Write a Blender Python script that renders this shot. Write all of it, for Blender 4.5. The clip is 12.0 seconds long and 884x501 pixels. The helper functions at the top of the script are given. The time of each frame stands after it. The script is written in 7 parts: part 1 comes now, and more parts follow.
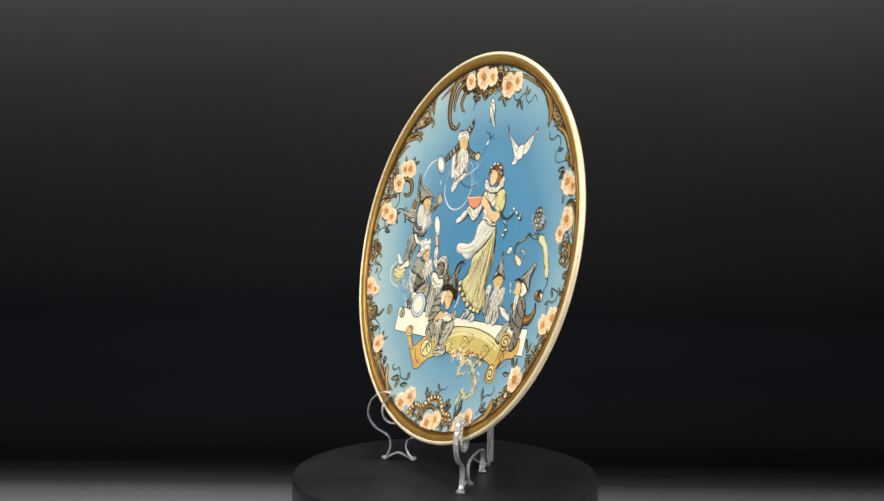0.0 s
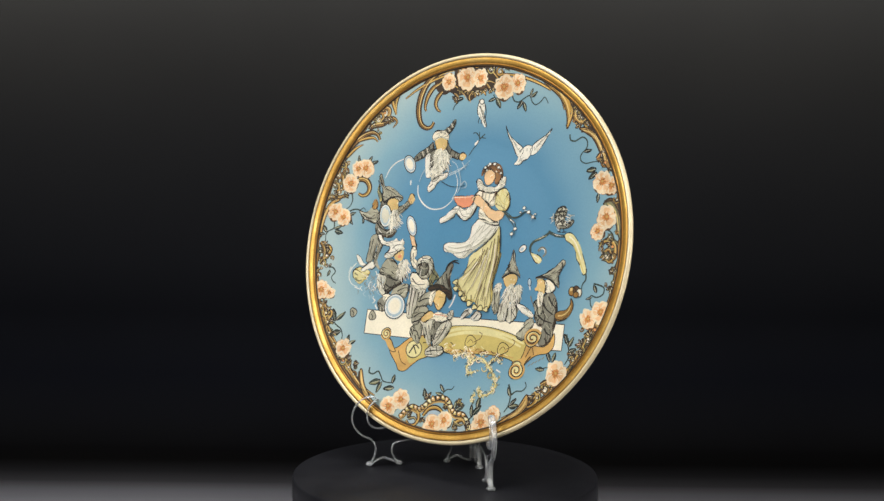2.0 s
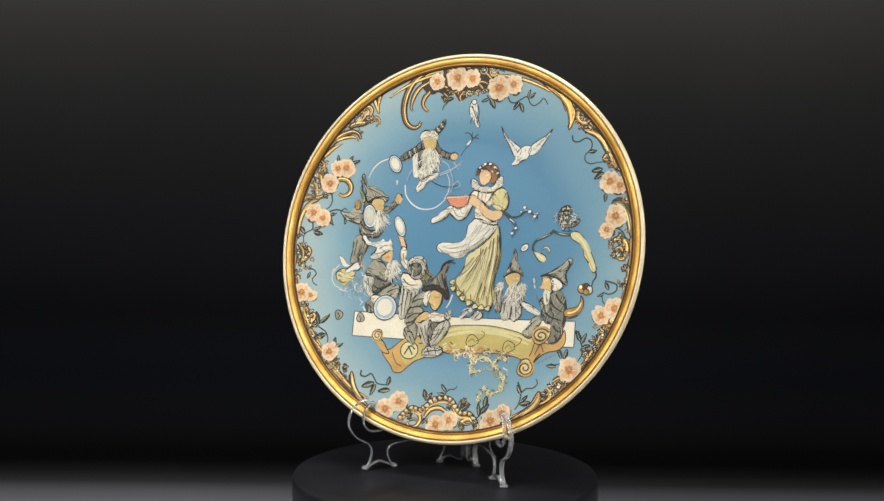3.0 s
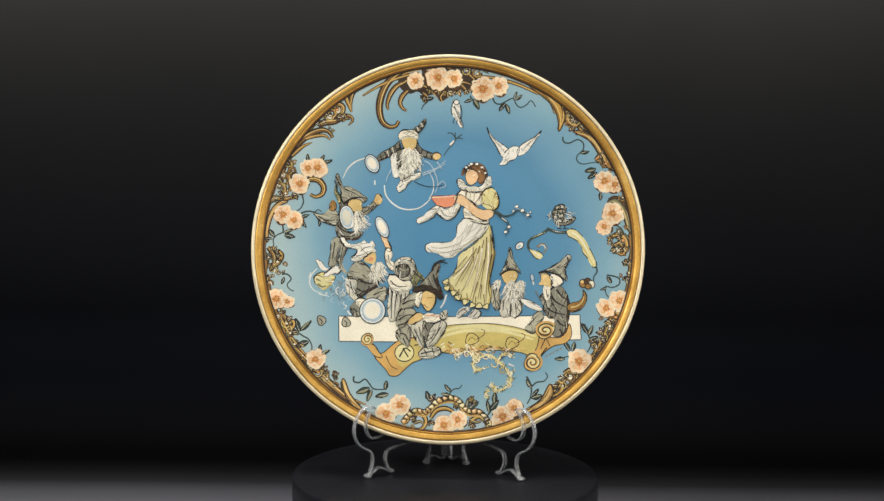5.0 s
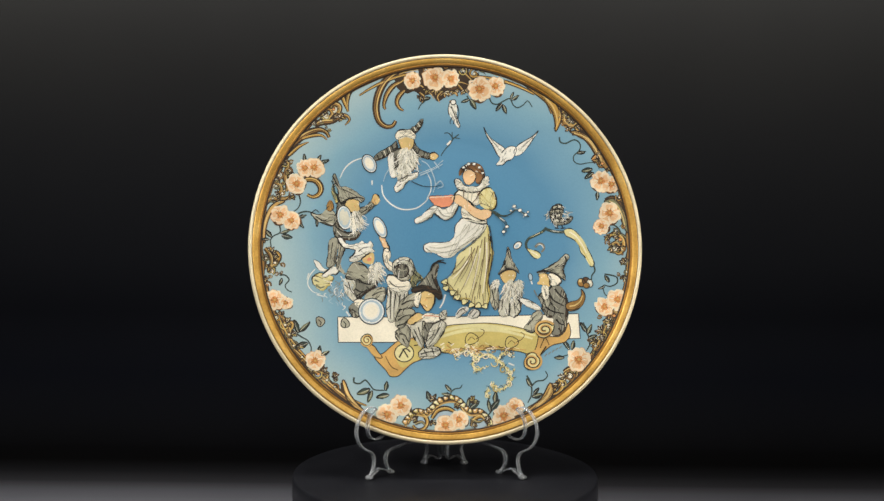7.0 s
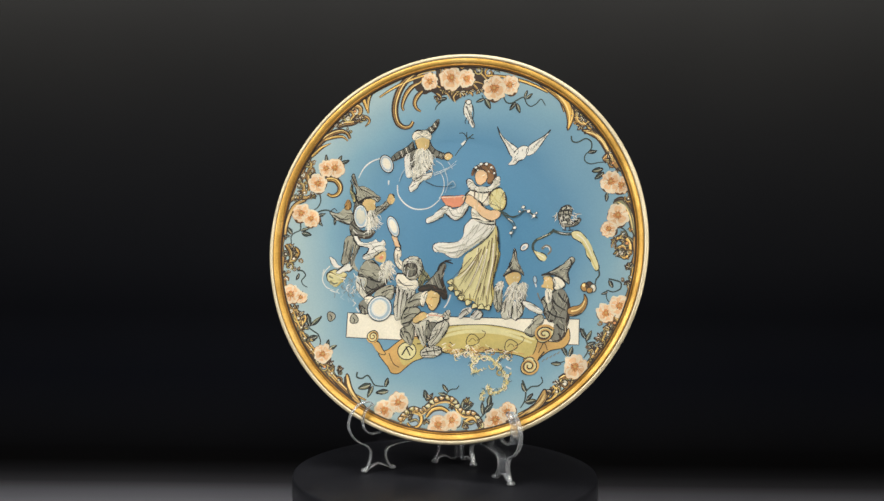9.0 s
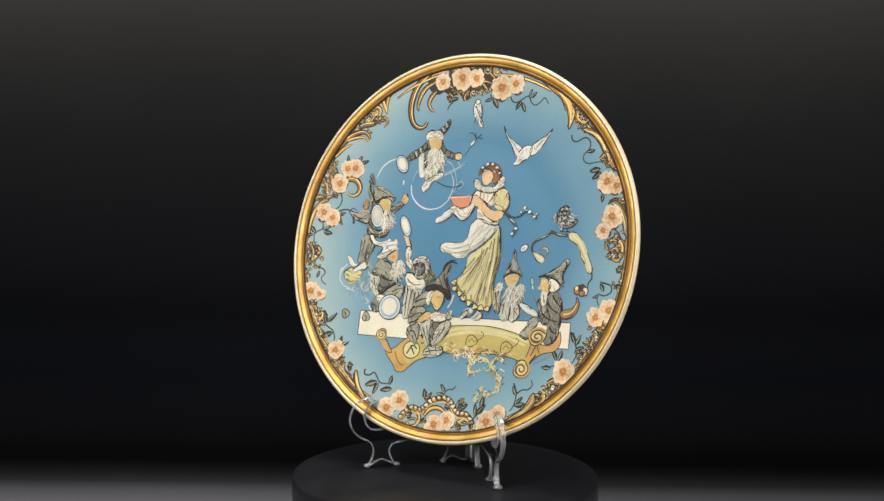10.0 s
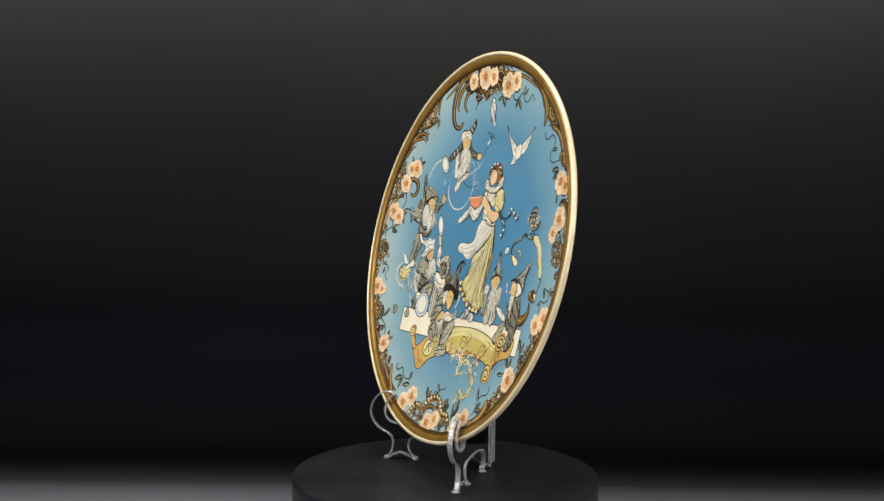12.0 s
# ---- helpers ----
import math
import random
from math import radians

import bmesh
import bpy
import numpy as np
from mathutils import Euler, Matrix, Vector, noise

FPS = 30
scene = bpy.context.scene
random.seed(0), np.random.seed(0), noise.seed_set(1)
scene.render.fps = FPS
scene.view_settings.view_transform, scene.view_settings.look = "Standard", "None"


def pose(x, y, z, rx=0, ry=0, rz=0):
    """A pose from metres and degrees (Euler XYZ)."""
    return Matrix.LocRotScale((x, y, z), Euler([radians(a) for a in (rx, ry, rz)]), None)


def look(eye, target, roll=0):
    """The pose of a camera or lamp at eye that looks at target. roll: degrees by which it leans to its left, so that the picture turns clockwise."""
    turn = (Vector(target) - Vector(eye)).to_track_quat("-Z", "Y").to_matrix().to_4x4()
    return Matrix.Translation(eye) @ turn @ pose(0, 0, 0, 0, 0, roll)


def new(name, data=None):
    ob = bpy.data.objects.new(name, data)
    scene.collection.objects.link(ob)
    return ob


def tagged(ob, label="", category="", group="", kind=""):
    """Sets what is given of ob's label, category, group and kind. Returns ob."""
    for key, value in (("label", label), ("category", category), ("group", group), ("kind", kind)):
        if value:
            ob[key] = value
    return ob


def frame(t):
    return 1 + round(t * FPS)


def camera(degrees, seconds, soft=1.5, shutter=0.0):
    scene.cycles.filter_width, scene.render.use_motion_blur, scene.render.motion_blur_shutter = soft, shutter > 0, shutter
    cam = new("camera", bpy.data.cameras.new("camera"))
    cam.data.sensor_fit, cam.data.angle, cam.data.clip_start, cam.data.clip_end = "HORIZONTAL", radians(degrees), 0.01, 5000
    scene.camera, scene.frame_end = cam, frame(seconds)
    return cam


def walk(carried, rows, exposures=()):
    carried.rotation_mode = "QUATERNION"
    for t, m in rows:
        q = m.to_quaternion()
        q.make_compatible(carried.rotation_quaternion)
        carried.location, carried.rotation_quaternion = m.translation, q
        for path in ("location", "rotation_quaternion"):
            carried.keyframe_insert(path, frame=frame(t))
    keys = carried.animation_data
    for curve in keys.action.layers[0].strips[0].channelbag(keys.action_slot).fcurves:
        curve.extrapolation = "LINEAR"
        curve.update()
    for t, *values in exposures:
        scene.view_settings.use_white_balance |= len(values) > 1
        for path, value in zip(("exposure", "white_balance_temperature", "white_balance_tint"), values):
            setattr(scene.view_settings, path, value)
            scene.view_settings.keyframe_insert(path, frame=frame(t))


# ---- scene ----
# ---- camera: stands still in front of the turntable ----
cam = camera(41.95, 12.0, soft=1.45)
EYE = Vector((0.0, -1.2435, 0.3241))
PITCH, YAW = 0.0675, 0.0044
AIM = EYE + Vector((-math.sin(YAW) * math.cos(PITCH), math.cos(YAW) * math.cos(PITCH), -math.sin(PITCH)))
walk(cam, [(0.0, look(EYE, AIM, 0.5)), (12.0, look(EYE, AIM, 0.5))],
     exposures=[(0.0, 0.58), (0.5, 0.48), (1.0, 0.36), (1.5, 0.24), (2.0, 0.2), (2.5, 0.13), (3.0, 0.06), (4.5, 0.0), (6.0, 0.0), (9.5, 0.02), (10.0, 0.1), (10.5, 0.17), (11.0, 0.22), (11.5, 0.27), (12.0, 0.31)])

# ---- light: a dim studio with unseen soft panels, one added for the backdrop ----
world = bpy.data.worlds.new("studio_dark")
scene.world = world
world.use_nodes = True
world.node_tree.nodes["Background"].inputs[0].default_value = (0.9, 0.95, 1.0, 1)
world.node_tree.nodes["Background"].inputs[1].default_value = 0.02


def soft_panel(name, eye, target, wide, high, watts, colour, spread=180):
    data = bpy.data.lights.new(name, "AREA")
    data.shape, data.size, data.size_y, data.energy, data.color = "RECTANGLE", wide, high, watts, colour
    data.spread = radians(spread)
    ob = new(name, data)
    ob.matrix_world = look(eye, target)
    return ob


soft_panel("key_panel", (-1.0, -0.82, 1.02), (0, 0, 0.24), 0.9, 0.9, 16.2, (0.97, 0.985, 0.955))
soft_panel("fill_panel", (0.3, -1.7, 1.2), (0, 0, 0.24), 1.6, 1.0, 8.9, (1.0, 0.985, 0.92))
soft_panel("side_panel", (1.0, -0.5, 0.4), (0, 0, 0.24), 0.25, 0.9, 2.6, (1.0, 0.985, 0.93), 120)
soft_panel("over_panel", (0.0, -0.08, 1.25), (0, 0, 0.1), 0.9, 0.35, 3.6, (1.0, 0.985, 0.93), 110)
# added lamp out of view, aimed to brighten the upper backdrop
soft_panel("backdrop_helper_lamp", (0.12, 0.5, 0.95), (0.12, 0.76, 0.75), 2.8, 0.12, 64, (1.0, 0.95, 0.71), 110)

# ---- materials ----


def lin(code):
    """A colour written as six hexadecimal digits, made linear."""
    out = []
    for k in (0, 2, 4):
        c = int(code[k:k + 2], 16) / 255
        out.append(c / 12.92 if c <= 0.04045 else ((c + 0.055) / 1.055) ** 2.4)
    return (*out, 1.0)


def shade(c, f):
    return (min(c[0] * f, 1), min(c[1] * f, 1), min(c[2] * f, 1), 1)


def material(name):
    m = bpy.data.materials.new(name)
    m.use_nodes = True
    return m, m.node_tree, m.node_tree.nodes["Principled BSDF"]


def add(tree, kind, **values):
    n = tree.nodes.new(kind)
    for key, value in values.items():
        n.inputs[key.replace("_", " ")].default_value = value
    return n


def mixer(tree, factor, a, b, blend="MIX"):
    n = tree.nodes.new("ShaderNodeMix")
    n.data_type, n.blend_type = "RGBA", blend
    for socket, value in ((n.inputs[0], factor), (n.inputs[6], a), (n.inputs[7], b)):
        if hasattr(value, "links"):
            tree.links.new(value, socket)
        else:
            socket.default_value = value
    return n.outputs[2]


def ramp(tree, factor, stops):
    n = tree.nodes.new("ShaderNodeValToRGB")
    while len(n.color_ramp.elements) < len(stops):
        n.color_ramp.elements.new(0.5)
    for e, (pos, c) in zip(n.color_ramp.elements, stops):
        e.position, e.color = pos, c
    tree.links.new(factor, n.inputs[0])
    return n.outputs[0]


def glaze(name, code, spread=0.22, rough=0.45, grain=260.0, relief=0.12, metal=0.0):
    """Painted and glazed stoneware: brushy colour at two scales, a fine uneven skin."""
    m, t, p = material(name)
    base = lin(code)
    pos = t.nodes.new("ShaderNodeTexCoord").outputs["Object"]
    big = add(t, "ShaderNodeTexNoise", Scale=42.0, Detail=4.0)
    fine = add(t, "ShaderNodeTexNoise", Scale=grain * 2.2, Detail=3.0)
    for n in (big, fine):
        t.links.new(pos, n.inputs["Vector"])
    a = ramp(t, big.outputs[0], [(0.3, shade(base, 1 - spread)), (0.7, shade(base, 1 + spread))])
    b = ramp(t, fine.outputs[0], [(0.3, (0.84, 0.84, 0.84, 1)), (0.65, (1, 1, 1, 1))])
    t.links.new(mixer(t, 0.7, a, b, "MULTIPLY"), p.inputs["Base Color"])
    p.inputs["Roughness"].default_value = rough
    p.inputs["Metallic"].default_value = metal
    p.inputs["Specular IOR Level"].default_value = 0.25
    bump = add(t, "ShaderNodeBump", Strength=relief, Distance=0.0006)
    t.links.new(fine.outputs[0], bump.inputs["Height"])
    t.links.new(bump.outputs[0], p.inputs["Normal"])
    return m


INK = glaze("ink", "231f1a", 0.3)
VINE = glaze("vine_green", "39443c", 0.3)
SAGE = glaze("sage", "83815f", 0.3)
PEACH = glaze("peach", "eebd8c", 0.2)
PEACH_PALE = glaze("pale_peach", "f0d6b2", 0.16)
RUST = glaze("rust", "c47a3c", 0.25)
CREAM = glaze("cream", "f4e8cf", 0.07)
WHITE = glaze("chalk_white", "ece5d6", 0.08)
PALE = glaze("pale_grey", "cfc8b3", 0.16)
GREY = glaze("stone_grey", "aba58e", 0.26)
SLATE = glaze("slate_grey", "7f7b6c", 0.3)
YELLOW = glaze("straw_yellow", "e0d399", 0.12)
STRAW = glaze("old_gold_yellow", "cdb76b", 0.12)
OCHRE = glaze("ochre", "9c743e", 0.25, rough=0.38, metal=0.3)
HAIR = glaze("chestnut", "8a5f38", 0.3)
APRICOT = glaze("apricot", "e0985a", 0.15)
BROWN = glaze("brown", "5a3f26", 0.3)
UMBER = glaze("umber", "3e2f22", 0.3)
SKIN = glaze("flesh", "e6bd8e", 0.12)
FLESH = glaze("ochre_flesh", "d9b878", 0.16)
CORAL = glaze("coral", "e08d68", 0.12)
BLUEGREY = glaze("blue_grey", "a9bac2", 0.12)
LIP = glaze("cream_lip_glaze", "eedcb6", 0.1, rough=0.2, metal=0.12)
AMBER = glaze("amber", "cfa25c", 0.18)
GILT = glaze("gilt", "bf9349", 0.2, rough=0.36, metal=0.6)
GILT_LIGHT = glaze("bright_gilt", "e0c07e", 0.15, rough=0.36, metal=0.5)
BISQUE = glaze("bisque_cream", "e9dcc2", 0.08, rough=0.4)


def sky_glaze():
    """The airbrushed ground: deep blue in the middle, pale towards the border."""
    m, t, p = material("blue_ground")
    pos = t.nodes.new("ShaderNodeTexCoord").outputs["Object"]
    warp = add(t, "ShaderNodeTexNoise", Scale=9.0, Detail=2.0)
    t.links.new(pos, warp.inputs["Vector"])
    shift = add(t, "ShaderNodeVectorMath")
    shift.operation = "MULTIPLY_ADD"
    t.links.new(warp.outputs[1], shift.inputs[0])
    shift.inputs[1].default_value = (0.05, 0.05, 0.0)
    t.links.new(pos, shift.inputs[2])
    flat = add(t, "ShaderNodeVectorMath")
    flat.operation = "MULTIPLY"
    flat.inputs[1].default_value = (1, 1, 0)
    t.links.new(shift.outputs[0], flat.inputs[0])
    away = add(t, "ShaderNodeVectorMath")
    away.operation = "DISTANCE"
    t.links.new(flat.outputs[0], away.inputs[0])
    away.inputs[1].default_value = (0.046, 0.030, 0.0)
    span = add(t, "ShaderNodeMapRange")
    t.links.new(away.outputs["Value"], span.inputs[0])
    span.inputs[1].default_value, span.inputs[2].default_value = 0.05, 0.235
    wash = ramp(t, span.outputs[0], [(0.0, lin("4e84a4")), (0.33, lin("5a8ba8")), (0.62, lin("80a5b3")), (0.85, lin("a7bbbb"))])
    mist = add(t, "ShaderNodeTexNoise", Scale=620.0, Detail=2.0)
    t.links.new(pos, mist.inputs["Vector"])
    speck = ramp(t, mist.outputs[0], [(0.3, (0.88, 0.9, 0.92, 1)), (0.65, (1, 1, 1, 1))])
    t.links.new(mixer(t, 0.6, wash, speck, "MULTIPLY"), p.inputs["Base Color"])
    p.inputs["Roughness"].default_value = 0.42
    p.inputs["Specular IOR Level"].default_value = 0.25
    bump = add(t, "ShaderNodeBump", Strength=0.1, Distance=0.0005)
    t.links.new(mist.outputs[0], bump.inputs["Height"])
    t.links.new(bump.outputs[0], p.inputs["Normal"])
    return m


def rim_gold(name, low, mid, high):
    """Worn gilding, brushed round, with fine turning marks and rubbed patches."""
    m, t, p = material(name)
    pos = t.nodes.new("ShaderNodeTexCoord").outputs["Object"]
    wear = add(t, "ShaderNodeTexNoise", Scale=30.0, Detail=6.0)
    fine = add(t, "ShaderNodeTexNoise", Scale=420.0, Detail=3.0)
    for n in (wear, fine):
        t.links.new(pos, n.inputs["Vector"])
    a = ramp(t, wear.outputs[0], [(0.3, lin(low)), (0.55, lin(mid)), (0.75, lin(high))])
    b = ramp(t, fine.outputs[0], [(0.3, (0.7, 0.68, 0.62, 1)), (0.6, (1, 1, 1, 1))])
    t.links.new(mixer(t, 0.6, a, b, "MULTIPLY"), p.inputs["Base Color"])
    p.inputs["Metallic"].default_value = 0.8
    r = ramp(t, wear.outputs[0], [(0.3, (0.5, 0.5, 0.5, 1)), (0.7, (0.36, 0.36, 0.36, 1))])
    t.links.new(r, p.inputs["Roughness"])
    bump = add(t, "ShaderNodeBump", Strength=0.15, Distance=0.0005)
    t.links.new(fine.outputs[0], bump.inputs["Height"])
    t.links.new(bump.outputs[0], p.inputs["Normal"])
    return m


def clear_plastic(name, clear, low, high, relief=0.12, ior=1.49):
    """Moulded acrylic: glassy, unevenly rough; clear below 1 adds white in place of glints."""
    m, t, p = material(name)
    p.inputs["Base Color"].default_value = (0.95, 0.96, 0.98, 1)
    p.inputs["Transmission Weight"].default_value = clear
    p.inputs["IOR"].default_value = ior
    pos = t.nodes.new("ShaderNodeTexCoord").outputs["Object"]
    smear = add(t, "ShaderNodeTexNoise", Scale=90.0, Detail=4.0)
    t.links.new(pos, smear.inputs["Vector"])
    r = ramp(t, smear.outputs[0], [(0.3, (low, low, low, 1)), (0.7, (high, high, high, 1))])
    t.links.new(r, p.inputs["Roughness"])
    bump = add(t, "ShaderNodeBump", Strength=relief, Distance=0.001)
    t.links.new(smear.outputs[0], bump.inputs["Height"])
    t.links.new(bump.outputs[0], p.inputs["Normal"])
    return m


def black_plastic():
    """Matt black moulded plastic, dusty, with a few fine scuffs."""
    m, t, p = material("black_plastic")
    pos = t.nodes.new("ShaderNodeTexCoord").outputs["Object"]
    dust = add(t, "ShaderNodeTexNoise", Scale=14.0, Detail=6.0)
    grit = add(t, "ShaderNodeTexNoise", Scale=900.0, Detail=2.0)
    stretch = add(t, "ShaderNodeMapping")
    stretch.inputs["Scale"].default_value = (9.0, 90.0, 9.0)
    stretch.inputs["Rotation"].default_value = (0, 0, 0.5)
    t.links.new(pos, stretch.inputs["Vector"])
    scuff = add(t, "ShaderNodeTexNoise", Scale=1.6, Detail=2.0)
    t.links.new(stretch.outputs[0], scuff.inputs["Vector"])
    for n in (dust, grit):
        t.links.new(pos, n.inputs["Vector"])
    a = ramp(t, dust.outputs[0], [(0.3, (0.0105, 0.0105, 0.0132, 1)), (0.75, (0.017, 0.017, 0.021, 1))])
    marks = ramp(t, scuff.outputs[0], [(0.74, (0, 0, 0, 1)), (0.8, (1, 1, 1, 1))])
    t.links.new(mixer(t, marks, a, (0.055, 0.055, 0.056, 1)), p.inputs["Base Color"])
    rough = ramp(t, dust.outputs[0], [(0.3, (0.36, 0.36, 0.36, 1)), (0.7, (0.48, 0.48, 0.48, 1))])
    t.links.new(rough, p.inputs["Roughness"])
    p.inputs["Specular IOR Level"].default_value = 0.3
    bump = add(t, "ShaderNodeBump", Strength=0.08, Distance=0.0004)
    t.links.new(grit.outputs[0], bump.inputs["Height"])
    t.links.new(bump.outputs[0], p.inputs["Normal"])
    return m


def painted_falloff_paper():
    """Backdrop sheet, faintly mottled: light falloff painted in, grey at the foot, black above."""
    m, t, p = material("backdrop_painted_falloff")
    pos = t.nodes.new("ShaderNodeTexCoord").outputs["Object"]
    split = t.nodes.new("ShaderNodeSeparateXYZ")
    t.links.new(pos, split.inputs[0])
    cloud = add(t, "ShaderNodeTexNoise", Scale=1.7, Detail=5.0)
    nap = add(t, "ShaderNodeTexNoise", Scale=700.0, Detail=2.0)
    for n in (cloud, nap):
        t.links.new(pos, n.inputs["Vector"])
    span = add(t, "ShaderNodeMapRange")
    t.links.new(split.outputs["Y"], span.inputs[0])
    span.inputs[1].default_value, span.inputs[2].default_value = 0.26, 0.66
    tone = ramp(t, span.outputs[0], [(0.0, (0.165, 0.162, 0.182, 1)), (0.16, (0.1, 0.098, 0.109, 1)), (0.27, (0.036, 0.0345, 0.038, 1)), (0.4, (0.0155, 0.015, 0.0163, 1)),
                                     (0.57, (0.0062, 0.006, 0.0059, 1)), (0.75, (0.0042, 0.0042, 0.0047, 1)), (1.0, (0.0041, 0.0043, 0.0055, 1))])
    # shade low on the upright sheet is painted in too, easing off upwards
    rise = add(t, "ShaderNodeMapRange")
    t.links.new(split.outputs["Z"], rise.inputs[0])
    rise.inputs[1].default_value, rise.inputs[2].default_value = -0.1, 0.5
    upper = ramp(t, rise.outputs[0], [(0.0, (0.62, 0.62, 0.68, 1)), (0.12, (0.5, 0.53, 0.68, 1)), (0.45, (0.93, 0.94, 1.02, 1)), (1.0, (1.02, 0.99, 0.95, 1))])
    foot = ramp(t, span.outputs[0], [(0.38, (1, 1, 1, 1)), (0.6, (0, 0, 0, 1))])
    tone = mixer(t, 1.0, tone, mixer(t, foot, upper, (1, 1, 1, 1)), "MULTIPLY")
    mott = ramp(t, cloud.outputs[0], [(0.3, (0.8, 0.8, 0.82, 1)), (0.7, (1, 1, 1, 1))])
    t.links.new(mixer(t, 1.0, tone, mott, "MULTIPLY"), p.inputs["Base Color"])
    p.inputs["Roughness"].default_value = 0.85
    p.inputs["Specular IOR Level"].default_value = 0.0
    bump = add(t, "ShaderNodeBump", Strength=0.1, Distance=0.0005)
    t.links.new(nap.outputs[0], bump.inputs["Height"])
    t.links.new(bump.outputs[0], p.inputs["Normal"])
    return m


def plain_wall(name, c):
    m, t, p = material(name)
    pos = t.nodes.new("ShaderNodeTexCoord").outputs["Object"]
    n = add(t, "ShaderNodeTexNoise", Scale=3.0, Detail=6.0)
    t.links.new(pos, n.inputs["Vector"])
    t.links.new(ramp(t, n.outputs[0], [(0.3, (c * 0.8, c * 0.8, c * 0.82, 1)), (0.7, (c, c, c, 1))]), p.inputs["Base Color"])
    p.inputs["Roughness"].default_value = 0.8
    return m


SKY, BLACK, PAPER = sky_glaze(), black_plastic(), painted_falloff_paper()
GOLD = rim_gold("rim_gilding", "b98c42", "d9a955", "e9c379")
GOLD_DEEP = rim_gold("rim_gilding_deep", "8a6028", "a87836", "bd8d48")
ACRYLIC = clear_plastic("clear_acrylic", 1.0, 0.0, 0.015, 0.0, 1.12)
# milky white in the edge colour stands in for bright edge highlights
WHITENED = clear_plastic("whitened_acrylic_edge", 0.82, 0.0, 0.04, 0.25)
WALL = plain_wall("charcoal_wall", 0.05)

# ---- building helpers ----


def part(name, bm, mats, parent=None, label="", smooth=True):
    """Links a bmesh as one mesh object, under a thing or a part."""
    me = bpy.data.meshes.new(name)
    bmesh.ops.recalc_face_normals(bm, faces=bm.faces[:])
    bm.to_mesh(me)
    bm.free()
    for m in mats if isinstance(mats, (list, tuple)) else [mats]:
        me.materials.append(m)
    if smooth:
        me.polygons.foreach_set("use_smooth", [True] * len(me.polygons))
    ob = new(name, me)
    ob.parent = parent
    return tagged(ob, label)


def lathe(profile, steps=128):
    """Turns (radius, height) points round the z axis."""
    bm = bmesh.new()
    rings = []
    for r, z in profile:
        if r < 1e-6:
            rings.append([bm.verts.new((0, 0, z))])
        else:
            rings.append([bm.verts.new((r * math.cos(2 * math.pi * k / steps), r * math.sin(2 * math.pi * k / steps), z)) for k in range(steps)])
    for a, b in zip(rings, rings[1:]):
        for k in range(steps):
            j = (k + 1) % steps
            if len(a) == 1 and len(b) == 1:
                continue
            if len(a) == 1:
                bm.faces.new((a[0], b[k], b[j]))
            elif len(b) == 1:
                bm.faces.new((a[k], b[0], a[j]))
            else:
                bm.faces.new((a[k], b[k], b[j], a[j]))
    return bm


def slab(bm, x0, y0, z0, x1, y1, z1):
    geo = bmesh.ops.create_cube(bm, size=1.0)["verts"]
    for v in geo:
        v.co = Vector(((x0 + x1) / 2 + v.co.x * (x1 - x0), (y0 + y1) / 2 + v.co.y * (y1 - y0), (z0 + z1) / 2 + v.co.z * (z1 - z0)))


# ---- the studio: sheet of painted falloff sweeping up, unseen dark walls close the place ----
FLOOR = -0.12


def sweep_sheet():
    """One sheet that lies flat and curves up behind the turntable."""
    line = [(-3.0, FLOOR), (-1.5, FLOOR), (0.0, FLOOR), (0.3, FLOOR), (0.56, FLOOR)]
    y0, rad = 0.56, 0.2
    for k in range(1, 25):
        a = math.pi / 2 * k / 24
        line.append((y0 + rad * math.sin(a), FLOOR + rad * (1 - math.cos(a))))
    line += [(y0 + rad, 0.9), (y0 + rad, 1.6), (y0 + rad, 2.4)]
    bm = bmesh.new()
    cols = [[bm.verts.new((x, y, z)) for y, z in line] for x in np.linspace(-2.4, 2.4, 13)]
    for a, b in zip(cols, cols[1:]):
        for k in range(len(line) - 1):
            bm.faces.new((a[k], a[k + 1], b[k + 1], b[k]))
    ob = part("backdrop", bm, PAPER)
    mod = ob.modifiers.new("thickness", "SOLIDIFY")
    mod.thickness, mod.offset = 0.003, -1
    return tagged(ob, "smooth studio backdrop with light falloff painted in from grey to black", "backdrop", kind="structure")


sweep_sheet()
for name, box in (("floor", (-2.6, -3.1, FLOOR - 0.06, 2.6, 1.2, FLOOR - 0.005)), ("ceiling", (-2.6, -3.1, 2.45, 2.6, 1.2, 2.55)),
                  ("wall_north", (-2.6, 1.2, FLOOR - 0.06, 2.6, 1.3, 2.55)), ("wall_south", (-2.6, -3.2, FLOOR - 0.06, 2.6, -3.1, 2.55)),
                  ("wall_west", (-2.7, -3.2, FLOOR - 0.06, -2.6, 1.3, 2.55)), ("wall_east", (2.6, -3.2, FLOOR - 0.06, 2.7, 1.3, 2.55))):
    bm = bmesh.new()
    slab(bm, *box)
    tagged(part(name, bm, WALL, smooth=False), "plain dark studio surface closing the room", name.split("_")[0], kind="structure")

# ---- turntable ----
TOP = -0.003
turntable = tagged(new("turntable"), "matt black round motorised turntable with dusty top", "turntable")
TABLE_R = 0.166
platter = part("platter", lathe([(0, TOP), (0.05, TOP), (0.1, TOP), (0.15, TOP), (TABLE_R - 0.0022, TOP), (TABLE_R - 0.0006, TOP - 0.0007), (TABLE_R, TOP - 0.0024), (TABLE_R, -0.026),
                                 (TABLE_R - 0.002, -0.028), (0.02, -0.028), (0, -0.028)], 160), BLACK, turntable)
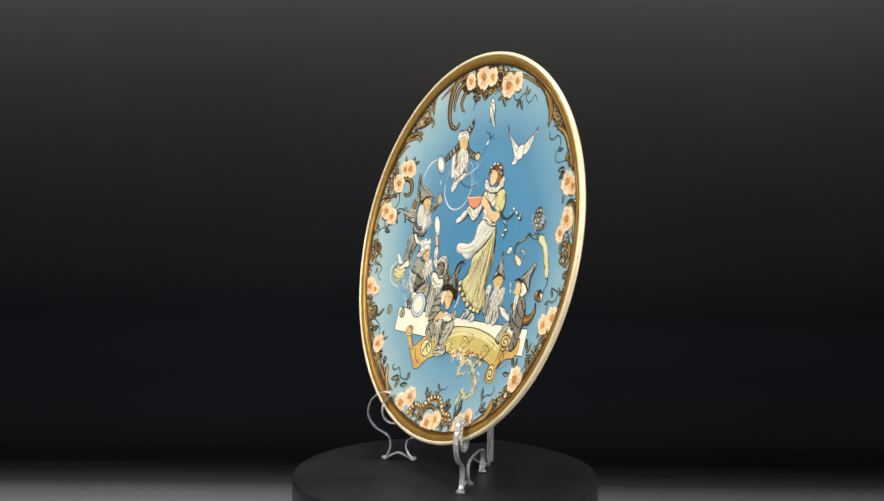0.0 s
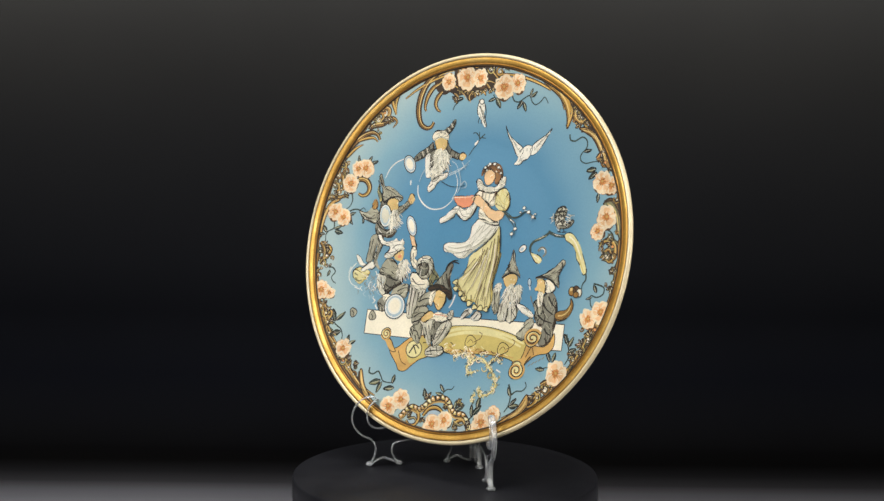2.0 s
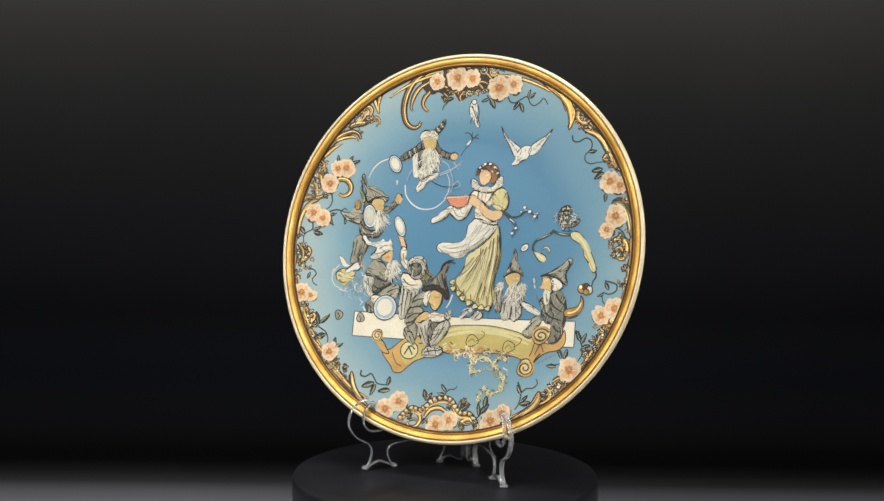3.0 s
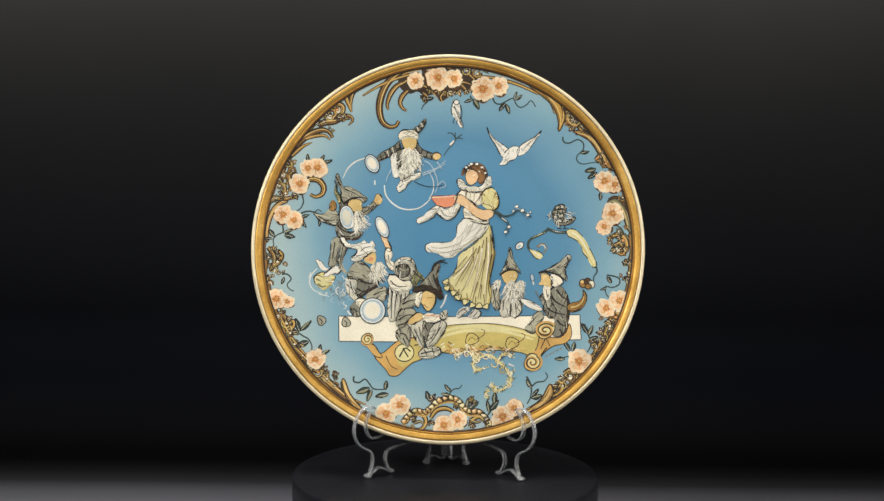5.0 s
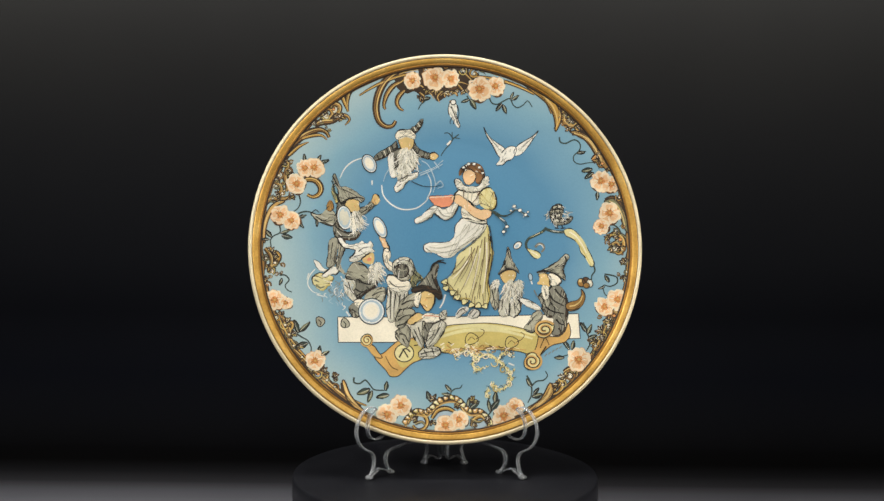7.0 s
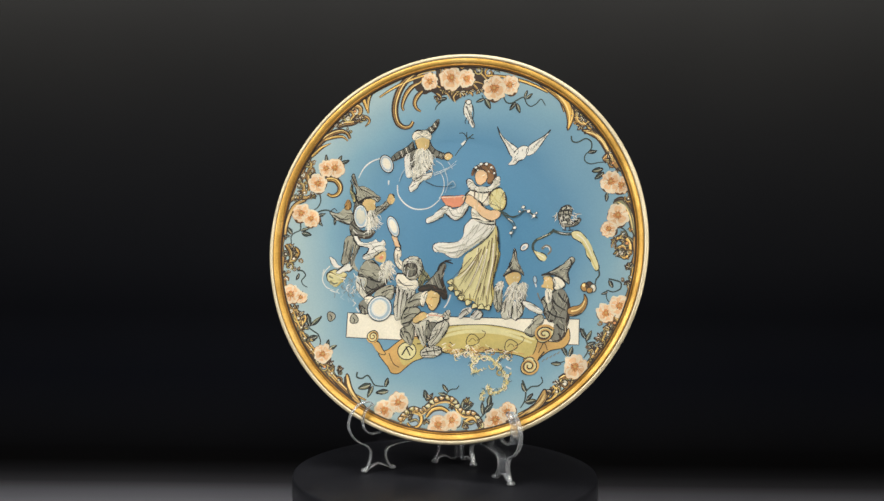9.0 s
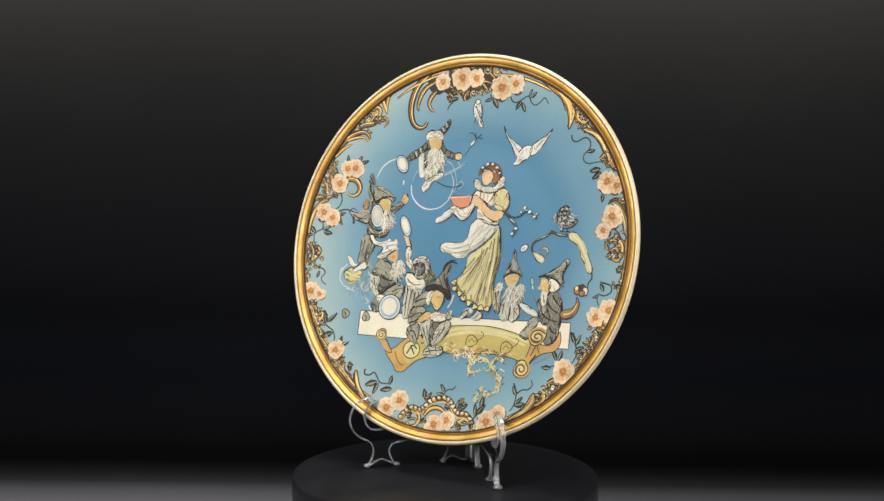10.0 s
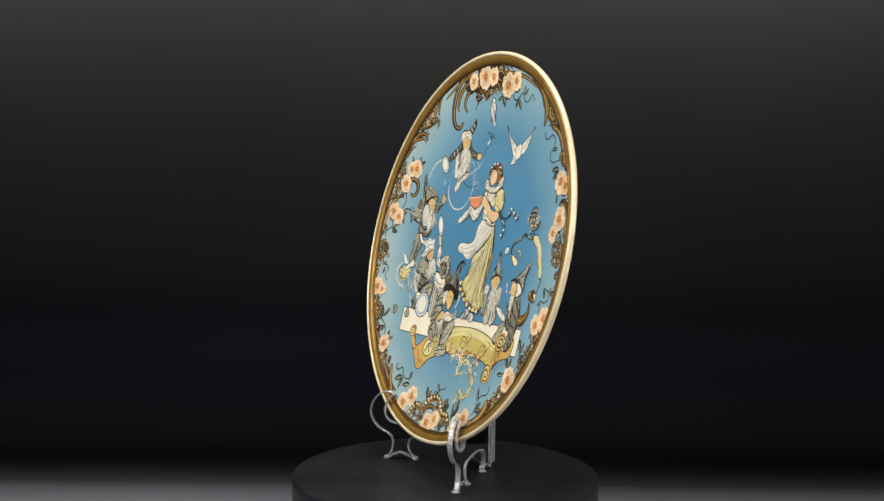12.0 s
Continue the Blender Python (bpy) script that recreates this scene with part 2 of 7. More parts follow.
part("base", lathe([(0, -0.0285), (0.14, -0.0285), (0.148, -0.032), (0.152, -0.11), (0.15, FLOOR + 0.004), (0.145, FLOOR), (0, FLOOR)], 128), BLACK, turntable)
part("seam_ring", lathe([(0.1505, -0.034), (0.1535, -0.035), (0.1535, -0.038), (0.1508, -0.039)], 128), BLACK, turntable)

# ---- clear display stand: two flat arms with raised edges that meet at a hinge ----
stand = tagged(new("plate_stand"), "clear acrylic hinged plate stand with curled front hooks", "plate stand")


def smooth_line(points, closed=False, steps=6):
    """A Catmull-Rom curve through 2D points."""
    n = len(points)
    out = []
    for i in range(n if closed else n - 1):
        if closed:
            p0, p1, p2, p3 = (points[(i + k) % n] for k in (-1, 0, 1, 2))
        else:
            p0, p1, p2, p3 = points[max(i - 1, 0)], points[i], points[i + 1], points[min(i + 2, n - 1)]
        for k in range(steps):
            t = k / steps
            out.append(tuple(0.5 * (2 * b + (c - a) * t + (2 * a - 5 * b + 4 * c - d) * t * t + (3 * b - a - 3 * c + d) * t ** 3)
                             for a, b, c, d in zip(p0, p1, p2, p3)))
    if not closed:
        out.append(tuple(points[-1]))
    return out


# along the arm from the front toe, and up, in millimetres
ARM = [(1.5, 1.2), (5.5, 6), (8.5, 13), (9, 20), (5, 26.5), (-6, 32), (-14, 40), (-17.5, 50), (-15, 62), (-8, 71), (1, 75.5), (9, 75),
       (13, 71), (9, 69), (3.5, 63), (1, 54), (3, 45.5), (9, 41), (17, 40.5), (24, 43), (31, 56), (46, 78), (62, 103), (74, 120), (90, 127), (112, 127), (119, 122),
       (119, 70), (119, 10), (118, 2.2), (112, 2), (104, 6.5), (97, 5), (88.5, 1.2), (92, 9), (95, 17), (88, 24), (66, 26.5), (42, 25), (32, 22.5), (29, 16),
       (32, 8), (38.5, 1.8), (33, 2.4), (26, 5), (19, 7.5), (12, 5), (6, 2)]


def arm(side):
    """One arm: a thin web inside a raised, rounded edge."""
    foot, hinge = Vector((side * 0.084, -0.0335, 0)), Vector((side * 0.004, 0.0535, 0))
    along = (hinge - foot).normalized()
    across = Vector((-along.y, along.x, 0))
    edge = smooth_line(ARM, True, 7)
    holder = new("arm")
    holder.parent = stand
    n = len(edge)
    pts = [Vector((s / 1000, z / 1000)) for s, z in edge]
    inward = []
    for i in range(n):
        d = (pts[(i + 1) % n] - pts[i - 1]).normalized()
        inward.append(Vector((d.y, -d.x)))
    area = sum(pts[i].x * pts[(i + 1) % n].y - pts[(i + 1) % n].x * pts[i].y for i in range(n))
    sign = 1 if area < 0 else -1

    def at(p, off):
        drop_ = TOP * max(0.0, 1 - p.y / 0.045)
        return foot + along * p.x + across * off + Vector((0, 0, p.y + drop_))
    # the raised edge: a rounded bar that follows the outline
    bm = bmesh.new()
    sect = [(0.0, -0.0019), (0.0, 0.0019), (0.0005, 0.0026), (0.0012, 0.0026), (0.0017, 0.0019), (0.0017, -0.0019), (0.0012, -0.0026), (0.0005, -0.0026)]
    rings = [[bm.verts.new(at(pts[i] + inward[i] * sign * a, b)) for a, b in sect] for i in range(n)]
    for i in range(n):
        a, b = rings[i], rings[(i + 1) % n]
        for k in range(len(sect)):
            j = (k + 1) % len(sect)
            bm.faces.new((a[k], a[j], b[j], b[k]))
    part("edge_bead", bm, WHITENED, holder, smooth=False)
    # the web
    bm = bmesh.new()
    inner = [pts[i] + inward[i] * sign * 0.0019 for i in range(n)]
    front = [bm.verts.new(at(p, 0.001)) for p in inner]
    back = [bm.verts.new(at(p, -0.001)) for p in inner]
    from_tri = mathutils_tess([inner])
    for tri in from_tri:
        bm.faces.new([front[k] for k in tri])
        bm.faces.new([back[k] for k in reversed(tri)])
    for i in range(n):
        j = (i + 1) % n
        bm.faces.new((front[i], front[j], back[j], back[i]))
    part("web", bm, ACRYLIC, holder, smooth=False)
    # pads under the toes
    for s in (3.0, 36.5, 91.0):
        bm = bmesh.new()
        bmesh.ops.create_uvsphere(bm, u_segments=16, v_segments=8, radius=1.0)
        for v in bm.verts:
            v.co = at(Vector((s / 1000 + v.co.x * 0.0042, 0.0023 + v.co.z * 0.0023)), v.co.y * 0.005)
        part("toe", bm, WHITENED, holder)


def mathutils_tess(loops):
    from mathutils.geometry import tessellate_polygon
    return tessellate_polygon([[Vector((p.x, p.y, 0)) for p in loop] for loop in loops])


arm(-1)
arm(1)
bm = lathe([(0, 0.002), (0.0042, 0.002), (0.005, 0.0035), (0.005, 0.124), (0.0062, 0.126), (0.0062, 0.131), (0.005, 0.133), (0, 0.133)], 24)
bmesh.ops.translate(bm, verts=bm.verts[:], vec=(0, 0.0575, 0))
part("hinge_pin", bm, WHITENED, stand)

# ---- the plate ----
plate = tagged(new("decorative_plate"), "round glazed stoneware plate, gilt rim, fairy-tale scene on blue ground", "plate")
TILT = pose(-0.0006, 0.0187, 0.2439, 90 - 11.54)
RADIUS = 0.215
FACE = [(0.0, -0.0092), (0.05, -0.0091), (0.09, -0.0087), (0.108, -0.0081), (0.118, -0.0074), (0.124, -0.0066), (0.13, -0.0059), (0.14, -0.0045), (0.165, -0.0014),
        (0.185, 0.0016), (0.1985, 0.0036), (0.2008, 0.0039)]


def depth(r):
    """How far the painted face stands at this radius."""
    for (a, za), (b, zb) in zip(FACE, FACE[1:]):
        if r <= b:
            return za + (zb - za) * (r - a) / (b - a)
    return FACE[-1][1] + (r - FACE[-1][0]) * 0.16


def on_plate(ob):
    ob.matrix_basis = TILT
    return ob


face = []
for (a, za), (b, zb) in zip(FACE, FACE[1:]):
    steps = max(1, round((b - a) / 0.003))
    face += [(a + (b - a) * k / steps, za + (zb - za) * k / steps) for k in range(steps)]
face.append(FACE[-1])
on_plate(part("painted_ground", lathe(face + [(0.2008, 0.0012)], 200), SKY, plate, "airbrushed blue glaze, paler towards the border"))
on_plate(part("body", lathe([(0.2004, 0.0006), (0.202, 0.0014), (0.2125, 0.0058), (0.214, 0.006), (0.2144, 0.0052), (0.2128, 0.003), (0.207, -0.0004), (0.199, -0.0046),
                             (0.19, -0.0078), (0.17, -0.0115), (0.15, -0.0145), (0.128, -0.0178), (0.124, -0.0222), (0.119, -0.0228), (0.115, -0.0222), (0.113, -0.0170), (0.06, -0.0165), (0.0, -0.0165)], 200),
              BISQUE, plate, "cream stoneware back and edge"))
on_plate(part("foot_line", lathe([(0.2006, 0.0012), (0.2007, 0.0044), (0.2012, 0.005), (0.202, 0.0053), (0.2023, 0.0051), (0.2024, 0.0012)], 200), UMBER, plate, "dark brown line"))
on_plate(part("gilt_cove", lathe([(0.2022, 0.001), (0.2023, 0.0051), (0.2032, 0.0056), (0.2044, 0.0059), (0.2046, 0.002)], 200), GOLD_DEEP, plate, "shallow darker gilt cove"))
on_plate(part("gilt_band", lathe([(0.2044, 0.001), (0.2045, 0.0058), (0.2048, 0.0061), (0.206, 0.0066), (0.2075, 0.0071), (0.209, 0.0074), (0.2101, 0.0075), (0.2103, 0.0073), (0.2105, 0.004)], 200), GOLD, plate, "worn gilt moulding"))
on_plate(part("dark_line", lathe([(0.2102, 0.004), (0.2103, 0.0071), (0.2106, 0.0071), (0.2109, 0.0072), (0.211, 0.005)], 200), BROWN, plate, "brown line beside the gilding"))
on_plate(part("lip", lathe([(0.2108, 0.005), (0.2109, 0.0074), (0.2114, 0.0082), (0.2125, 0.0086), (0.2136, 0.0082), (0.2144, 0.0077), (0.2149, 0.0068), (0.2151, 0.0056), (0.2148, 0.0042), (0.2138, 0.003)], 200), LIP, plate, "rounded cream lip"))

# ---- painting on the plate: thin raised patches of glaze with incised outlines, in millimetres from the plate's middle ----
LAYER = 0.00005
DICE = random.Random(4)


def fine_line(line, closed, most=2.0):
    """The same line with no step longer than most."""
    out = []
    ends = list(zip(line, line[1:] + line[:1])) if closed else list(zip(line, line[1:]))
    for (ax, ay), (bx, by) in ends:
        n = max(1, math.ceil(math.hypot(bx - ax, by - ay) / most))
        out += [(ax + (bx - ax) * k / n, ay + (by - ay) * k / n) for k in range(n)]
    return out if closed else out + [line[-1]]


def ragged(points, amount):
    """A closed outline with a hand-drawn tremble and small nicks."""
    line, out = fine_line(smooth_line(points, True, 3), True, 1.6), []
    for k, (x, y) in enumerate(line):
        f = 2.2 if DICE.random() < 0.14 else 1.0
        out.append((x + DICE.uniform(-amount, amount) * f, y + DICE.uniform(-amount, amount) * f))
    return out


class Art:
    """Collects patches and strokes that lie on the plate's face into one mesh."""

    def __init__(self):
        self.verts, self.faces, self.slots, self.mats, self.level = [], [], [], [], 1.0

    def slot(self, m):
        if m not in self.mats:
            self.mats.append(m)
        return self.mats.index(m)

    def vert(self, x, y, lift):
        x, y = x / 1000, y / 1000
        self.verts.append((x, y, depth(math.hypot(x, y)) + lift * LAYER))
        return len(self.verts) - 1

    def fill(self, points, m, smooth=True, lift=None, edge=0.0, ink=None, sketch=False):
        """A patch inside a closed outline, draped on the face; edge: width of a dark outline."""
        from mathutils.geometry import delaunay_2d_cdt
        line = fine_line(smooth_line(points, True, 4) if smooth else list(points), True)
        lift = self.level if lift is None else lift
        self.level += 0.4
        xs, ys = [p[0] for p in line], [p[1] for p in line]
        step = 3.0
        co = [Vector(p) for p in line]
        count = len(co)
        for i in range(1, int((max(xs) - min(xs)) / step) + 1):
            for j in range(1, int((max(ys) - min(ys)) / step) + 1):
                co.append(Vector((min(xs) + i * step, min(ys) + j * step)))
        out, _, tris, _, _, _ = delaunay_2d_cdt(co, [], [list(range(count))], 1, 1e-4)
        first = len(self.verts)
        for v in out:
            self.vert(v.x, v.y, lift)
        k = self.slot(m)
        for tri in tris:
            self.faces.append([first + i for i in tri])
            self.slots.append(k)
        if edge and sketch:
            ring = smooth_line(points, True, 4) if smooth else fine_line(list(points), True, 1.5)
            at, m_ = 0, len(ring)
            while at < m_:
                run = DICE.randint(3, 9)
                if DICE.random() < 0.9:
                    self.stroke([ring[(at + k) % m_] for k in range(run + 2)], edge * DICE.uniform(0.6, 1.7), ink or INK, DICE.uniform(0.2, 0.7), lift=lift + 0.5, smooth=False)
                at += run
        elif edge:
            self.stroke(points, edge, ink or INK, closed=True, lift=lift + 0.5, smooth=smooth)
        return self

    def stroke(self, points, width, m, taper=0.0, closed=False, lift=None, smooth=True, swell=0.0, shift=0.0):
        """A line of glaze. taper: how much thinner its end is; swell: how much thinner both ends are than the middle; shift: sideways, in half widths."""
        line = fine_line(smooth_line(points, closed, 4) if smooth else list(points), closed)
        if closed:
            line = line + [line[0], line[1]]
        lift = self.level + 0.5 if lift is None else lift
        k, n, last = self.slot(m), len(line), None
        for i, (x, y) in enumerate(line):
            ax, ay = line[max(i - 1, 0)]
            bx, by = line[min(i + 1, n - 1)]
            d = math.hypot(bx - ax, by - ay) or 1.0
            t = i / (n - 1)
            thick = (1 - taper * t) * (1 - swell + swell * math.sin(math.pi * (0.06 + 0.9 * t)))
            w = width / 2 * thick
            ux, uy = -(by - ay) / d, (bx - ax) / d
            x, y = x + ux * shift * thick, y + uy * shift * thick
            nx, ny = ux * w, uy * w
            now = (self.vert(x + nx, y + ny, lift), self.vert(x, y, lift + 0.5), self.vert(x - nx, y - ny, lift))
            if last:
                self.faces += [[last[0], now[0], now[1], last[1]], [last[1], now[1], now[2], last[2]]]
                self.slots += [k, k]
            last = now
        return self

    def contour(self, points, width, m, lift):
        """A pen outline that swells, thins, breaks and overshoots."""
        at, n = 0, len(points)
        while at < n:
            run = DICE.randint(4, 12)
            if DICE.random() < 0.86:
                seg = [points[(at + k) % n] for k in range(run + 3)]
                self.stroke(seg, width * DICE.choice([0.5, 0.8, 1.0, 1.5, 2.4]), m, 0.3, lift=lift, smooth=False, swell=0.75)
            at += run

    def shag(self, x, y, rx, ry, mats, count, turn=-90.0, fan=35.0, width=1.1):
        """Shaggy tufts that flow one way and spread to the sides."""
        for _ in range(count):
            a, q = DICE.uniform(0, 2 * math.pi), math.sqrt(DICE.random())
            u, v = q * math.cos(a), q * math.sin(a)
            b = radians(turn + fan * u * (1 if turn < 0 else -1) + DICE.uniform(-18, 18))
            l = ry * DICE.uniform(0.35, 0.7)
            px_, py_ = x + rx * u, y + ry * v
            k = DICE.uniform(-0.25, 0.25) * l
            self.stroke([(px_, py_), (px_ + l * 0.5 * math.cos(b) - k * math.sin(b), py_ + l * 0.5 * math.sin(b) + k * math.cos(b)), (px_ + l * math.cos(b), py_ + l * math.sin(b))],
                        width * DICE.uniform(0.6, 1.3), DICE.choice(mats), 0.7, lift=self.level + DICE.uniform(0.3, 1.2))
        self.level += 1.2
        return self

    def blob(self, x, y, rx, ry, m, turn=0.0, edge=0.0, wob=0.0, ink=None):
        c, s = math.cos(radians(turn)), math.sin(radians(turn))
        pts = []
        for k in range(12):
            a = 2 * math.pi * k / 12
            f = 1 + wob * math.sin(3 * a + x)
            u, v = rx * f * math.cos(a), ry * f * math.sin(a)
            pts.append((x + c * u - s * v, y + s * u + c * v))
        return self.fill(pts, m, edge=edge, ink=ink)

    def hatch(self, points, mats, count, turn, length=5.0, width=0.42, bend=25):
        """Loose pen strokes inside an outline."""
        line = smooth_line(points, True, 3)
        xs, ys = [p[0] for p in line], [p[1] for p in line]

        made = 0
        for _ in range(count * 6):
            if made >= count:
                break
            x, y = DICE.uniform(min(xs), max(xs)), DICE.uniform(min(ys), max(ys))
            a = radians(turn + DICE.uniform(-bend, bend))
            q = length * DICE.uniform(0.5, 1.2)
            ex, ey = x + q * math.cos(a), y + q * math.sin(a)
            if inside(line, x, y) and inside(line, ex, ey):
                k = DICE.uniform(-0.18, 0.18) * q
                self.stroke([(x, y), ((x + ex) / 2 - k * math.sin(a), (y + ey) / 2 + k * math.cos(a)), (ex, ey)], width * DICE.uniform(0.7, 1.4), DICE.choice(mats), 0.6)
                made += 1
        return self

    def done(self, name, parent=None, label=""):
        me = bpy.data.meshes.new(name)
        me.from_pydata(self.verts, [], self.faces)
        for m in self.mats:
            me.materials.append(m)
        me.polygons.foreach_set("material_index", self.slots)
        ob = new(name, me)
        ob.parent = parent or plate
        if parent is None:
            ob.matrix_basis = TILT
        return tagged(ob, label)


SHADES = {GREY: (SLATE, INK, PALE), SLATE: (UMBER, INK, GREY), PALE: (GREY, INK, WHITE), CREAM: (PALE, SLATE, WHITE), WHITE: (PALE, SLATE, WHITE), YELLOW: (STRAW, BROWN, CREAM),
          HAIR: (BROWN, INK, OCHRE), SAGE: (VINE, INK, STRAW), OCHRE: (BROWN, INK, AMBER), UMBER: (INK, INK, BROWN), CORAL: (RUST, BROWN, PEACH), SKIN: (APRICOT, BROWN, CREAM)}


def inside(line, x, y):
    hit = False
    for (ax, ay), (bx, by) in zip(line, line[1:] + line[:1]):
        if (ay > y) != (by > y) and x < (bx - ax) * (y - ay) / (by - ay) + ax:
            hit = not hit
    return hit


def drape(art, points, m, amount=1.0):
    """Cloth drawn with the pen: a soft shade along the lower edge and bunches of folds that run with the piece."""
    soft, dark, light = SHADES[m]
    n = len(points)
    cx, cy = sum(p[0] for p in points) / n, sum(p[1] for p in points) / n
    xx = sum((p[0] - cx) ** 2 for p in points)
    yy = sum((p[1] - cy) ** 2 for p in points)
    xy = sum((p[0] - cx) * (p[1] - cy) for p in points)
    axis = 0.5 * math.atan2(2 * xy, xx - yy)
    size = math.sqrt((xx + yy) / n)
    area = sum(points[i][0] * points[(i + 1) % n][1] - points[(i + 1) % n][0] * points[i][1] for i in range(n))
    side = 1 if area > 0 else -1
    inset = min(1.5, 0.11 * size)
    run = []
    for i in range(n + 1):
        (ax, ay), (bx, by) = points[(i - 2) % n], points[(i + 2) % n]
        d = math.hypot(bx - ax, by - ay) or 1.0
        ox, oy = side * (by - ay) / d, -side * (bx - ax) / d
        x, y = points[i % n]
        if i < n and ox * 0.7 - oy * 0.7 > 0.2:
            run.append((x - ox * inset, y - oy * inset))
        else:
            if len(run) > 3:
                art.stroke(run, inset * 2, soft, 0.2, lift=art.level + 0.1, smooth=False, swell=0.8)
            run = []
    for _ in range(int(amount * (2 + n / 7))):
        x, y = points[DICE.randrange(n)]
        x, y = x + (cx - x) * 0.07, y + (cy - y) * 0.07
        a = axis + (math.pi if math.cos(axis) * (cx - x) + math.sin(axis) * (cy - y) < 0 else 0)
        a += 0.45 * math.sin(math.atan2(cy - y, cx - x) - a) + DICE.uniform(-0.12, 0.12)
        for k in range(DICE.choice([1, 2, 2, 3])):
            b, bend = a + (k - 0.7) * DICE.uniform(0.12, 0.26), DICE.uniform(-0.35, 0.35)
            reach, line = size * DICE.uniform(0.45, 1.15), []
            for q in range(7):
                u = q / 6 * reach
                px_, py_ = x + u * math.cos(b + bend * q / 6) - k * 0.8 * math.sin(b), y + u * math.sin(b + bend * q / 6) + k * 0.8 * math.cos(b)
                if not inside(points, px_, py_):
                    break
                line.append((px_, py_))
            if len(line) > 2:
                tone = DICE.choice([dark, dark, soft, light])
                art.stroke(line, DICE.uniform(0.5, 1.25) * (0.75 if m in (WHITE, CREAM) else 1.0), tone, 0.85, lift=art.level + DICE.uniform(0.3, 0.9))


def cloth(art, points, m, amount=1.0):
    """One painted piece: colour, folds and a broken pen outline."""
    points = ragged(points, 0.3)
    art.fill(points, m, smooth=False)
    if m in (SKIN, CORAL, FLESH):
        art.hatch(points, [APRICOT, PEACH, CREAM], 6, 80, 2.4, 0.9, 50)
    else:
        drape(art, points, m, amount)
    art.level += 0.4
    art.contour(points, 0.88, INK, art.level)


def beard(art, x, y, rx, ry, count, turn):
    """A shaggy white mass with grey and dark strands."""
    art.level += 0.4
    art.blob(x, y, rx * 0.85, ry * 0.9, PALE, 0, 0.0, 0.15)
    art.shag(x, y, rx * 1.08, ry * 1.04, [INK, SLATE, SLATE], count // 3, turn, width=0.8)
    art.shag(x, y, rx, ry, [WHITE, WHITE, CREAM, WHITE, PALE], count, turn, width=1.1)
    art.shag(x, y, rx * 0.9, ry * 0.9, [SLATE, GREY, INK], count // 4, turn, width=0.5)


def flower(x, y, r, turn=0.0):
    """A dog rose: five broad overlapping petals with pale edges, an orange eye and stamens."""
    art = Art()
    art.level = 4.0
    art.blob(x + r * 0.08, y - r * 0.12, r * 1.0, r * 1.0, BROWN, 0, 0.0, 0.12)
    art.blob(x, y, r * 0.8, r * 0.8, PEACH)
    for k in (0, 2, 4, 1, 3):
        a = turn + 2 * math.pi * k / 5 + DICE.uniform(-0.12, 0.12)
        ux, uy = math.cos(a), math.sin(a)
        q = r * DICE.uniform(0.92, 1.1)

        def put(u, v):
            u, v = u + DICE.uniform(-0.07, 0.07), v + DICE.uniform(-0.07, 0.07)
            return (x + q * (ux * u - uy * v), y + q * (uy * u + ux * v))
        art.fill([put(u, v) for u, v in ((0.08, -0.14), (0.4, -0.58), (0.8, -0.56), (1.0, -0.26), (0.93, 0.0), (1.02, 0.28), (0.8, 0.58), (0.4, 0.56), (0.08, 0.14))], PEACH_PALE, edge=0.4, ink=DICE.choice([PEACH, APRICOT, CREAM, BISQUE]))
        art.fill([put(u, v) for u, v in ((0.1, -0.12), (0.45, -0.38), (0.72, -0.28), (0.78, 0.0), (0.72, 0.3), (0.45, 0.36), (0.1, 0.12))], PEACH)
        for v in (-0.28, 0.0, 0.26):
            art.stroke([put(0.25, v * 0.5), put(0.7 + DICE.uniform(-0.3, 0.1), v)], DICE.uniform(0.5, 1.4), DICE.choice([APRICOT, PEACH_PALE, CREAM, PEACH_PALE, PEACH]), 0.6, smooth=False)
    head = art.done("flower", None, "")
    eye = Art()
    eye.level = 12.0
    eye.blob(x + r * DICE.uniform(-0.08, 0.08), y, r * DICE.uniform(0.34, 0.42), r * DICE.uniform(0.32, 0.4), APRICOT, wob=0.15)
    eye.blob(x, y, r * 0.24, r * 0.22, RUST, DICE.uniform(0, 180), wob=0.15)
    eye.blob(x + r * 0.02, y + r * 0.03, r * 0.13, r * 0.12, AMBER)
    for k in range(9):
        a = 2 * math.pi * k / 9 + DICE.uniform(-0.2, 0.2)
        e = r * DICE.uniform(0.36, 0.48)
        eye.stroke([(x + r * 0.22 * math.cos(a), y + r * 0.22 * math.sin(a)), (x + e * math.cos(a), y + e * math.sin(a))], 0.7, DICE.choice([RUST, OCHRE, BROWN]), 0.4, smooth=False)
    eye.done("flower_eye", head, "rust-coloured eye")


def leaf_patch(art, x, y, length, turn, m):
    """A small pointed leaf, one half dark, with a pale vein."""
    c, s = math.cos(radians(turn)), math.sin(radians(turn))

    def put(u, v):
        return (x + length * (c * u - s * v), y + length * (s * u + c * v))
    w = DICE.uniform(0.15, 0.22)
    art.fill([put(*q) for q in ((0, 0), (0.28, w), (0.6, w * 1.1), (1.06, 0.02), (0.6, -w), (0.3, -w))], m, edge=1.1, ink=INK, sketch=True)
    art.fill([put(*q) for q in ((0.02, 0), (0.3, -w * 0.9), (0.6, -w * 0.9), (1.0, 0), (0.5, -0.02))], VINE)
    art.stroke([put(0.05, 0.02), put(0.5, 0.05), put(0.85, 0.02)], 0.5, PALE, 0.6)


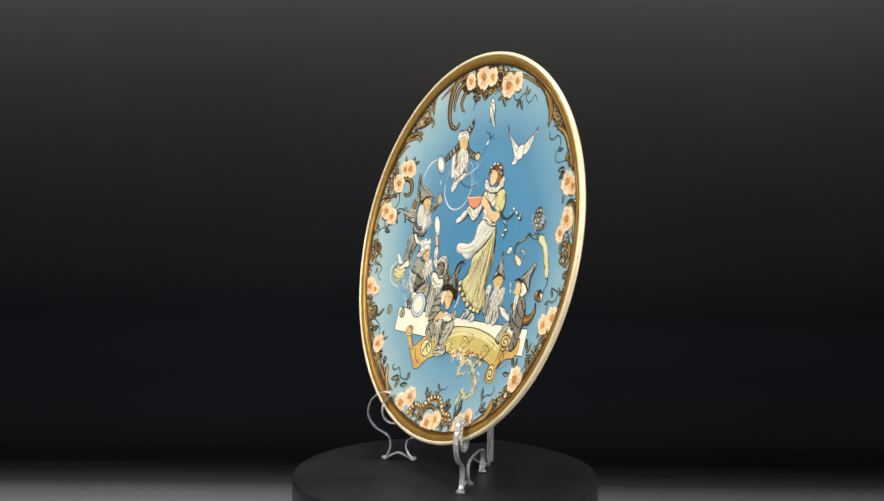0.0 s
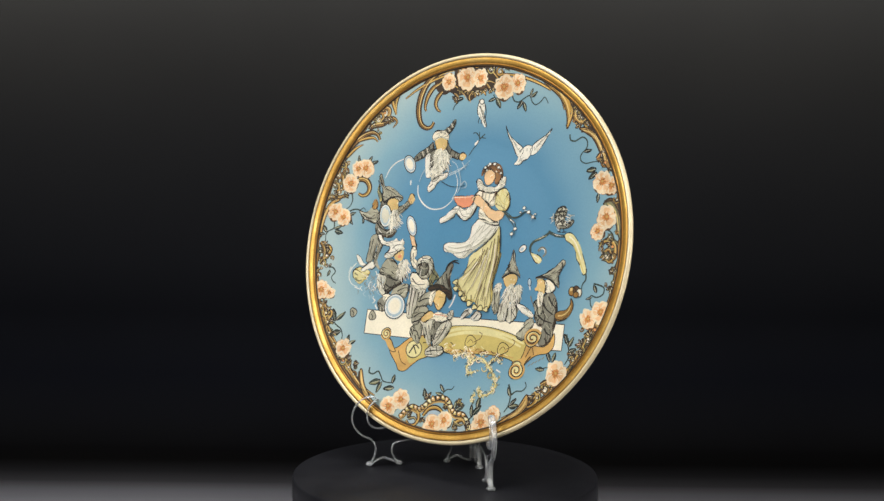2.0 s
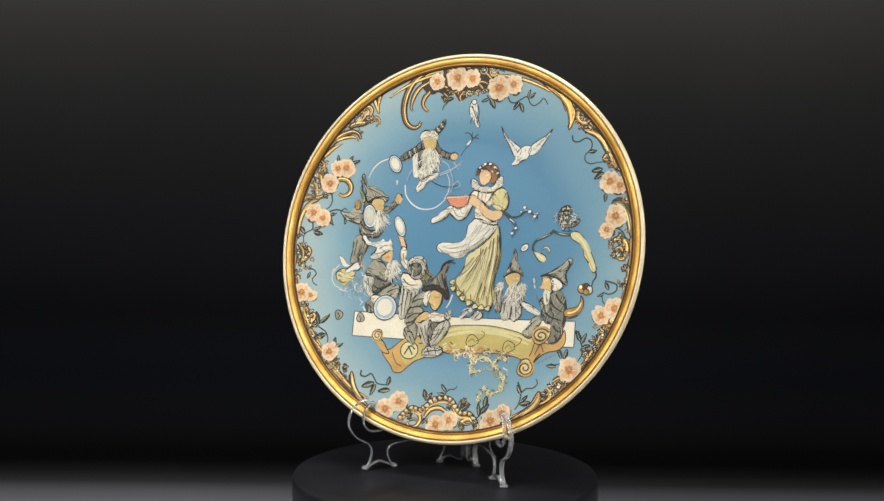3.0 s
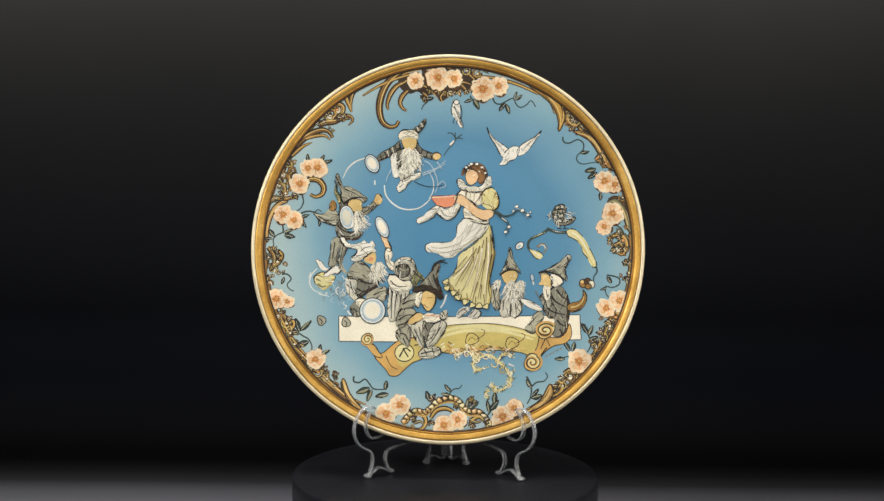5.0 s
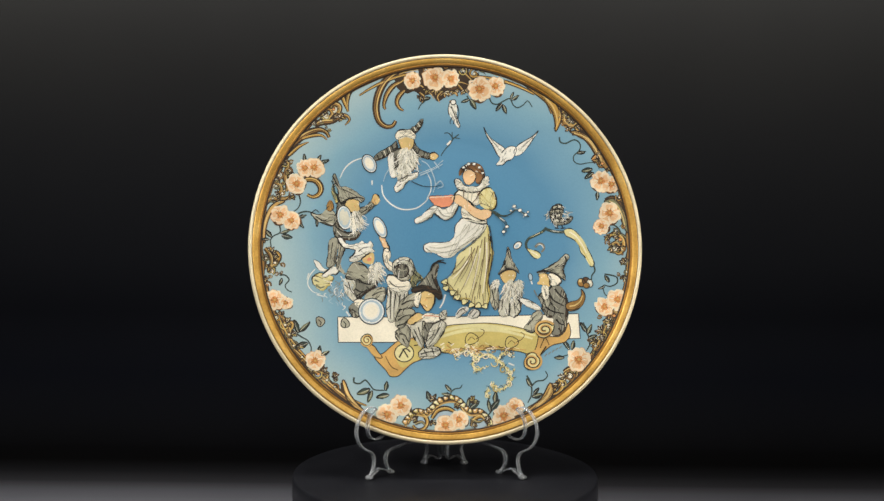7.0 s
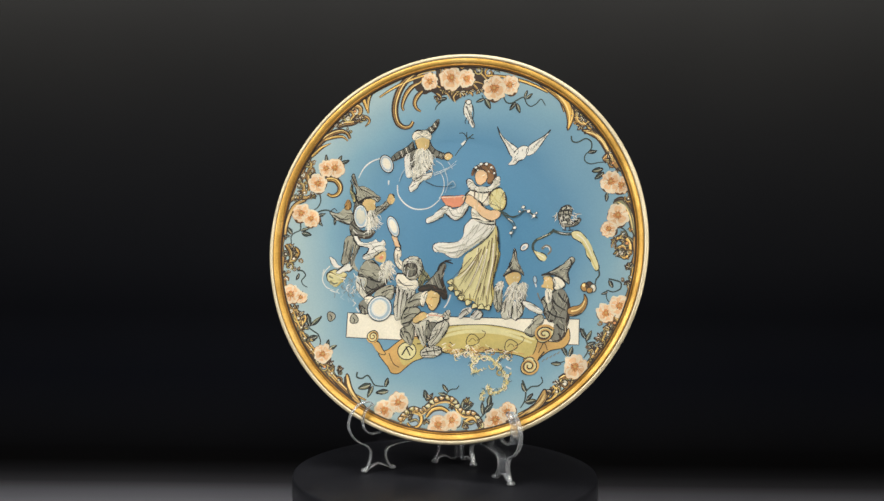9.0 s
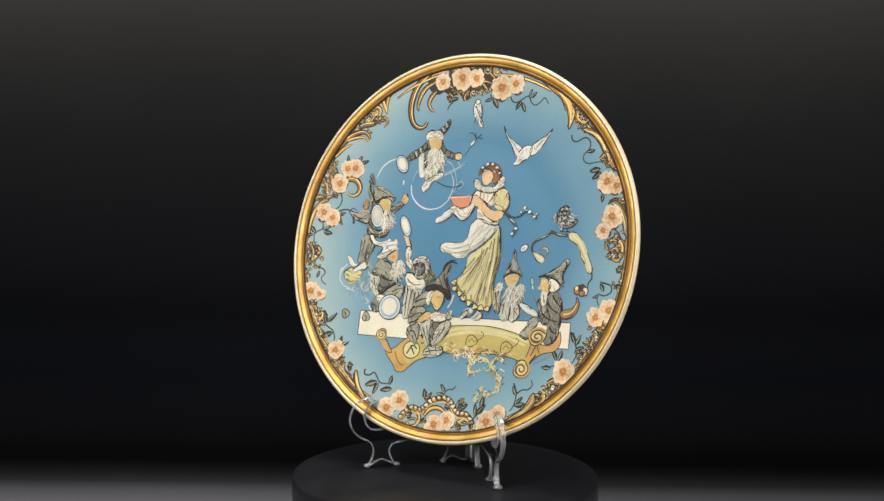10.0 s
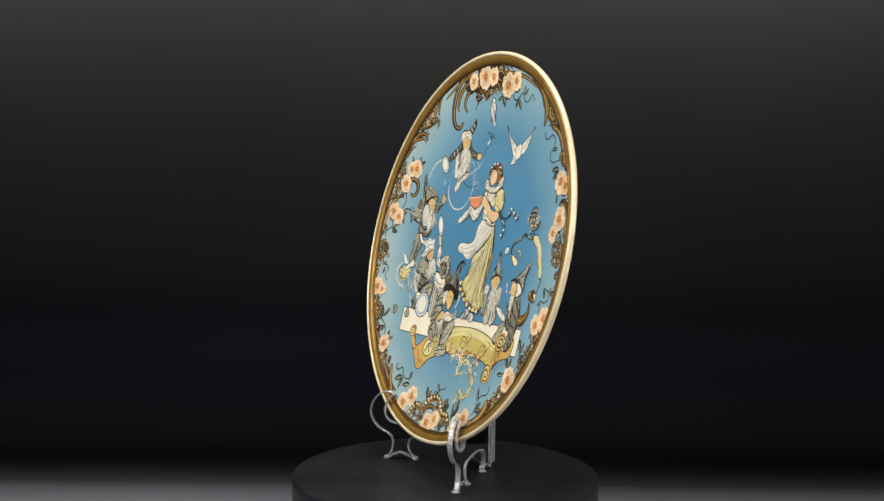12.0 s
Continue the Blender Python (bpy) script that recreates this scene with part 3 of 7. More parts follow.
def vine(points, leaves=(), width=1.35):
    """A curling stem with small leaves given as (x, y, length, turn)."""
    art = Art()
    art.level = 2.0
    art.stroke(points, width * 1.3, VINE, 0.4)
    for x, y, length, turn in leaves:
        leaf_patch(art, x, y, length, turn, SAGE if DICE.random() < 0.6 else VINE)
    art.done("leaf_spray")


def scroll(points, width, taper=0.35, mid=None, level=2.6, tip=False, dark=2.2):
    """A carved-looking acanthus scroll: dark edge, gilt body, bright ridges, sometimes a curled tip."""
    art = Art()
    art.level = level
    art.stroke(points, width * dark, UMBER, taper, lift=level, swell=0.5)
    art.stroke(points, width * 0.98, mid or OCHRE, taper, lift=level + 0.7, swell=0.6)
    art.stroke(points, width * 0.26, GILT_LIGHT, taper, lift=level + 1.3, swell=0.7, shift=width * 0.26)
    if width > 3.9:
        art.stroke(points, width * 0.26, BROWN, taper, lift=level + 1.3, swell=0.85, shift=-width * 0.14)
    if tip:
        x, y = points[-1]
        end = width * (1 - taper)
        art.level = level + 1.5
        art.blob(x, y, end * 0.8, end * 0.8, UMBER)
        art.blob(x, y, end * 0.5, end * 0.5, GILT_LIGHT)
    art.done("scroll")


def curl(x, y, r, turn, hand=1, mid=None):
    """A small spiral leaf of the carved border, pale inside."""
    art = Art()
    art.level = 1.6
    art.blob(x, y, r * 0.72, r * 0.72, DICE.choice([PALE, BLUEGREY, BISQUE, BROWN]), wob=0.1)
    pts = []
    for k in range(10):
        a = radians(turn) + hand * k * 0.72
        q = r * (1.15 - 0.085 * k)
        pts.append((x + q * math.cos(a), y + q * math.sin(a)))
    art.stroke(pts, r * 0.7, UMBER, 0.3, lift=3.0, swell=0.3)
    art.stroke(pts, r * 0.24, mid or DICE.choice([OCHRE, GILT, SAGE, STRAW]), 0.3, lift=3.6, swell=0.35)
    for k in (1, 3, 5):
        a = radians(turn) + hand * k * 0.72
        art.stroke([(x + r * 1.0 * math.cos(a), y + r * 1.0 * math.sin(a)), (x + r * 1.5 * math.cos(a + 0.3 * hand), y + r * 1.5 * math.sin(a + 0.3 * hand))], r * 0.3, UMBER, 0.7, lift=2.4, smooth=False)
    art.level = 5.0
    art.blob(x, y, r * 0.34, r * 0.3, DICE.choice([CREAM, PALE, APRICOT, BISQUE]), 0, 0.5)
    art.done("curl")

# border: an uneven brown line with small carved hooks, broad below and at the sides, thin above
def fringe_width(a, deep):
    d = math.degrees(a) % 360
    broad = sum(math.exp(-((d - c) / w) ** 2) for c, w in ((215, 22), (325, 20), (0, 12), (360, 12), (150, 10), (48, 9), (182, 10)))
    return deep * (0.25 + 0.9 * min(broad, 1.0)) * (0.55 + 0.45 * math.sin(a * 23 + 1.3 * math.sin(a * 5)) ** 2) + 0.3 * deep * broad * math.sin(a * 47)


for name, r0, deep, mat, lift in (("brown_fringe", 200.8, 3.4, UMBER, 0.9), ("ochre_fringe", 200.7, 1.6, OCHRE, 1.6)):
    fringe = Art()
    for k in range(260):
        a0, a1 = 2 * math.pi * k / 260, 2 * math.pi * (k + 1) / 260
        ends = [r0 - max(0.35, fringe_width(a, deep)) for a in (a0, a1)]
        fringe.fill([(r0 * math.cos(a0), r0 * math.sin(a0)), (r0 * math.cos(a1), r0 * math.sin(a1)),
                     (ends[1] * math.cos(a1), ends[1] * math.sin(a1)), (ends[0] * math.cos(a0), ends[0] * math.sin(a0))], mat, smooth=False, lift=lift)
    fringe.done(name, None, "uneven inner border line")
CURLS = [(-177.7, 89.7, 4.3), (-183.6, 76.4, 4.3), (-172.7, 81.1, 4.3), (-186.5, 64.4, 4.9), (-179.6, 56.6, 4.3), (-189.9, 50.6, 3.7), (-186.0, -20.1, 4.9), (-190.6, -28.9, 4.3), (-195.8, -15.4, 3.7), (-193.8, -44.4, 3.7), (-183.4, -79.2, 4.3), (-173.6, -87.7, 4.9), (-169.1, -98.0, 4.3), (-164.0, -110.1, 4.3), (-154.7, -122.2, 3.7), (-136.9, -140.2, 4.9), (-127.7, -146.8, 4.9), (-119.1, -154.0, 3.7), (173.3, 93.0, 4.9), (168.3, 97.4, 3.7), (191.9, 7.8, 5.5), (185.1, -1.5, 4.9), (194.2, -2.9, 4.9), (196.9, -17.3, 4.3), (197.9, -27.9, 3.7)]
CURLS += [(183.4, -76.2, 5.5), (177.1, -86.1, 4.9), (170.1, -98.4, 4.9), (162.6, -108.8, 4.3), (163.3, -119.9, 3.7), (134.5, -142.4, 6.2), (143.3, -145.5, 4.3), (126.4, -150.9, 4.3), (19.1, 196.9, 4.3), (31.1, 193.8, 4.9), (41.7, 199.2, 4.3), (-1.1, 202.1, 3.1), (-13.7, 201.9, 3.1), (-22.5, 197.6, 3.7), (-133.4, 144.9, 4.9), (-124.8, 151.4, 4.9), (-138.9, 137.8, 3.7), (-118.6, 144.1, 3.7), (133.6, 147.0, 3.7), (138.6, 140.0, 4.3), (145.5, 135.5, 3.7), (131.0, 156.2, 3.1), (142.2, 146.0, 3.1), (191.4, 54.9, 3.7), (196.4, 22.2, 3.7)]
for k, (x, y, r) in enumerate(CURLS):
    curl(x, y, r, DICE.uniform(0, 360), 1 if x * y > 0 else -1)
for a0, a1 in ((100, 120), (60, 82), (28, 52), (204, 220), (228, 244), (296, 312), (320, 338)):
    for r0, r1 in ((197.4, 193.5),):
        line = [(a0 + (a1 - a0) * (k / 5), r0 + (r1 - r0) * (k / 5) ** 2) for k in range(6)]
        scroll([(r * math.cos(radians(b)), r * math.sin(radians(b))) for b, r in line], 2.2, 0.3, GILT)
for x, y, r in [(x + DICE.uniform(-11, 11), y + DICE.uniform(-11, 11), r) for x, y, r in CURLS for _ in range(2)]:
    if math.hypot(x, y) < 195:
        curl(x, y, r * DICE.uniform(0.4, 0.65), DICE.uniform(0, 360), DICE.choice([1, -1]))

def tuft(x, y, r, turn, mats):
    """A carved leaf tuft: five pointed lobes in a fan, dark between."""
    art = Art()
    art.level = 3.2
    art.blob(x, y, r * 0.42, r * 0.42, UMBER, 0, 0.0, 0.15)
    for k in (-2, 2, -1, 1, 0):
        a = radians(turn + k * 34 + DICE.uniform(-9, 9))
        q = r * (1.0 - 0.12 * abs(k)) * DICE.uniform(0.85, 1.15)
        c, s = math.cos(a), math.sin(a)

        def put(u, v):
            return (x + q * (c * u - s * v), y + q * (s * u + c * v))
        b = 0.16 * (1 if k >= 0 else -1)
        art.fill([put(0.05, 0), put(0.35, 0.24), put(0.72, 0.2 + b), put(1.0, b * 1.4), put(0.7, -0.1 + b), put(0.35, -0.2)], DICE.choice(mats), edge=1.2, ink=UMBER, sketch=True)
        art.stroke([put(0.15, 0.02), put(0.55, 0.06 + b * 0.5), put(0.85, b)], r * 0.1, DICE.choice([GILT_LIGHT, CREAM, STRAW]), 0.6, swell=0.5)
        art.stroke([put(0.1, -0.1), put(0.5, -0.12 + b * 0.4)], r * 0.1, INK, 0.6)
    art.done("leaf_tuft")


def horn(points, m, ridge):
    """A long carved leaf that hugs the rim, with a bright ridge and a dark underside."""
    art = Art()
    art.level = 4.0
    art.fill(points, m, edge=1.4, ink=UMBER)
    art.stroke([(x, y) for x, y in ridge], 1.5, GILT_LIGHT, 0.3, swell=0.6)
    art.stroke([(x, y) for x, y in ridge], 1.0, BROWN, 0.3, swell=0.6, shift=-2.6)
    art.done("long_leaf")


WARM, DUN, MAUVE = (OCHRE, AMBER, STRAW, BROWN), (SAGE, PALE, OCHRE, STRAW), (BROWN, HAIR, UMBER)
tuft(-2.2, 174.1, 8.6, -90, WARM)
tuft(-12.3, 176.4, 6.6, -105, WARM)
tuft(9.2, 175.4, 7.1, -75, WARM)
tuft(20.5, 176.7, 6.6, -60, DUN)
tuft(-21.7, 176.3, 5.7, -120, WARM)
tuft(-28.6, 168.7, 5.7, -110, MAUVE)
tuft(19.1, 200.4, 6.2, 60, DUN)
tuft(34.2, 199.2, 6.2, 30, DUN)
tuft(-16.8, 202.4, 4.8, 100, WARM)
tuft(5.2, 204.0, 4.8, 80, WARM)
tuft(-144.4, 137.4, 5.7, 200, DUN)
tuft(-135.2, 144.6, 6.2, 110, MAUVE)
tuft(-124.7, 143.1, 6.2, -10, MAUVE)
tuft(-116.6, 142.8, 6.2, -35, DUN)
tuft(-127.2, 152.4, 5.7, 70, DUN)
tuft(-177.6, 89.5, 6.2, 120, WARM)
tuft(-184.0, 71.8, 5.7, 170, DUN)
tuft(-182.6, 55.1, 6.2, 200, MAUVE)
tuft(-171.0, 53.6, 5.7, -50, WARM)
tuft(-173.2, 77.2, 5.3, 90, WARM)
tuft(-189.8, -8.5, 6.2, 60, WARM)
tuft(-191.9, -24.1, 6.6, -120, WARM)
tuft(-196.3, -36.5, 5.7, -100, DUN)
tuft(-187.3, -15.3, 5.3, 10, WARM)
tuft(-172.3, -85.2, 6.2, 30, DUN)
tuft(-178.5, -76.8, 5.7, 100, WARM)
tuft(-167.2, -97.4, 6.2, -30, WARM)
tuft(-158.5, -109.5, 5.7, -50, DUN)
tuft(-144.7, -135.5, 5.7, -150, WARM)
tuft(-130.8, -138.4, 6.2, 40, DUN)
tuft(-120.5, -143.2, 5.3, 10, DUN)
tuft(189.5, 12.1, 6.6, 150, DUN)
tuft(183.2, -0.3, 7.1, 200, WARM)
tuft(192.3, 0.2, 6.6, -80, DUN)
tuft(179.7, 11.0, 5.7, 170, WARM)
tuft(196.2, -18.0, 5.7, 110, DUN)
tuft(194.7, -33.0, 5.3, -90, DUN)
tuft(178.9, -83.7, 7.1, 120, DUN)
tuft(169.6, -91.7, 6.6, 170, MAUVE)
tuft(162.6, -104.6, 6.6, 190, DUN)
tuft(163.5, -116.3, 5.7, 230, DUN)
tuft(172.3, -100.9, 5.7, 150, WARM)
tuft(128.9, -142.5, 7.1, 120, DUN)
tuft(138.7, -138.8, 6.2, 60, DUN)
tuft(121.5, -151.0, 6.2, 160, WARM)
tuft(169.5, 96.6, 6.6, 160, MAUVE)
tuft(172.0, 104.1, 5.7, 120, MAUVE)
tuft(179.3, 87.6, 5.7, -60, MAUVE)
tuft(133.5, 153.1, 5.7, 200, WARM)
tuft(138.6, 143.6, 6.2, 190, DUN)
tuft(136.1, 133.6, 5.7, 210, WARM)
tuft(144.8, 136.0, 5.3, -60, WARM)
tuft(-31.8, -186.2, 6.2, 200, DUN)
tuft(-14.9, -191.0, 5.7, -60, DUN)
tuft(31.1, -192.1, 5.7, 220, DUN)
tuft(43.2, -189.1, 6.2, 20, DUN)
tuft(-12.4, -167.0, 5.7, 130, DUN)
tuft(28.9, -169.3, 6.2, 60, DUN)
tuft(13.1, -175.4, 5.3, 100, WARM)
horn([(84.0, 184.8), (99.7, 179.1), (112.3, 170.8), (122.3, 160.1), (128.6, 147.5), (126.1, 136.3), (121.8, 129.4), (121.1, 140.7), (117.4, 152.7), (109.2, 163.4), (96.6, 173.5)], GILT, [(93.4, 179.2), (107.3, 170.3), (118.6, 157.7), (123.6, 143.8), (123.0, 133.8)])
horn([(137.4, 129.2), (149.8, 128.4), (162.1, 118.7), (172.0, 102.9), (181.7, 85.1), (174.4, 89.0), (165.8, 104.2), (157.2, 116.9), (146.0, 124.0)], OCHRE, [(142.3, 127.2), (154.7, 122.6), (164.6, 110.5), (173.2, 95.3)])
horn([(175.3, 51.3), (185.1, 54.2), (193.0, 45.9), (198.3, 33.3), (200.5, 15.7), (196.3, 20.8), (191.6, 34.7), (186.3, 44.8), (180.2, 47.4)], SAGE, [(180.2, 51.2), (188.7, 46.0), (194.7, 33.4), (197.5, 20.8)])
horn([(-111.4, -148.0), (-108.4, -148.0), (-102.1, -162.4), (-91.0, -175.6), (-83.7, -182.1), (-93.4, -179.8), (-104.4, -169.0), (-109.4, -158.8)], AMBER, [(-108.9, -151.6), (-104.5, -162.4), (-95.9, -173.2)])
horn([(112.4, -149.2), (116.5, -155.8), (113.9, -163.7), (105.8, -171.5), (90.6, -179.4), (77.1, -186.0), (93.1, -174.0), (104.2, -163.7)], AMBER, [(113.5, -154.6), (109.0, -164.3), (96.7, -174.0)])
horn([(-200.4, 7.9), (-198.9, 25.3), (-193.2, 40.4), (-183.7, 48.2), (-177.0, 47.2), (-186.0, 41.9), (-192.4, 31.7), (-196.4, 16.7), (-197.2, 1.8)], AMBER, [(-198.7, 14.1), (-195.4, 30.4), (-187.2, 43.1)])

# carved scrolls in gilt and brown
top_mass = Art()
top_mass.level = 1.6
top_mass.fill([(-56.4, 194.3), (-43.9, 200.0), (-26.3, 201.6), (-1.2, 205.0), (17.7, 203.9), (31.7, 199.3), (36.8, 191.4), (28.0, 182.0), (19.3, 174.4), (9.2, 175.6), (-0.9, 168.0), (-9.7, 162.9), (-16.0, 170.3), (-27.3, 168.9), (-35.6, 173.7), (-43.7, 171.1), (-53.8, 175.9), (-57.6, 185.7)], UMBER)
top_mass.fill([(-47.6, 194.6), (-32.6, 198.6), (-31.3, 191.2), (-38.8, 188.6)], BLUEGREY, edge=0.6)
top_mass.fill([(25.4, 199.3), (33.5, 200.4), (36.8, 195.7), (30.5, 190.7), (25.4, 193.2)], BLUEGREY, edge=0.6)
for line in ([(-52.7, 192.1), (-42.6, 196.0), (-31.3, 197.5)], [(-55.1, 180.8), (-47.6, 185.9), (-43.9, 192.2)], [(-24.9, 175.2), (-17.3, 171.5), (-13.5, 165.4)], [(-31.2, 181.3), (-24.9, 177.7), (-22.3, 170.2)], [(9.1, 180.6), (15.4, 184.4), (24.3, 181.9)], [(20.4, 194.4), (28.0, 186.9), (29.3, 180.7)],
             [(2.9, 175.5), (9.2, 171.9), (13.0, 175.6)], [(-22.5, 201.2), (-17.4, 196.5), (-22.5, 191.4)], [(-5.9, 172.9), (-9.7, 167.9), (-7.1, 161.7)], [(-0.9, 175.5), (5.4, 169.3)]):
    top_mass.stroke(line, 2.0, OCHRE, 0.5, swell=0.4)
    top_mass.stroke(line, 0.7, GILT_LIGHT, 0.5, lift=top_mass.level + 1.2, swell=0.4)
top_mass.done("cartouche", None, "dark brown carved cresting")
scroll([(-43.9, 198.8), (-57.7, 193.1), (-68.9, 183.0), (-75.7, 169.1), (-78.1, 154.1), (-74.9, 140.4), (-67.3, 134.3), (-59.8, 135.1), (-56.1, 140.8)], 4.6, 0.3)
scroll([(-52.6, 183.3), (-60.1, 178.2), (-66.3, 169.3), (-69.4, 158.0), (-67.5, 153.1)], 3.6, 0.4)
scroll([(-46.3, 174.8), (-52.5, 168.4), (-55.0, 160.9), (-51.8, 154.7), (-47.4, 152.3)], 3.6, 0.5)
scroll([(-29.9, 172.6), (-24.8, 167.7), (-27.3, 161.4)], 2.4, 0.5)
scroll([(-20.0, 201.2), (-7.4, 203.7), (5.1, 203.9), (19.0, 201.6)], 3.0, 0.3, GILT)
scroll([(12.9, 181.9), (18.0, 175.7), (16.8, 170.7)], 2.6, 0.4)
scroll([(-75.2, 192.2), (-90.1, 186.8), (-101.3, 180.3), (-107.5, 171.7), (-110.0, 160.6), (-109.3, 149.4)], 4.6, 0.55, GILT)
scroll([(-116.2, 169.9), (-113.7, 161.7), (-108.7, 149.4)], 3.4, 0.5, GILT)
scroll([(-180.7, 88.2), (-175.9, 100.8), (-167.6, 112.4), (-155.4, 122.9), (-141.9, 128.4), (-133.3, 126.2), (-129.5, 120.1)], 4.6, 0.35)
scroll([(-173.5, 98.5), (-162.7, 108.9), (-151.7, 114.3)], 3.0, 0.7, GILT)
scroll([(-159.1, 117.8), (-149.3, 121.3), (-138.2, 122.3), (-132.0, 117.5)], 2.6, 0.5, GILT)
scroll([(-140.8, 142.1), (-138.4, 149.4), (-131.0, 152.4), (-126.0, 148.9), (-128.5, 143.8), (-133.4, 143.6)], 3.6, 0.3)
scroll([(-131.0, 153.6), (-124.9, 157.6), (-118.6, 155.4), (-118.6, 149.1), (-123.5, 146.5)], 3.4, 0.3)
scroll([(-145.7, 133.2), (-137.1, 137.3), (-126.0, 138.9), (-116.1, 144.2)], 4.6, 0.4)
scroll([(-122.3, 144.0), (-112.4, 145.6), (-107.3, 140.8), (-112.3, 134.4)], 2.4, 0.5)
knot = Art()
knot.level = 3.4
knot.blob(-133.4, 144.3, 3.2, 4.0, PALE, 30, 0.6)
knot.blob(-123.6, 150.8, 2.8, 3.6, PALE, -10, 0.6)
knot.done("carved_knot", None, "pale carved knot")
scroll([(-162.1, 67.7), (-153.0, 73.1), (-143.8, 72.1), (-138.2, 64.7), (-139.9, 57.1), (-146.6, 53.8), (-152.8, 56.2)], 4.0, 0.3, GILT)
scroll([(-173.3, 83.6), (-176.9, 76.0), (-174.3, 66.1), (-175.4, 58.6)], 3.8, 0.3)
scroll([(-198.1, 44.0), (-191.1, 50.6), (-180.1, 49.7), (-172.9, 52.4), (-166.8, 52.6)], 3.6, 0.4)
scroll([(-183.1, 84.4), (-177.1, 92.2), (-173.4, 87.3), (-177.0, 82.2)], 2.8, 0.3)
scroll([(-188.9, 69.3), (-181.6, 64.6), (-181.5, 55.9), (-187.5, 51.9)], 3.2, 0.4)
scroll([(-191.9, -25.2), (-186.0, -21.4), (-181.4, -12.6), (-186.3, -6.5)], 3.4, 0.3, GILT)
scroll([(-197.2, -4.3), (-191.0, -11.6), (-189.6, -20.2), (-193.0, -28.9)], 3.6, 0.5)
scroll([(-178.6, -77.9), (-172.4, -85.2), (-168.6, -94.9), (-169.5, -104.7), (-164.5, -112.0)], 4.0, 0.4)
scroll([(-172.4, -87.6), (-166.4, -85.1), (-166.3, -91.2), (-171.0, -93.7)], 2.8, 0.3, GILT)
scroll([(-163.3, -114.4), (-155.9, -121.6), (-147.3, -131.2), (-137.4, -140.8)], 4.0, 0.4)
scroll([(-133.9, -138.4), (-127.8, -140.8), (-128.9, -146.8), (-133.7, -145.7)], 2.8, 0.3)
scroll([(-132.6, -143.2), (-122.8, -152.8), (-113.0, -161.2), (-102.0, -169.6), (-91.1, -175.6)], 4.4, 0.35)
scroll([(-110.8, -149.2), (-108.2, -158.8), (-100.8, -169.6), (-87.4, -180.3)], 4.0, 0.55, GILT)
scroll([(90.8, 182.8), (103.5, 174.1), (112.4, 162.9), (117.4, 149.1)], 3.4, 0.5)
scroll([(99.6, 180.1), (113.4, 171.3), (123.6, 159.0), (126.2, 145.2), (121.2, 131.5)], 5.0, 0.5)
scroll([(130.8, 163.5), (138.3, 155.8), (145.8, 148.2), (149.6, 140.7)], 4.4, 0.4, GILT)
scroll([(132.3, 151.3), (131.2, 141.4), (138.6, 135.0), (146.0, 138.6)], 3.8, 0.4)
scroll([(138.5, 148.6), (143.5, 142.3), (152.0, 139.4)], 3.2, 0.5, GILT)
scroll([(139.9, 127.5), (149.8, 127.3), (159.7, 118.3), (167.1, 105.6), (172.0, 91.7)], 4.4, 0.3, GILT)
scroll([(162.2, 96.9), (168.4, 101.8), (174.5, 96.7), (173.2, 89.2)], 3.6, 0.3, RUST)
scroll([(176.6, 51.4), (184.0, 53.8), (191.3, 47.4), (196.0, 36.0), (199.4, 22.1)], 4.2, 0.4)
scroll([(178.6, 11.1), (187.2, 14.8), (194.4, 8.4), (195.4, -1.6), (190.4, -7.8), (185.6, -5.3)], 3.6, 0.35, GILT)
scroll([(182.1, 2.3), (188.2, 4.7), (191.8, -1.6)], 2.8, 0.4)
scroll([(193.9, -15.4), (199.9, -19.2), (198.4, -30.4), (194.6, -39.1)], 3.6, 0.5, GILT)
scroll([(171.7, -83.6), (179.1, -79.9), (186.0, -85.0), (184.3, -94.9), (177.1, -100.9)], 3.8, 0.35)
scroll([(182.9, -71.3), (187.5, -76.3), (184.6, -88.7), (175.8, -103.4), (165.8, -118.1)], 4.2, 0.5)
scroll([(127.9, -137.6), (135.3, -133.9), (141.2, -138.8), (137.3, -147.3), (130.0, -152.1)], 4.0, 0.35)
scroll([(156.2, -120.5), (152.3, -130.2), (143.6, -140.0), (133.6, -150.9)], 4.0, 0.5)
scroll([(121.7, -144.9), (126.4, -150.9), (122.6, -158.2), (115.2, -161.8)], 3.6, 0.4, GILT)
scroll([(114.3, -149.7), (115.3, -158.2), (109.0, -167.9), (96.7, -177.6)], 4.2, 0.5, RUST)
scroll([(106.7, -165.5), (96.8, -175.1), (84.5, -183.6)], 4.4, 0.4)
# shell cresting at the foot
shell = smooth_line([(-43.3, -192.2), (-38.5, -185.6), (-30.6, -180.2), (-22.1, -182.0), (-16.1, -178.4), (-10.0, -171.8), (-1.5, -167.5), (8.3, -166.3), (15.6, -169.9), (20.4, -176.5), (27.6, -180.7), (36.1, -180.1), (43.3, -186.1), (47.5, -192.6)], False, 6)
keel = Art()
keel.level = 2.4
keel.stroke(shell[::3], 8.0, UMBER, lift=2.4)
keel.stroke([(x, y - 3.4) for x, y in shell[::3]], 2.4, OCHRE, lift=3.0)
keel.stroke([(x, y - 3.8) for x, y in shell[::3]], 0.7, GILT_LIGHT, lift=3.6)
keel.done("shell_keel", None, "dark carved keel under the beads")
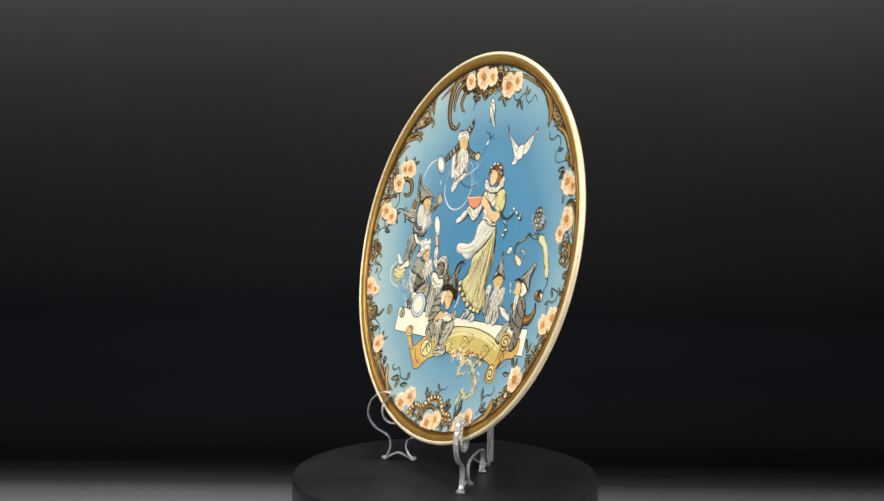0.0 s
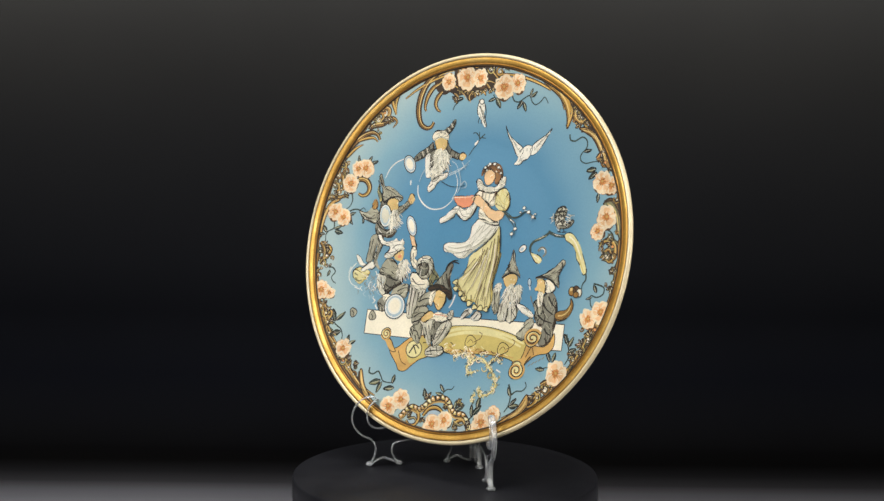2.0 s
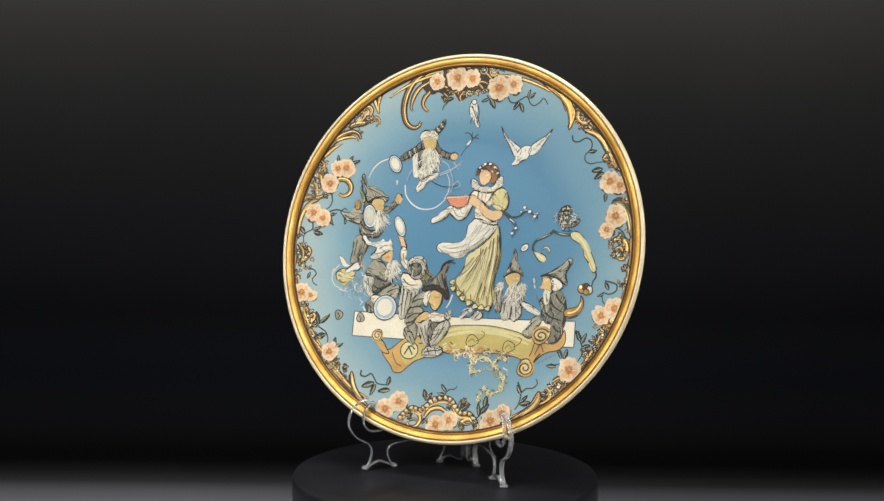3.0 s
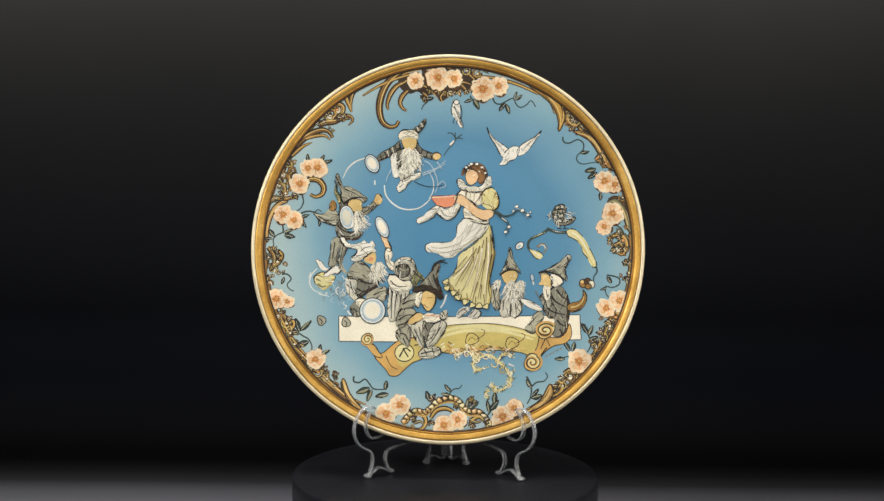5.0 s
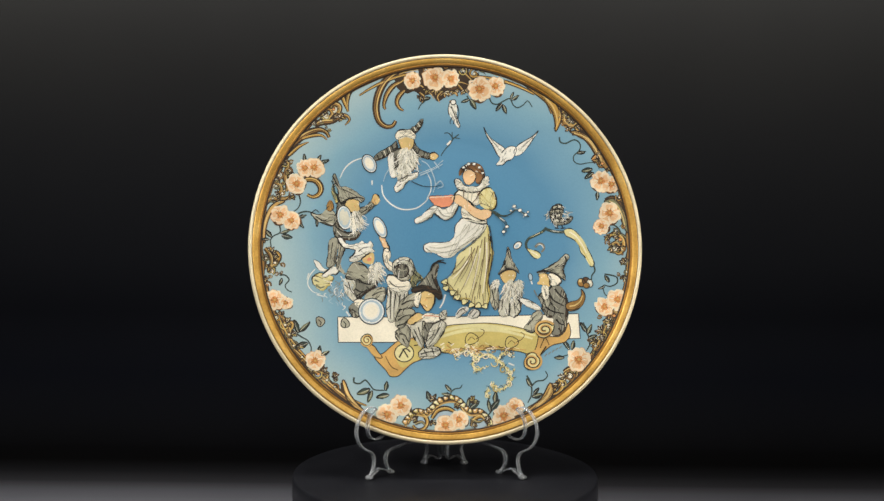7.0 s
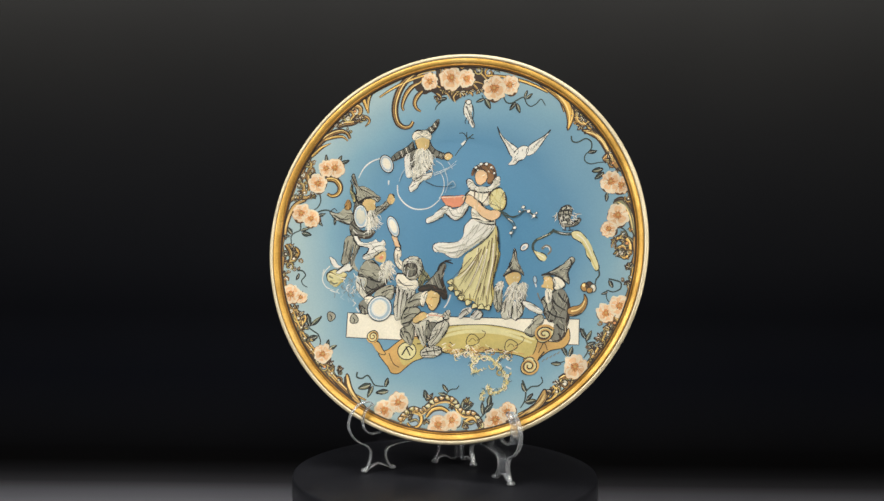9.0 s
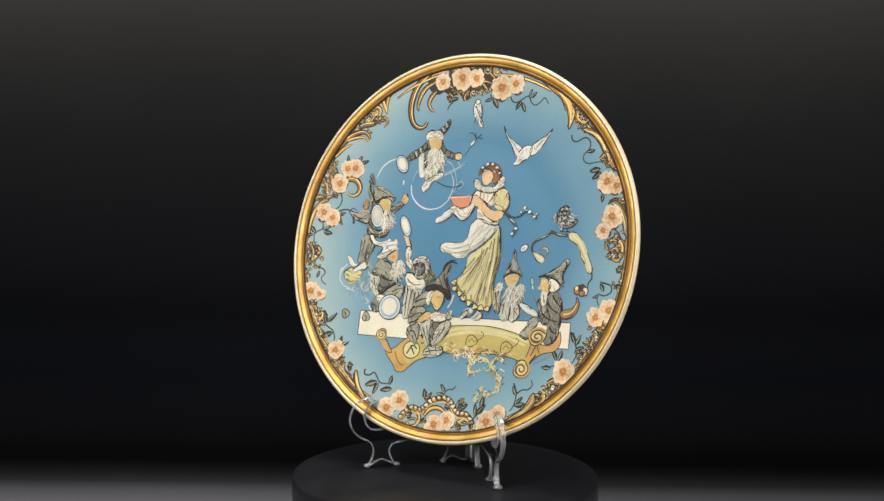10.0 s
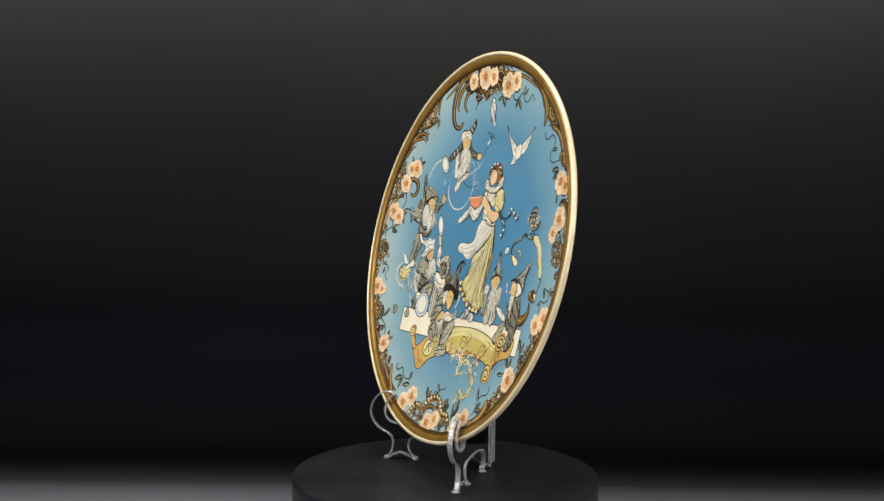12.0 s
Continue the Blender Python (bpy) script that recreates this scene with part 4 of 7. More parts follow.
for k in range(22):
    x, y = shell[round(k * (len(shell) - 1) / 21)]
    bead = Art()
    bead.level = 4.5
    bead.blob(x, y + 1.2, DICE.uniform(2.7, 3.6), DICE.uniform(2.1, 2.8), DICE.choice([STRAW, YELLOW, AMBER]), DICE.uniform(-50, 50), 0.9, 0.15, UMBER)
    bead.blob(x - 0.5, y + 1.9, 1.2, 0.9, CREAM)
    bead.done("bead")
scroll([(-36.6, -187.4), (-31.8, -181.4), (-23.3, -183.8), (-19.7, -191.0), (-23.3, -198.1), (-30.5, -199.3), (-35.4, -194.6)], 2.8, 0.2, GILT)
scroll([(-33.0, -193.4), (-25.7, -191.0), (-20.9, -195.8)], 2.0, 0.4, SAGE)
scroll([(-14.8, -187.4), (-8.8, -179.0), (0.9, -176.6), (9.4, -180.2), (13.0, -186.1)], 3.2, 0.3, GILT)
scroll([(27.5, -195.7), (30.0, -188.5), (37.3, -184.9), (44.5, -188.5), (45.6, -195.6)], 3.0, 0.3, GILT)
scroll([(26.4, -187.3), (34.8, -190.9), (40.9, -188.5)], 2.2, 0.4, SAGE)
pool = Art()
pool.level = 1.2
pool.fill([(-11.2, -186.2), (-3.9, -179.0), (5.8, -179.0), (13.0, -184.9), (15.4, -193.3), (5.7, -199.3), (-6.4, -196.9)], BLUEGREY)
pool.fill([(-33.0, -189.8), (-27.0, -185.0), (-20.9, -189.8), (-22.1, -197.0), (-29.3, -198.1)], BLUEGREY)
pool.fill([(29.9, -192.1), (36.1, -187.3), (43.3, -190.9), (40.8, -196.8), (33.5, -198.0)], BLUEGREY)
pool.done("cartouche", None, "pale blue shell hollows")

# vines
vine([(47.0, 170.8), (50.9, 162.0), (57.2, 160.2), (63.4, 163.3), (71.0, 166.4), (74.8, 159.5), (79.8, 156.3), (86.1, 159.4), (91.1, 163.8), (96.1, 156.8)], [(72.2, 165.7, 8, 70), (73.5, 164.5, 9, 35), (62.2, 160.8, 10, 230), (63.5, 159.5, 10, 290)])
vine([(23.1, 169.5), (26.9, 163.2)], [(25.6, 165.7, 9, 200), (26.9, 165.7, 12, 300)])
vine([(126.2, 123.3), (127.5, 117.6), (133.7, 116.2), (142.4, 119.9), (148.6, 116.0), (148.6, 108.5), (142.4, 102.3), (142.4, 96.0), (148.6, 92.7), (157.2, 93.9), (164.6, 94.4)], [(146.1, 104.7, 9, 10), (162.1, 86.9, 11, 190), (163.3, 83.1, 11, 215)])
vine([(169.4, 62.8), (168.1, 55.3)], [(168.1, 61.6, 9, 265)])
vine([(-162.0, 56.5), (-160.0, 47.8), (-163.0, 40.3), (-169.6, 35.7)])
vine([(-165.3, 32.7), (-158.0, 36.6), (-149.5, 36.9), (-142.0, 30.8), (-133.3, 24.7)], [(-142.0, 29.5, 8, 270), (-134.6, 29.7, 10, 30)], 1.6)
vine([(-182.1, 22.2), (-181.3, 13.5), (-187.9, 9.6), (-191.4, 4.5), (-190.6, -4.1), (-194.7, -8.0)], [(-180.7, 12.3, 10, 20), (-179.4, 9.8, 11, 350), (-190.3, 8.3, 9, 130), (-192.6, 5.7, 8, 180)])
vine([(-157.6, 92.9), (-156.4, 97.9)], [(-155.7, 91.7, 9, 95), (-142.8, 92.1, 9, 60), (-140.3, 91.0, 11, 20)])
vine([(-161.6, 31.6), (-157.8, 24.2)], [(-162.7, 26.5, 10, 310), (-161.6, 30.3, 9, 20)])
vine([(-180.9, -33.6), (-174.9, -33.5), (-170.6, -38.4), (-174.6, -44.6), (-172.1, -49.5), (-167.2, -51.9)], [(-178.4, -37.3, 7, 250)])
vine([(-178.7, -75.5), (-172.5, -84.0), (-163.8, -94.9), (-155.2, -100.9), (-149.1, -104.5), (-145.3, -111.8), (-145.8, -117.9)], [(-158.9, -96.0, 14, 110), (-157.8, -94.8, 14, 45), (-160.1, -97.3, 9, 170), (-149.1, -106.9, 13, 200), (-136.7, -120.2, 10, 85), (-134.3, -120.2, 9, 30)], 1.6)
vine([(-98.8, -143.7), (-98.7, -149.1), (-92.7, -150.3), (-86.7, -146.6), (-81.8, -151.5), (-76.9, -156.9), (-65.9, -157.4)], [(-81.7, -156.3, 14, 200), (-79.3, -157.5, 13, 250), (-64.7, -157.4, 9, 80), (-61.0, -162.3, 13, 190)], 1.6)
vine([(174.2, -30.2), (181.5, -31.5), (187.5, -34.0), (187.3, -40.3), (180.0, -43.9), (172.7, -42.6), (173.7, -51.4), (177.3, -55.1)], [(178.9, -38.9, 8, 120), (173.9, -43.9, 7, 200)])
vine([(149.9, -83.5), (153.3, -93.4), (155.6, -99.6), (156.6, -107.0), (152.8, -114.3)], [(153.3, -93.4, 11, 120), (154.5, -95.9, 11, 65), (155.5, -100.8, 9, 20)], 1.6)
vine([(118.6, -121.7), (127.2, -120.4), (134.5, -118.0)], [(134.6, -113.1, 12, 120), (137.1, -113.1, 10, 75), (128.4, -121.7, 10, 180)])
vine([(87.8, -141.2), (91.3, -147.3), (93.0, -154.6), (92.2, -163.1), (88.4, -170.4)], [(93.0, -153.4, 10, 120), (93.4, -164.3, 11, 15), (94.7, -161.9, 9, 50)], 1.6)
vine([(93.1, -152.2), (98.6, -147.3), (105.9, -146.1), (110.3, -141.2), (108.0, -136.3)])
vine([(5.8, -169.3), (5.3, -160.9), (9.5, -156.0), (15.7, -154.8), (18.1, -151.1)], [(4.6, -162.1, 9, 170), (5.9, -158.4, 9, 130)])
vine([(-14.8, -169.4), (-17.3, -164.6)], [(-16.1, -169.4, 11, 110), (-14.8, -169.4, 9, 60)])
vine([(28.9, -176.5), (25.3, -171.7)], [(24.0, -175.3, 10, 80), (26.5, -176.5, 12, 35)])
vine([(45.8, -183.7), (52.0, -175.3), (54.5, -166.8)], [(49.5, -177.7, 13, 50), (53.3, -170.4, 11, 85), (48.3, -180.1, 12, 100)])
vine([(183.7, 24.9), (189.7, 21.0), (193.3, 14.7)], [])
vine([(-27.3, 168.9), (-23.5, 164.0), (-28.5, 158.9), (-31.0, 153.8)], [(-26.1, 165.2, 8, 10)], 1.4)
vine([(211.0, 10.4), (208.5, 4.2)], [])

# dog roses
ROSES = [(-37.5, 185.5, 9.0), (-12.4, 189.1, 12.5), (4.7, 188.0, 10.0), (36.9, 177.0, 13.0), (55.1, 180.2, 10.5), (-155.6, 85.5, 9.0), (-145.8, 86.4, 10.5), (-164.6, 67.7, 10.5),
         (-181.7, 32.8, 10.5), (-169.4, 27.0, 9.5), (-185.6, -60.9, 10.5), (-173.6, -63.7, 7.0), (-140.8, -126.3, 10.5), (171.3, 73.5, 11.0), (183.5, 69.5, 9.5), (180.8, 37.5, 11.5),
         (172.0, 23.2, 8.5), (187.5, -58.3, 10.5), (173.4, -66.3, 10.0), (144.0, -124.1, 12.0), (-63.2, -183.3, 11.0), (-48.2, -173.7, 10.5), (-0.3, -194.5, 11.0), (14.2, -188.5, 9.5),
         (62.1, -184.8, 12.0), (75.0, -175.2, 9.0)]
for k, (x, y, r) in enumerate(ROSES):
    flower(x, y, r, k * 0.7)

# bench, banner and their scrolls
bench = Art()
bench.level = 1.5
bench.fill([(-117.6, -78.3), (-31.0, -77.6), (55.5, -76.0), (145.3, -73.6), (146.5, -100.8), (55.4, -103.2), (-30.9, -105.3), (-116.5, -106.0)], CREAM, smooth=False, edge=0.9)
bench.done("bench", None, "plain cream bench")
banner = Art()
banner.level = 3.2
banner.fill([(-77.3, -121.6), (-67.6, -117.3), (-57.9, -108.6), (-48.1, -102.3), (-30.9, -101.0), (-23.5, -109.6), (-23.5, -121.9), (-35.7, -128.1), (-44.2, -135.5), (-51.5, -142.2), (-60.0, -142.3), (-65.0, -135.6)], AMBER, edge=0.9)
banner.fill([(-51.8, -108.5), (-42.0, -103.6), (-27.2, -104.7), (-24.7, -120.7), (-36.9, -127.5), (-46.7, -133.1), (-52.8, -125.8), (-55.4, -116.0)], STRAW)
banner.fill([(-18.6, -94.8), (-0.1, -87.4), (24.6, -84.8), (49.3, -84.1), (75.3, -87.6), (96.0, -93.3), (108.2, -95.8), (104.3, -108.1), (98.0, -120.4), (82.1, -115.5), (61.3, -113.1), (36.8, -114.3), (13.4, -116.8), (-8.7, -115.7), (-17.3, -108.4)], STRAW, edge=0.9)
for line in ([(-14.0, -98.0), (10.0, -89.5), (40.0, -87.0), (75.0, -91.0), (98.0, -97.5)], [(-10.0, -101.0), (20.0, -92.5), (60.0, -92.0), (95.0, -101.0)]):
    banner.stroke(line, 4.5, YELLOW, 0.2, swell=0.5)
banner.stroke([(-10.0, -113.0), (20.0, -113.0), (55.0, -110.5), (88.0, -113.5)], 2.4, AMBER, 0.2, swell=0.6)
banner.fill([(103.3, -95.8), (116.7, -98.9), (129.0, -94.6), (134.1, -83.5), (136.3, -95.8), (130.0, -104.5), (116.5, -108.1), (106.6, -115.5), (97.9, -125.3), (94.3, -121.7), (99.4, -108.1)], AMBER, edge=0.9)
banner.stroke([(102.1, -95.8), (109.3, -100.7), (112.8, -108.1)], 0.9, BROWN)
banner.stroke([(-65.1, -120.9), (-58.9, -131.9), (-51.5, -135.5)], 0.9, BROWN)
banner.blob(-45.0, -117.1, 10.4, 9.6, YELLOW, 0, 1.1)
banner.stroke([(-50.4, -122.1), (-44.4, -112.2), (-38.2, -115.9)], 1.7, INK, 0.2)
banner.stroke([(-46.8, -112.2), (-40.6, -122.0)], 1.4, INK)
for x, y in ((28.3, -101.4), (71.9, -105.1)):
    banner.blob(x, y, 7.2, 6.2, STRAW, 20, 0.9, 0.1)
    banner.stroke([(x - 4, y - 2), (x, y + 2), (x + 4, y - 1)], 0.7, BROWN)
    banner.stroke([(x + 5, y), (x + 12, y + 4), (x + 14, y + 9), (x + 10, y + 11)], 0.8, BROWN)
banner.done("banner", None, "curling straw-yellow scroll banner")
def roll(x, y, rx, ry, turn, hand):
    """The rolled end of the banner: a straw oval wound up in a spiral, darker inside."""
    art = Art()
    art.level = 13.0
    art.blob(x, y, rx, ry, YELLOW, turn, 1.1, 0.06)
    pts = []
    for k in range(17):
        a, q = radians(turn) + hand * k * 0.7, 0.95 - 0.052 * k
        pts.append((x + rx * q * math.cos(a), y + ry * q * math.sin(a)))
    art.stroke(pts, rx * 0.3, AMBER, 0.5, shift=hand * -rx * 0.16)
    art.stroke(pts, rx * 0.14, UMBER, 0.1, lift=art.level + 1.2)
    art.stroke(pts[4:9], rx * 0.3, BROWN, 0.5, lift=art.level + 1.6, swell=0.8)
    art.done("banner_roll", None, "rolled end of the straw-yellow banner")


roll(-85.5, -103.3, 6.2, 6.6, 200, 1)
roll(94.1, -126.0, 9.4, 8.6, 60, -1)
roll(108.3, -90.9, 10.5, 8.2, 30, 1)
art = Art()
art.level = 12.0
art.fill([(-87.2, -108.8), (-82.4, -107.6), (-77.4, -110.0), (-73.1, -116.1), (-68.8, -122.2), (-74.9, -122.2), (-79.8, -118.6), (-83.5, -113.7)], AMBER, edge=0.9, ink=INK, sketch=True)
art.done("banner_neck", None, "narrow folded neck of the banner")
art = Art()
art.level = 12.0
art.fill([(86.9, -119.3), (95.0, -114.3), (105.4, -110.6), (110.4, -108.2), (104.1, -116.8), (100.9, -122.9), (94.3, -119.3)], AMBER, edge=0.9, ink=INK, sketch=True)
art.done("banner_neck", None, "narrow folded neck of the banner")
art = Art()
art.level = 9.0
art.fill([(131.4, -64.3), (137.0, -60.5), (144.3, -58.7), (148.7, -53.1), (148.8, -46.9), (152.4, -51.9), (152.3, -58.8), (148.5, -65.6), (141.7, -69.9), (134.3, -70.5)], OCHRE, edge=0.9, ink=INK, sketch=True)
art.stroke([(135.6, -65.5), (141.8, -64.3), (147.4, -60.0), (149.9, -53.8)], 1.6, GILT_LIGHT, 0.4)
art.stroke([(131.9, -68.6), (140.4, -69.3), (147.9, -63.7)], 1.0, INK, 0.4)
art.done("horn", None, "gilt horn-shaped arm end")
art = Art()
art.level = 11.0
art.blob(149.0, -39.4, 4.2, 4.6, OCHRE, 0, 1.0)
art.blob(153.9, -37.6, 4.0, 4.2, BROWN, 30, 1.0)
art.blob(158.1, -40.1, 3.2, 4.4, PALE, 10, 0.9)
art.blob(147.8, -37.5, 1.8, 1.8, GILT_LIGHT, 0, 0)
art.blob(154.4, -42.6, 3.4, 3.0, OCHRE, 0, 0.9)
art.blob(158.1, -38.8, 1.2, 1.8, CREAM, 0, 0)
art.done("finial", None, "gilt knob on the curled arm")
foil = Art()
foil.level = 9.0
for line in ([(11.0, -120.6), (22.1, -114.4), (34.3, -121.8), (46.6, -118.0), (57.5, -125.4), (66.0, -134.0), (70.7, -142.5), (68.2, -151.0), (59.6, -155.9), (51.1, -153.5), (49.9, -148.6)], [(36.7, -121.8), (29.3, -129.1), (35.4, -135.2), (41.5, -131.6)],
             [(57.5, -125.4), (61.3, -118.0), (67.4, -115.6), (72.3, -119.2)], [(68.3, -141.3), (74.5, -135.2)], [(47.4, -155.9), (43.7, -160.8), (47.2, -165.6)]):
    foil.stroke(line, 3.6, VINE, 0.4, lift=9.0, swell=0.4)
    foil.stroke(line, 2.7, YELLOW, 0.4, lift=9.6, swell=0.4)
    for x, y in fine_line(smooth_line(line, False, 4), False, 2.2):
        for _ in range(2):
            a = DICE.uniform(0, 6.28)
            q = DICE.uniform(1.5, 4.5)
            x1, y1 = x + DICE.gauss(0, 1.2), y + DICE.gauss(0, 1.2)
            foil.stroke([(x1, y1), (x1 + q * 0.6 * math.cos(a), y1 + q * 0.6 * math.sin(a)), (x1 + q * math.cos(a + 0.8), y1 + q * math.sin(a + 0.8))], DICE.uniform(0.6, 1.3), DICE.choice([VINE, CREAM, STRAW, YELLOW, UMBER, YELLOW]), 0.6, lift=10.2 + DICE.random())
for k in range(90):
    x, y = 25 + DICE.gauss(0, 19), -114 + DICE.gauss(0, 3.0)
    foil.stroke([(x, y), (x + DICE.uniform(1, 4), y + DICE.uniform(-3, 3)), (x + DICE.uniform(3, 6), y + DICE.uniform(-3, 3))], 1.3, DICE.choice([OCHRE, UMBER, YELLOW, CREAM, AMBER]), 0.5)
foil.done("tendril", None, "straw-coloured leafy tendril")
for x, y, r in ((23.3, -118.1, 4.2), (34.2, -123.0, 4.6), (44.1, -119.3, 4.2), (53.8, -127.9, 4.4), (34.1, -132.8, 3.6), (62.3, -135.2, 3.8), (70.8, -137.6, 3.6), (68.2, -149.8, 3.6), (54.7, -155.9, 4.2), (47.3, -160.8, 3.0)):
    leafy = Art()
    leafy.level = 10.5
    a = DICE.uniform(0, 6.28)
    pts = [(x + r * (1 - 0.09 * k) * math.cos(a + 0.75 * k), y + r * (1 - 0.09 * k) * math.sin(a + 0.75 * k)) for k in range(8)]
    leafy.stroke(pts, 1.9, BROWN, 0.4, lift=10.5, swell=0.3)
    leafy.stroke(pts, 1.2, DICE.choice([YELLOW, CREAM, STRAW]), 0.4, lift=11.1, swell=0.3)
    leafy.done("tendril_curl")
mark = Art()
mark.level = 1.6
for k in range(5):
    x, y = 107.7, -120.4
    mark.stroke([(x + k * 4.0, y + k * 2.2), (x + k * 4.0 + 2.6, y + k * 2.2 + 2.8)], 1.1, SLATE, smooth=False)
mark.done("maker_bars", None, "small dark strokes of writing")

# ribbon with a perched bird, pods, white birds
art = Art()
art.level = 2.2
art.fill([(131.4, 19.2), (137.0, 21.0), (141.9, 19.0), (147.3, 13.9), (152.8, 6.3), (156.9, -2.5), (161.1, -11.3), (163.4, -18.9), (160.3, -22.0), (156.7, -17.6), (153.1, -10.6), (148.9, -5.6), (147.2, 1.4), (144.2, 6.4), (138.1, 10.3), (132.6, 13.5)], YELLOW, edge=0.9, ink=INK, sketch=True)
art.stroke([(136.9, 17.2), (144.2, 12.1), (150.3, 3.2), (155.0, -6.3)], 1.4, CREAM, 0.4)
art.stroke([(143.0, 8.9), (149.0, 0.1), (155.0, -10.7), (160.3, -20.1)], 1.6, STRAW, 0.4)
art.stroke([(162.8, -20.1), (163.9, -26.4), (160.7, -31.4), (160.0, -36.4)], 2.0, VINE, 0.4)
art.stroke([(109.2, 21.3), (114.7, 19.4), (121.5, 17.4), (131.4, 17.3)], 3.4, VINE, 0)
art.stroke([(115.4, 19.3), (122.1, 17.7), (130.8, 17.3)], 1.9, WHITE, 0)
art.stroke([(112.3, 21.9), (106.0, 16.9), (98.5, 13.0), (92.2, 9.9), (89.1, 4.8), (89.6, -0.8)], 3.2, VINE, 0.1)
art.stroke([(107.3, 17.5), (99.7, 14.0), (93.5, 11.1)], 1.6, YELLOW, 0.3)
art.stroke([(104.8, 16.8), (97.2, 13.0)], 0.8, CREAM, 0.4)
art.fill([(89.6, -0.8), (95.2, -2.7), (100.8, -4.0), (105.2, -7.7), (103.2, -12.1), (97.6, -11.5), (92.7, -5.9)], YELLOW, edge=0.9, ink=INK, sketch=True)
art.stroke([(94.6, -4.6), (99.6, -7.1), (102.6, -9.6)], 1.2, CREAM, 0.4)
art.stroke([(99.0, 0.4), (103.4, 4.2), (107.8, 3.0), (109.0, -1.4), (105.8, -5.2)], 3.0, SLATE, 0.4)
art.stroke([(99.6, 1.1), (103.4, 3.6), (107.1, 2.3), (108.3, -0.8)], 1.6, WHITE, 0.4)
art.blob(79.7, 2.3, 5.0, 3.4, WHITE, 40, 1.0)
art.blob(79.0, 1.6, 2.6, 1.6, BLUEGREY, 40, 0)
art.done("ribbon", None, "yellow ribbon curling from a tendril")


def bird(shapes, label, m, seams=(), edge=0.7):
    art = Art()
    art.level = 2.4
    for s in shapes:
        art.fill(s, m, edge=edge * 1.2, ink=INK, sketch=True)
        art.hatch(s, [PALE, SLATE, WHITE, INK] if m is SLATE else [PALE, SLATE, WHITE], 40 if m is SLATE else 14, 60, 3.2, 0.7, 60)
    for s in seams:
        art.stroke(s, 0.7, SLATE, 0.4)
    art.done("bird", None, label)


bird([[(42.2, 135.0), (47.3, 125.6), (56.1, 118.0), (63.6, 113.0), (67.4, 107.9), (62.5, 100.7), (57.5, 104.4), (52.4, 114.3), (46.0, 124.3)], [(103.1, 130.4), (96.2, 124.2), (87.5, 119.2), (80.0, 114.2), (76.2, 107.9), (77.5, 102.8), (85.0, 105.3), (92.5, 114.1), (97.5, 121.7)],
      [(56.2, 92.9), (60.0, 98.1), (61.2, 104.4), (66.2, 110.4), (72.4, 113.6), (78.7, 111.7), (77.5, 105.4), (73.8, 99.2), (67.6, 96.9), (63.8, 93.0)]], "white dove with spread wings", WHITE,
     [[(48.5, 124.3), (56.1, 114.3), (62.5, 106.8)], [(97.5, 124.2), (87.5, 114.1), (81.2, 107.9)], [(44.7, 129.3), (51.0, 120.5), (58.6, 113.0)], [(91.2, 119.2), (83.7, 111.6)], [(61.3, 95.6), (67.5, 100.6)]])
bird([[(5.5, 164.3), (10.5, 161.9), (12.5, 154.3), (11.9, 146.8), (15.7, 136.8), (13.2, 134.2), (7.5, 143.0), (3.7, 148.0), (2.4, 155.5)]], "small white bird", WHITE, [[(6.8, 156.8), (9.3, 148.0)], [(10.6, 145.5), (13.2, 136.7)], [(3.6, 158.0), (8.1, 153.0), (10.6, 146.8)], [(4.9, 150.5), (9.4, 143.0)], [(8.0, 161.8), (10.6, 156.8)]])
art = Art()
art.level = 3.0
art.fill([(121.7, 47.6), (127.3, 48.2), (130.4, 44.4), (130.3, 39.3), (129.1, 34.3), (132.7, 30.5), (138.3, 34.2), (140.8, 32.3), (135.8, 26.7), (128.4, 24.9), (121.0, 25.6), (117.3, 30.7), (115.5, 36.4), (116.7, 42.7)], SLATE, edge=0.9, ink=INK, sketch=True)
art.blob(121.1, 45.1, 3.2, 1.8, GREY, 20, 0.9, 0.25)
art.blob(126.0, 45.7, 2.6, 1.8, PALE, -30, 0.9, 0.22)
art.blob(118.6, 40.1, 3.0, 1.7, GREY, 10, 0.9, 0.25)
art.blob(124.2, 40.7, 3.0, 1.7, GREY, -10, 0.9, 0.25)
art.blob(127.9, 40.6, 1.8, 1.6, GREY, 0, 0.9, 0.25)
art.blob(119.2, 34.4, 3.0, 1.8, GREY, -10, 0.9, 0.25)
art.blob(124.8, 35.6, 3.2, 1.8, PALE, 15, 0.9, 0.22)
art.blob(122.9, 30.0, 3.4, 1.8, PALE, 0, 0.9, 0.22)
art.blob(128.4, 29.9, 2.4, 1.8, GREY, 20, 0.9, 0.25)
art.blob(133.3, 28.6, 3.2, 1.4, GREY, 25, 0.9, 0.25)
art.stroke([(117.4, 42.0), (124.8, 43.2), (129.7, 41.9)], 1.3, INK, 0.4)
art.stroke([(116.1, 37.0), (123.5, 38.2), (129.1, 36.8)], 1.3, INK, 0.4)
art.stroke([(118.5, 31.3), (126.0, 32.5), (130.9, 30.5)], 1.3, INK, 0.4)
art.stroke([(130.9, 28.0), (138.3, 32.3)], 1.3, INK, 0.4)
art.stroke([(124.7, 25.5), (123.4, 21.1)], 1.3, INK, 0.4)
art.stroke([(128.4, 25.5), (129.6, 21.1)], 1.3, INK, 0.4)
art.stroke([(120.9, 21.8), (125.9, 21.1)], 1.3, INK, 0.4)
art.stroke([(127.1, 21.1), (132.7, 21.7)], 1.3, INK, 0.4)
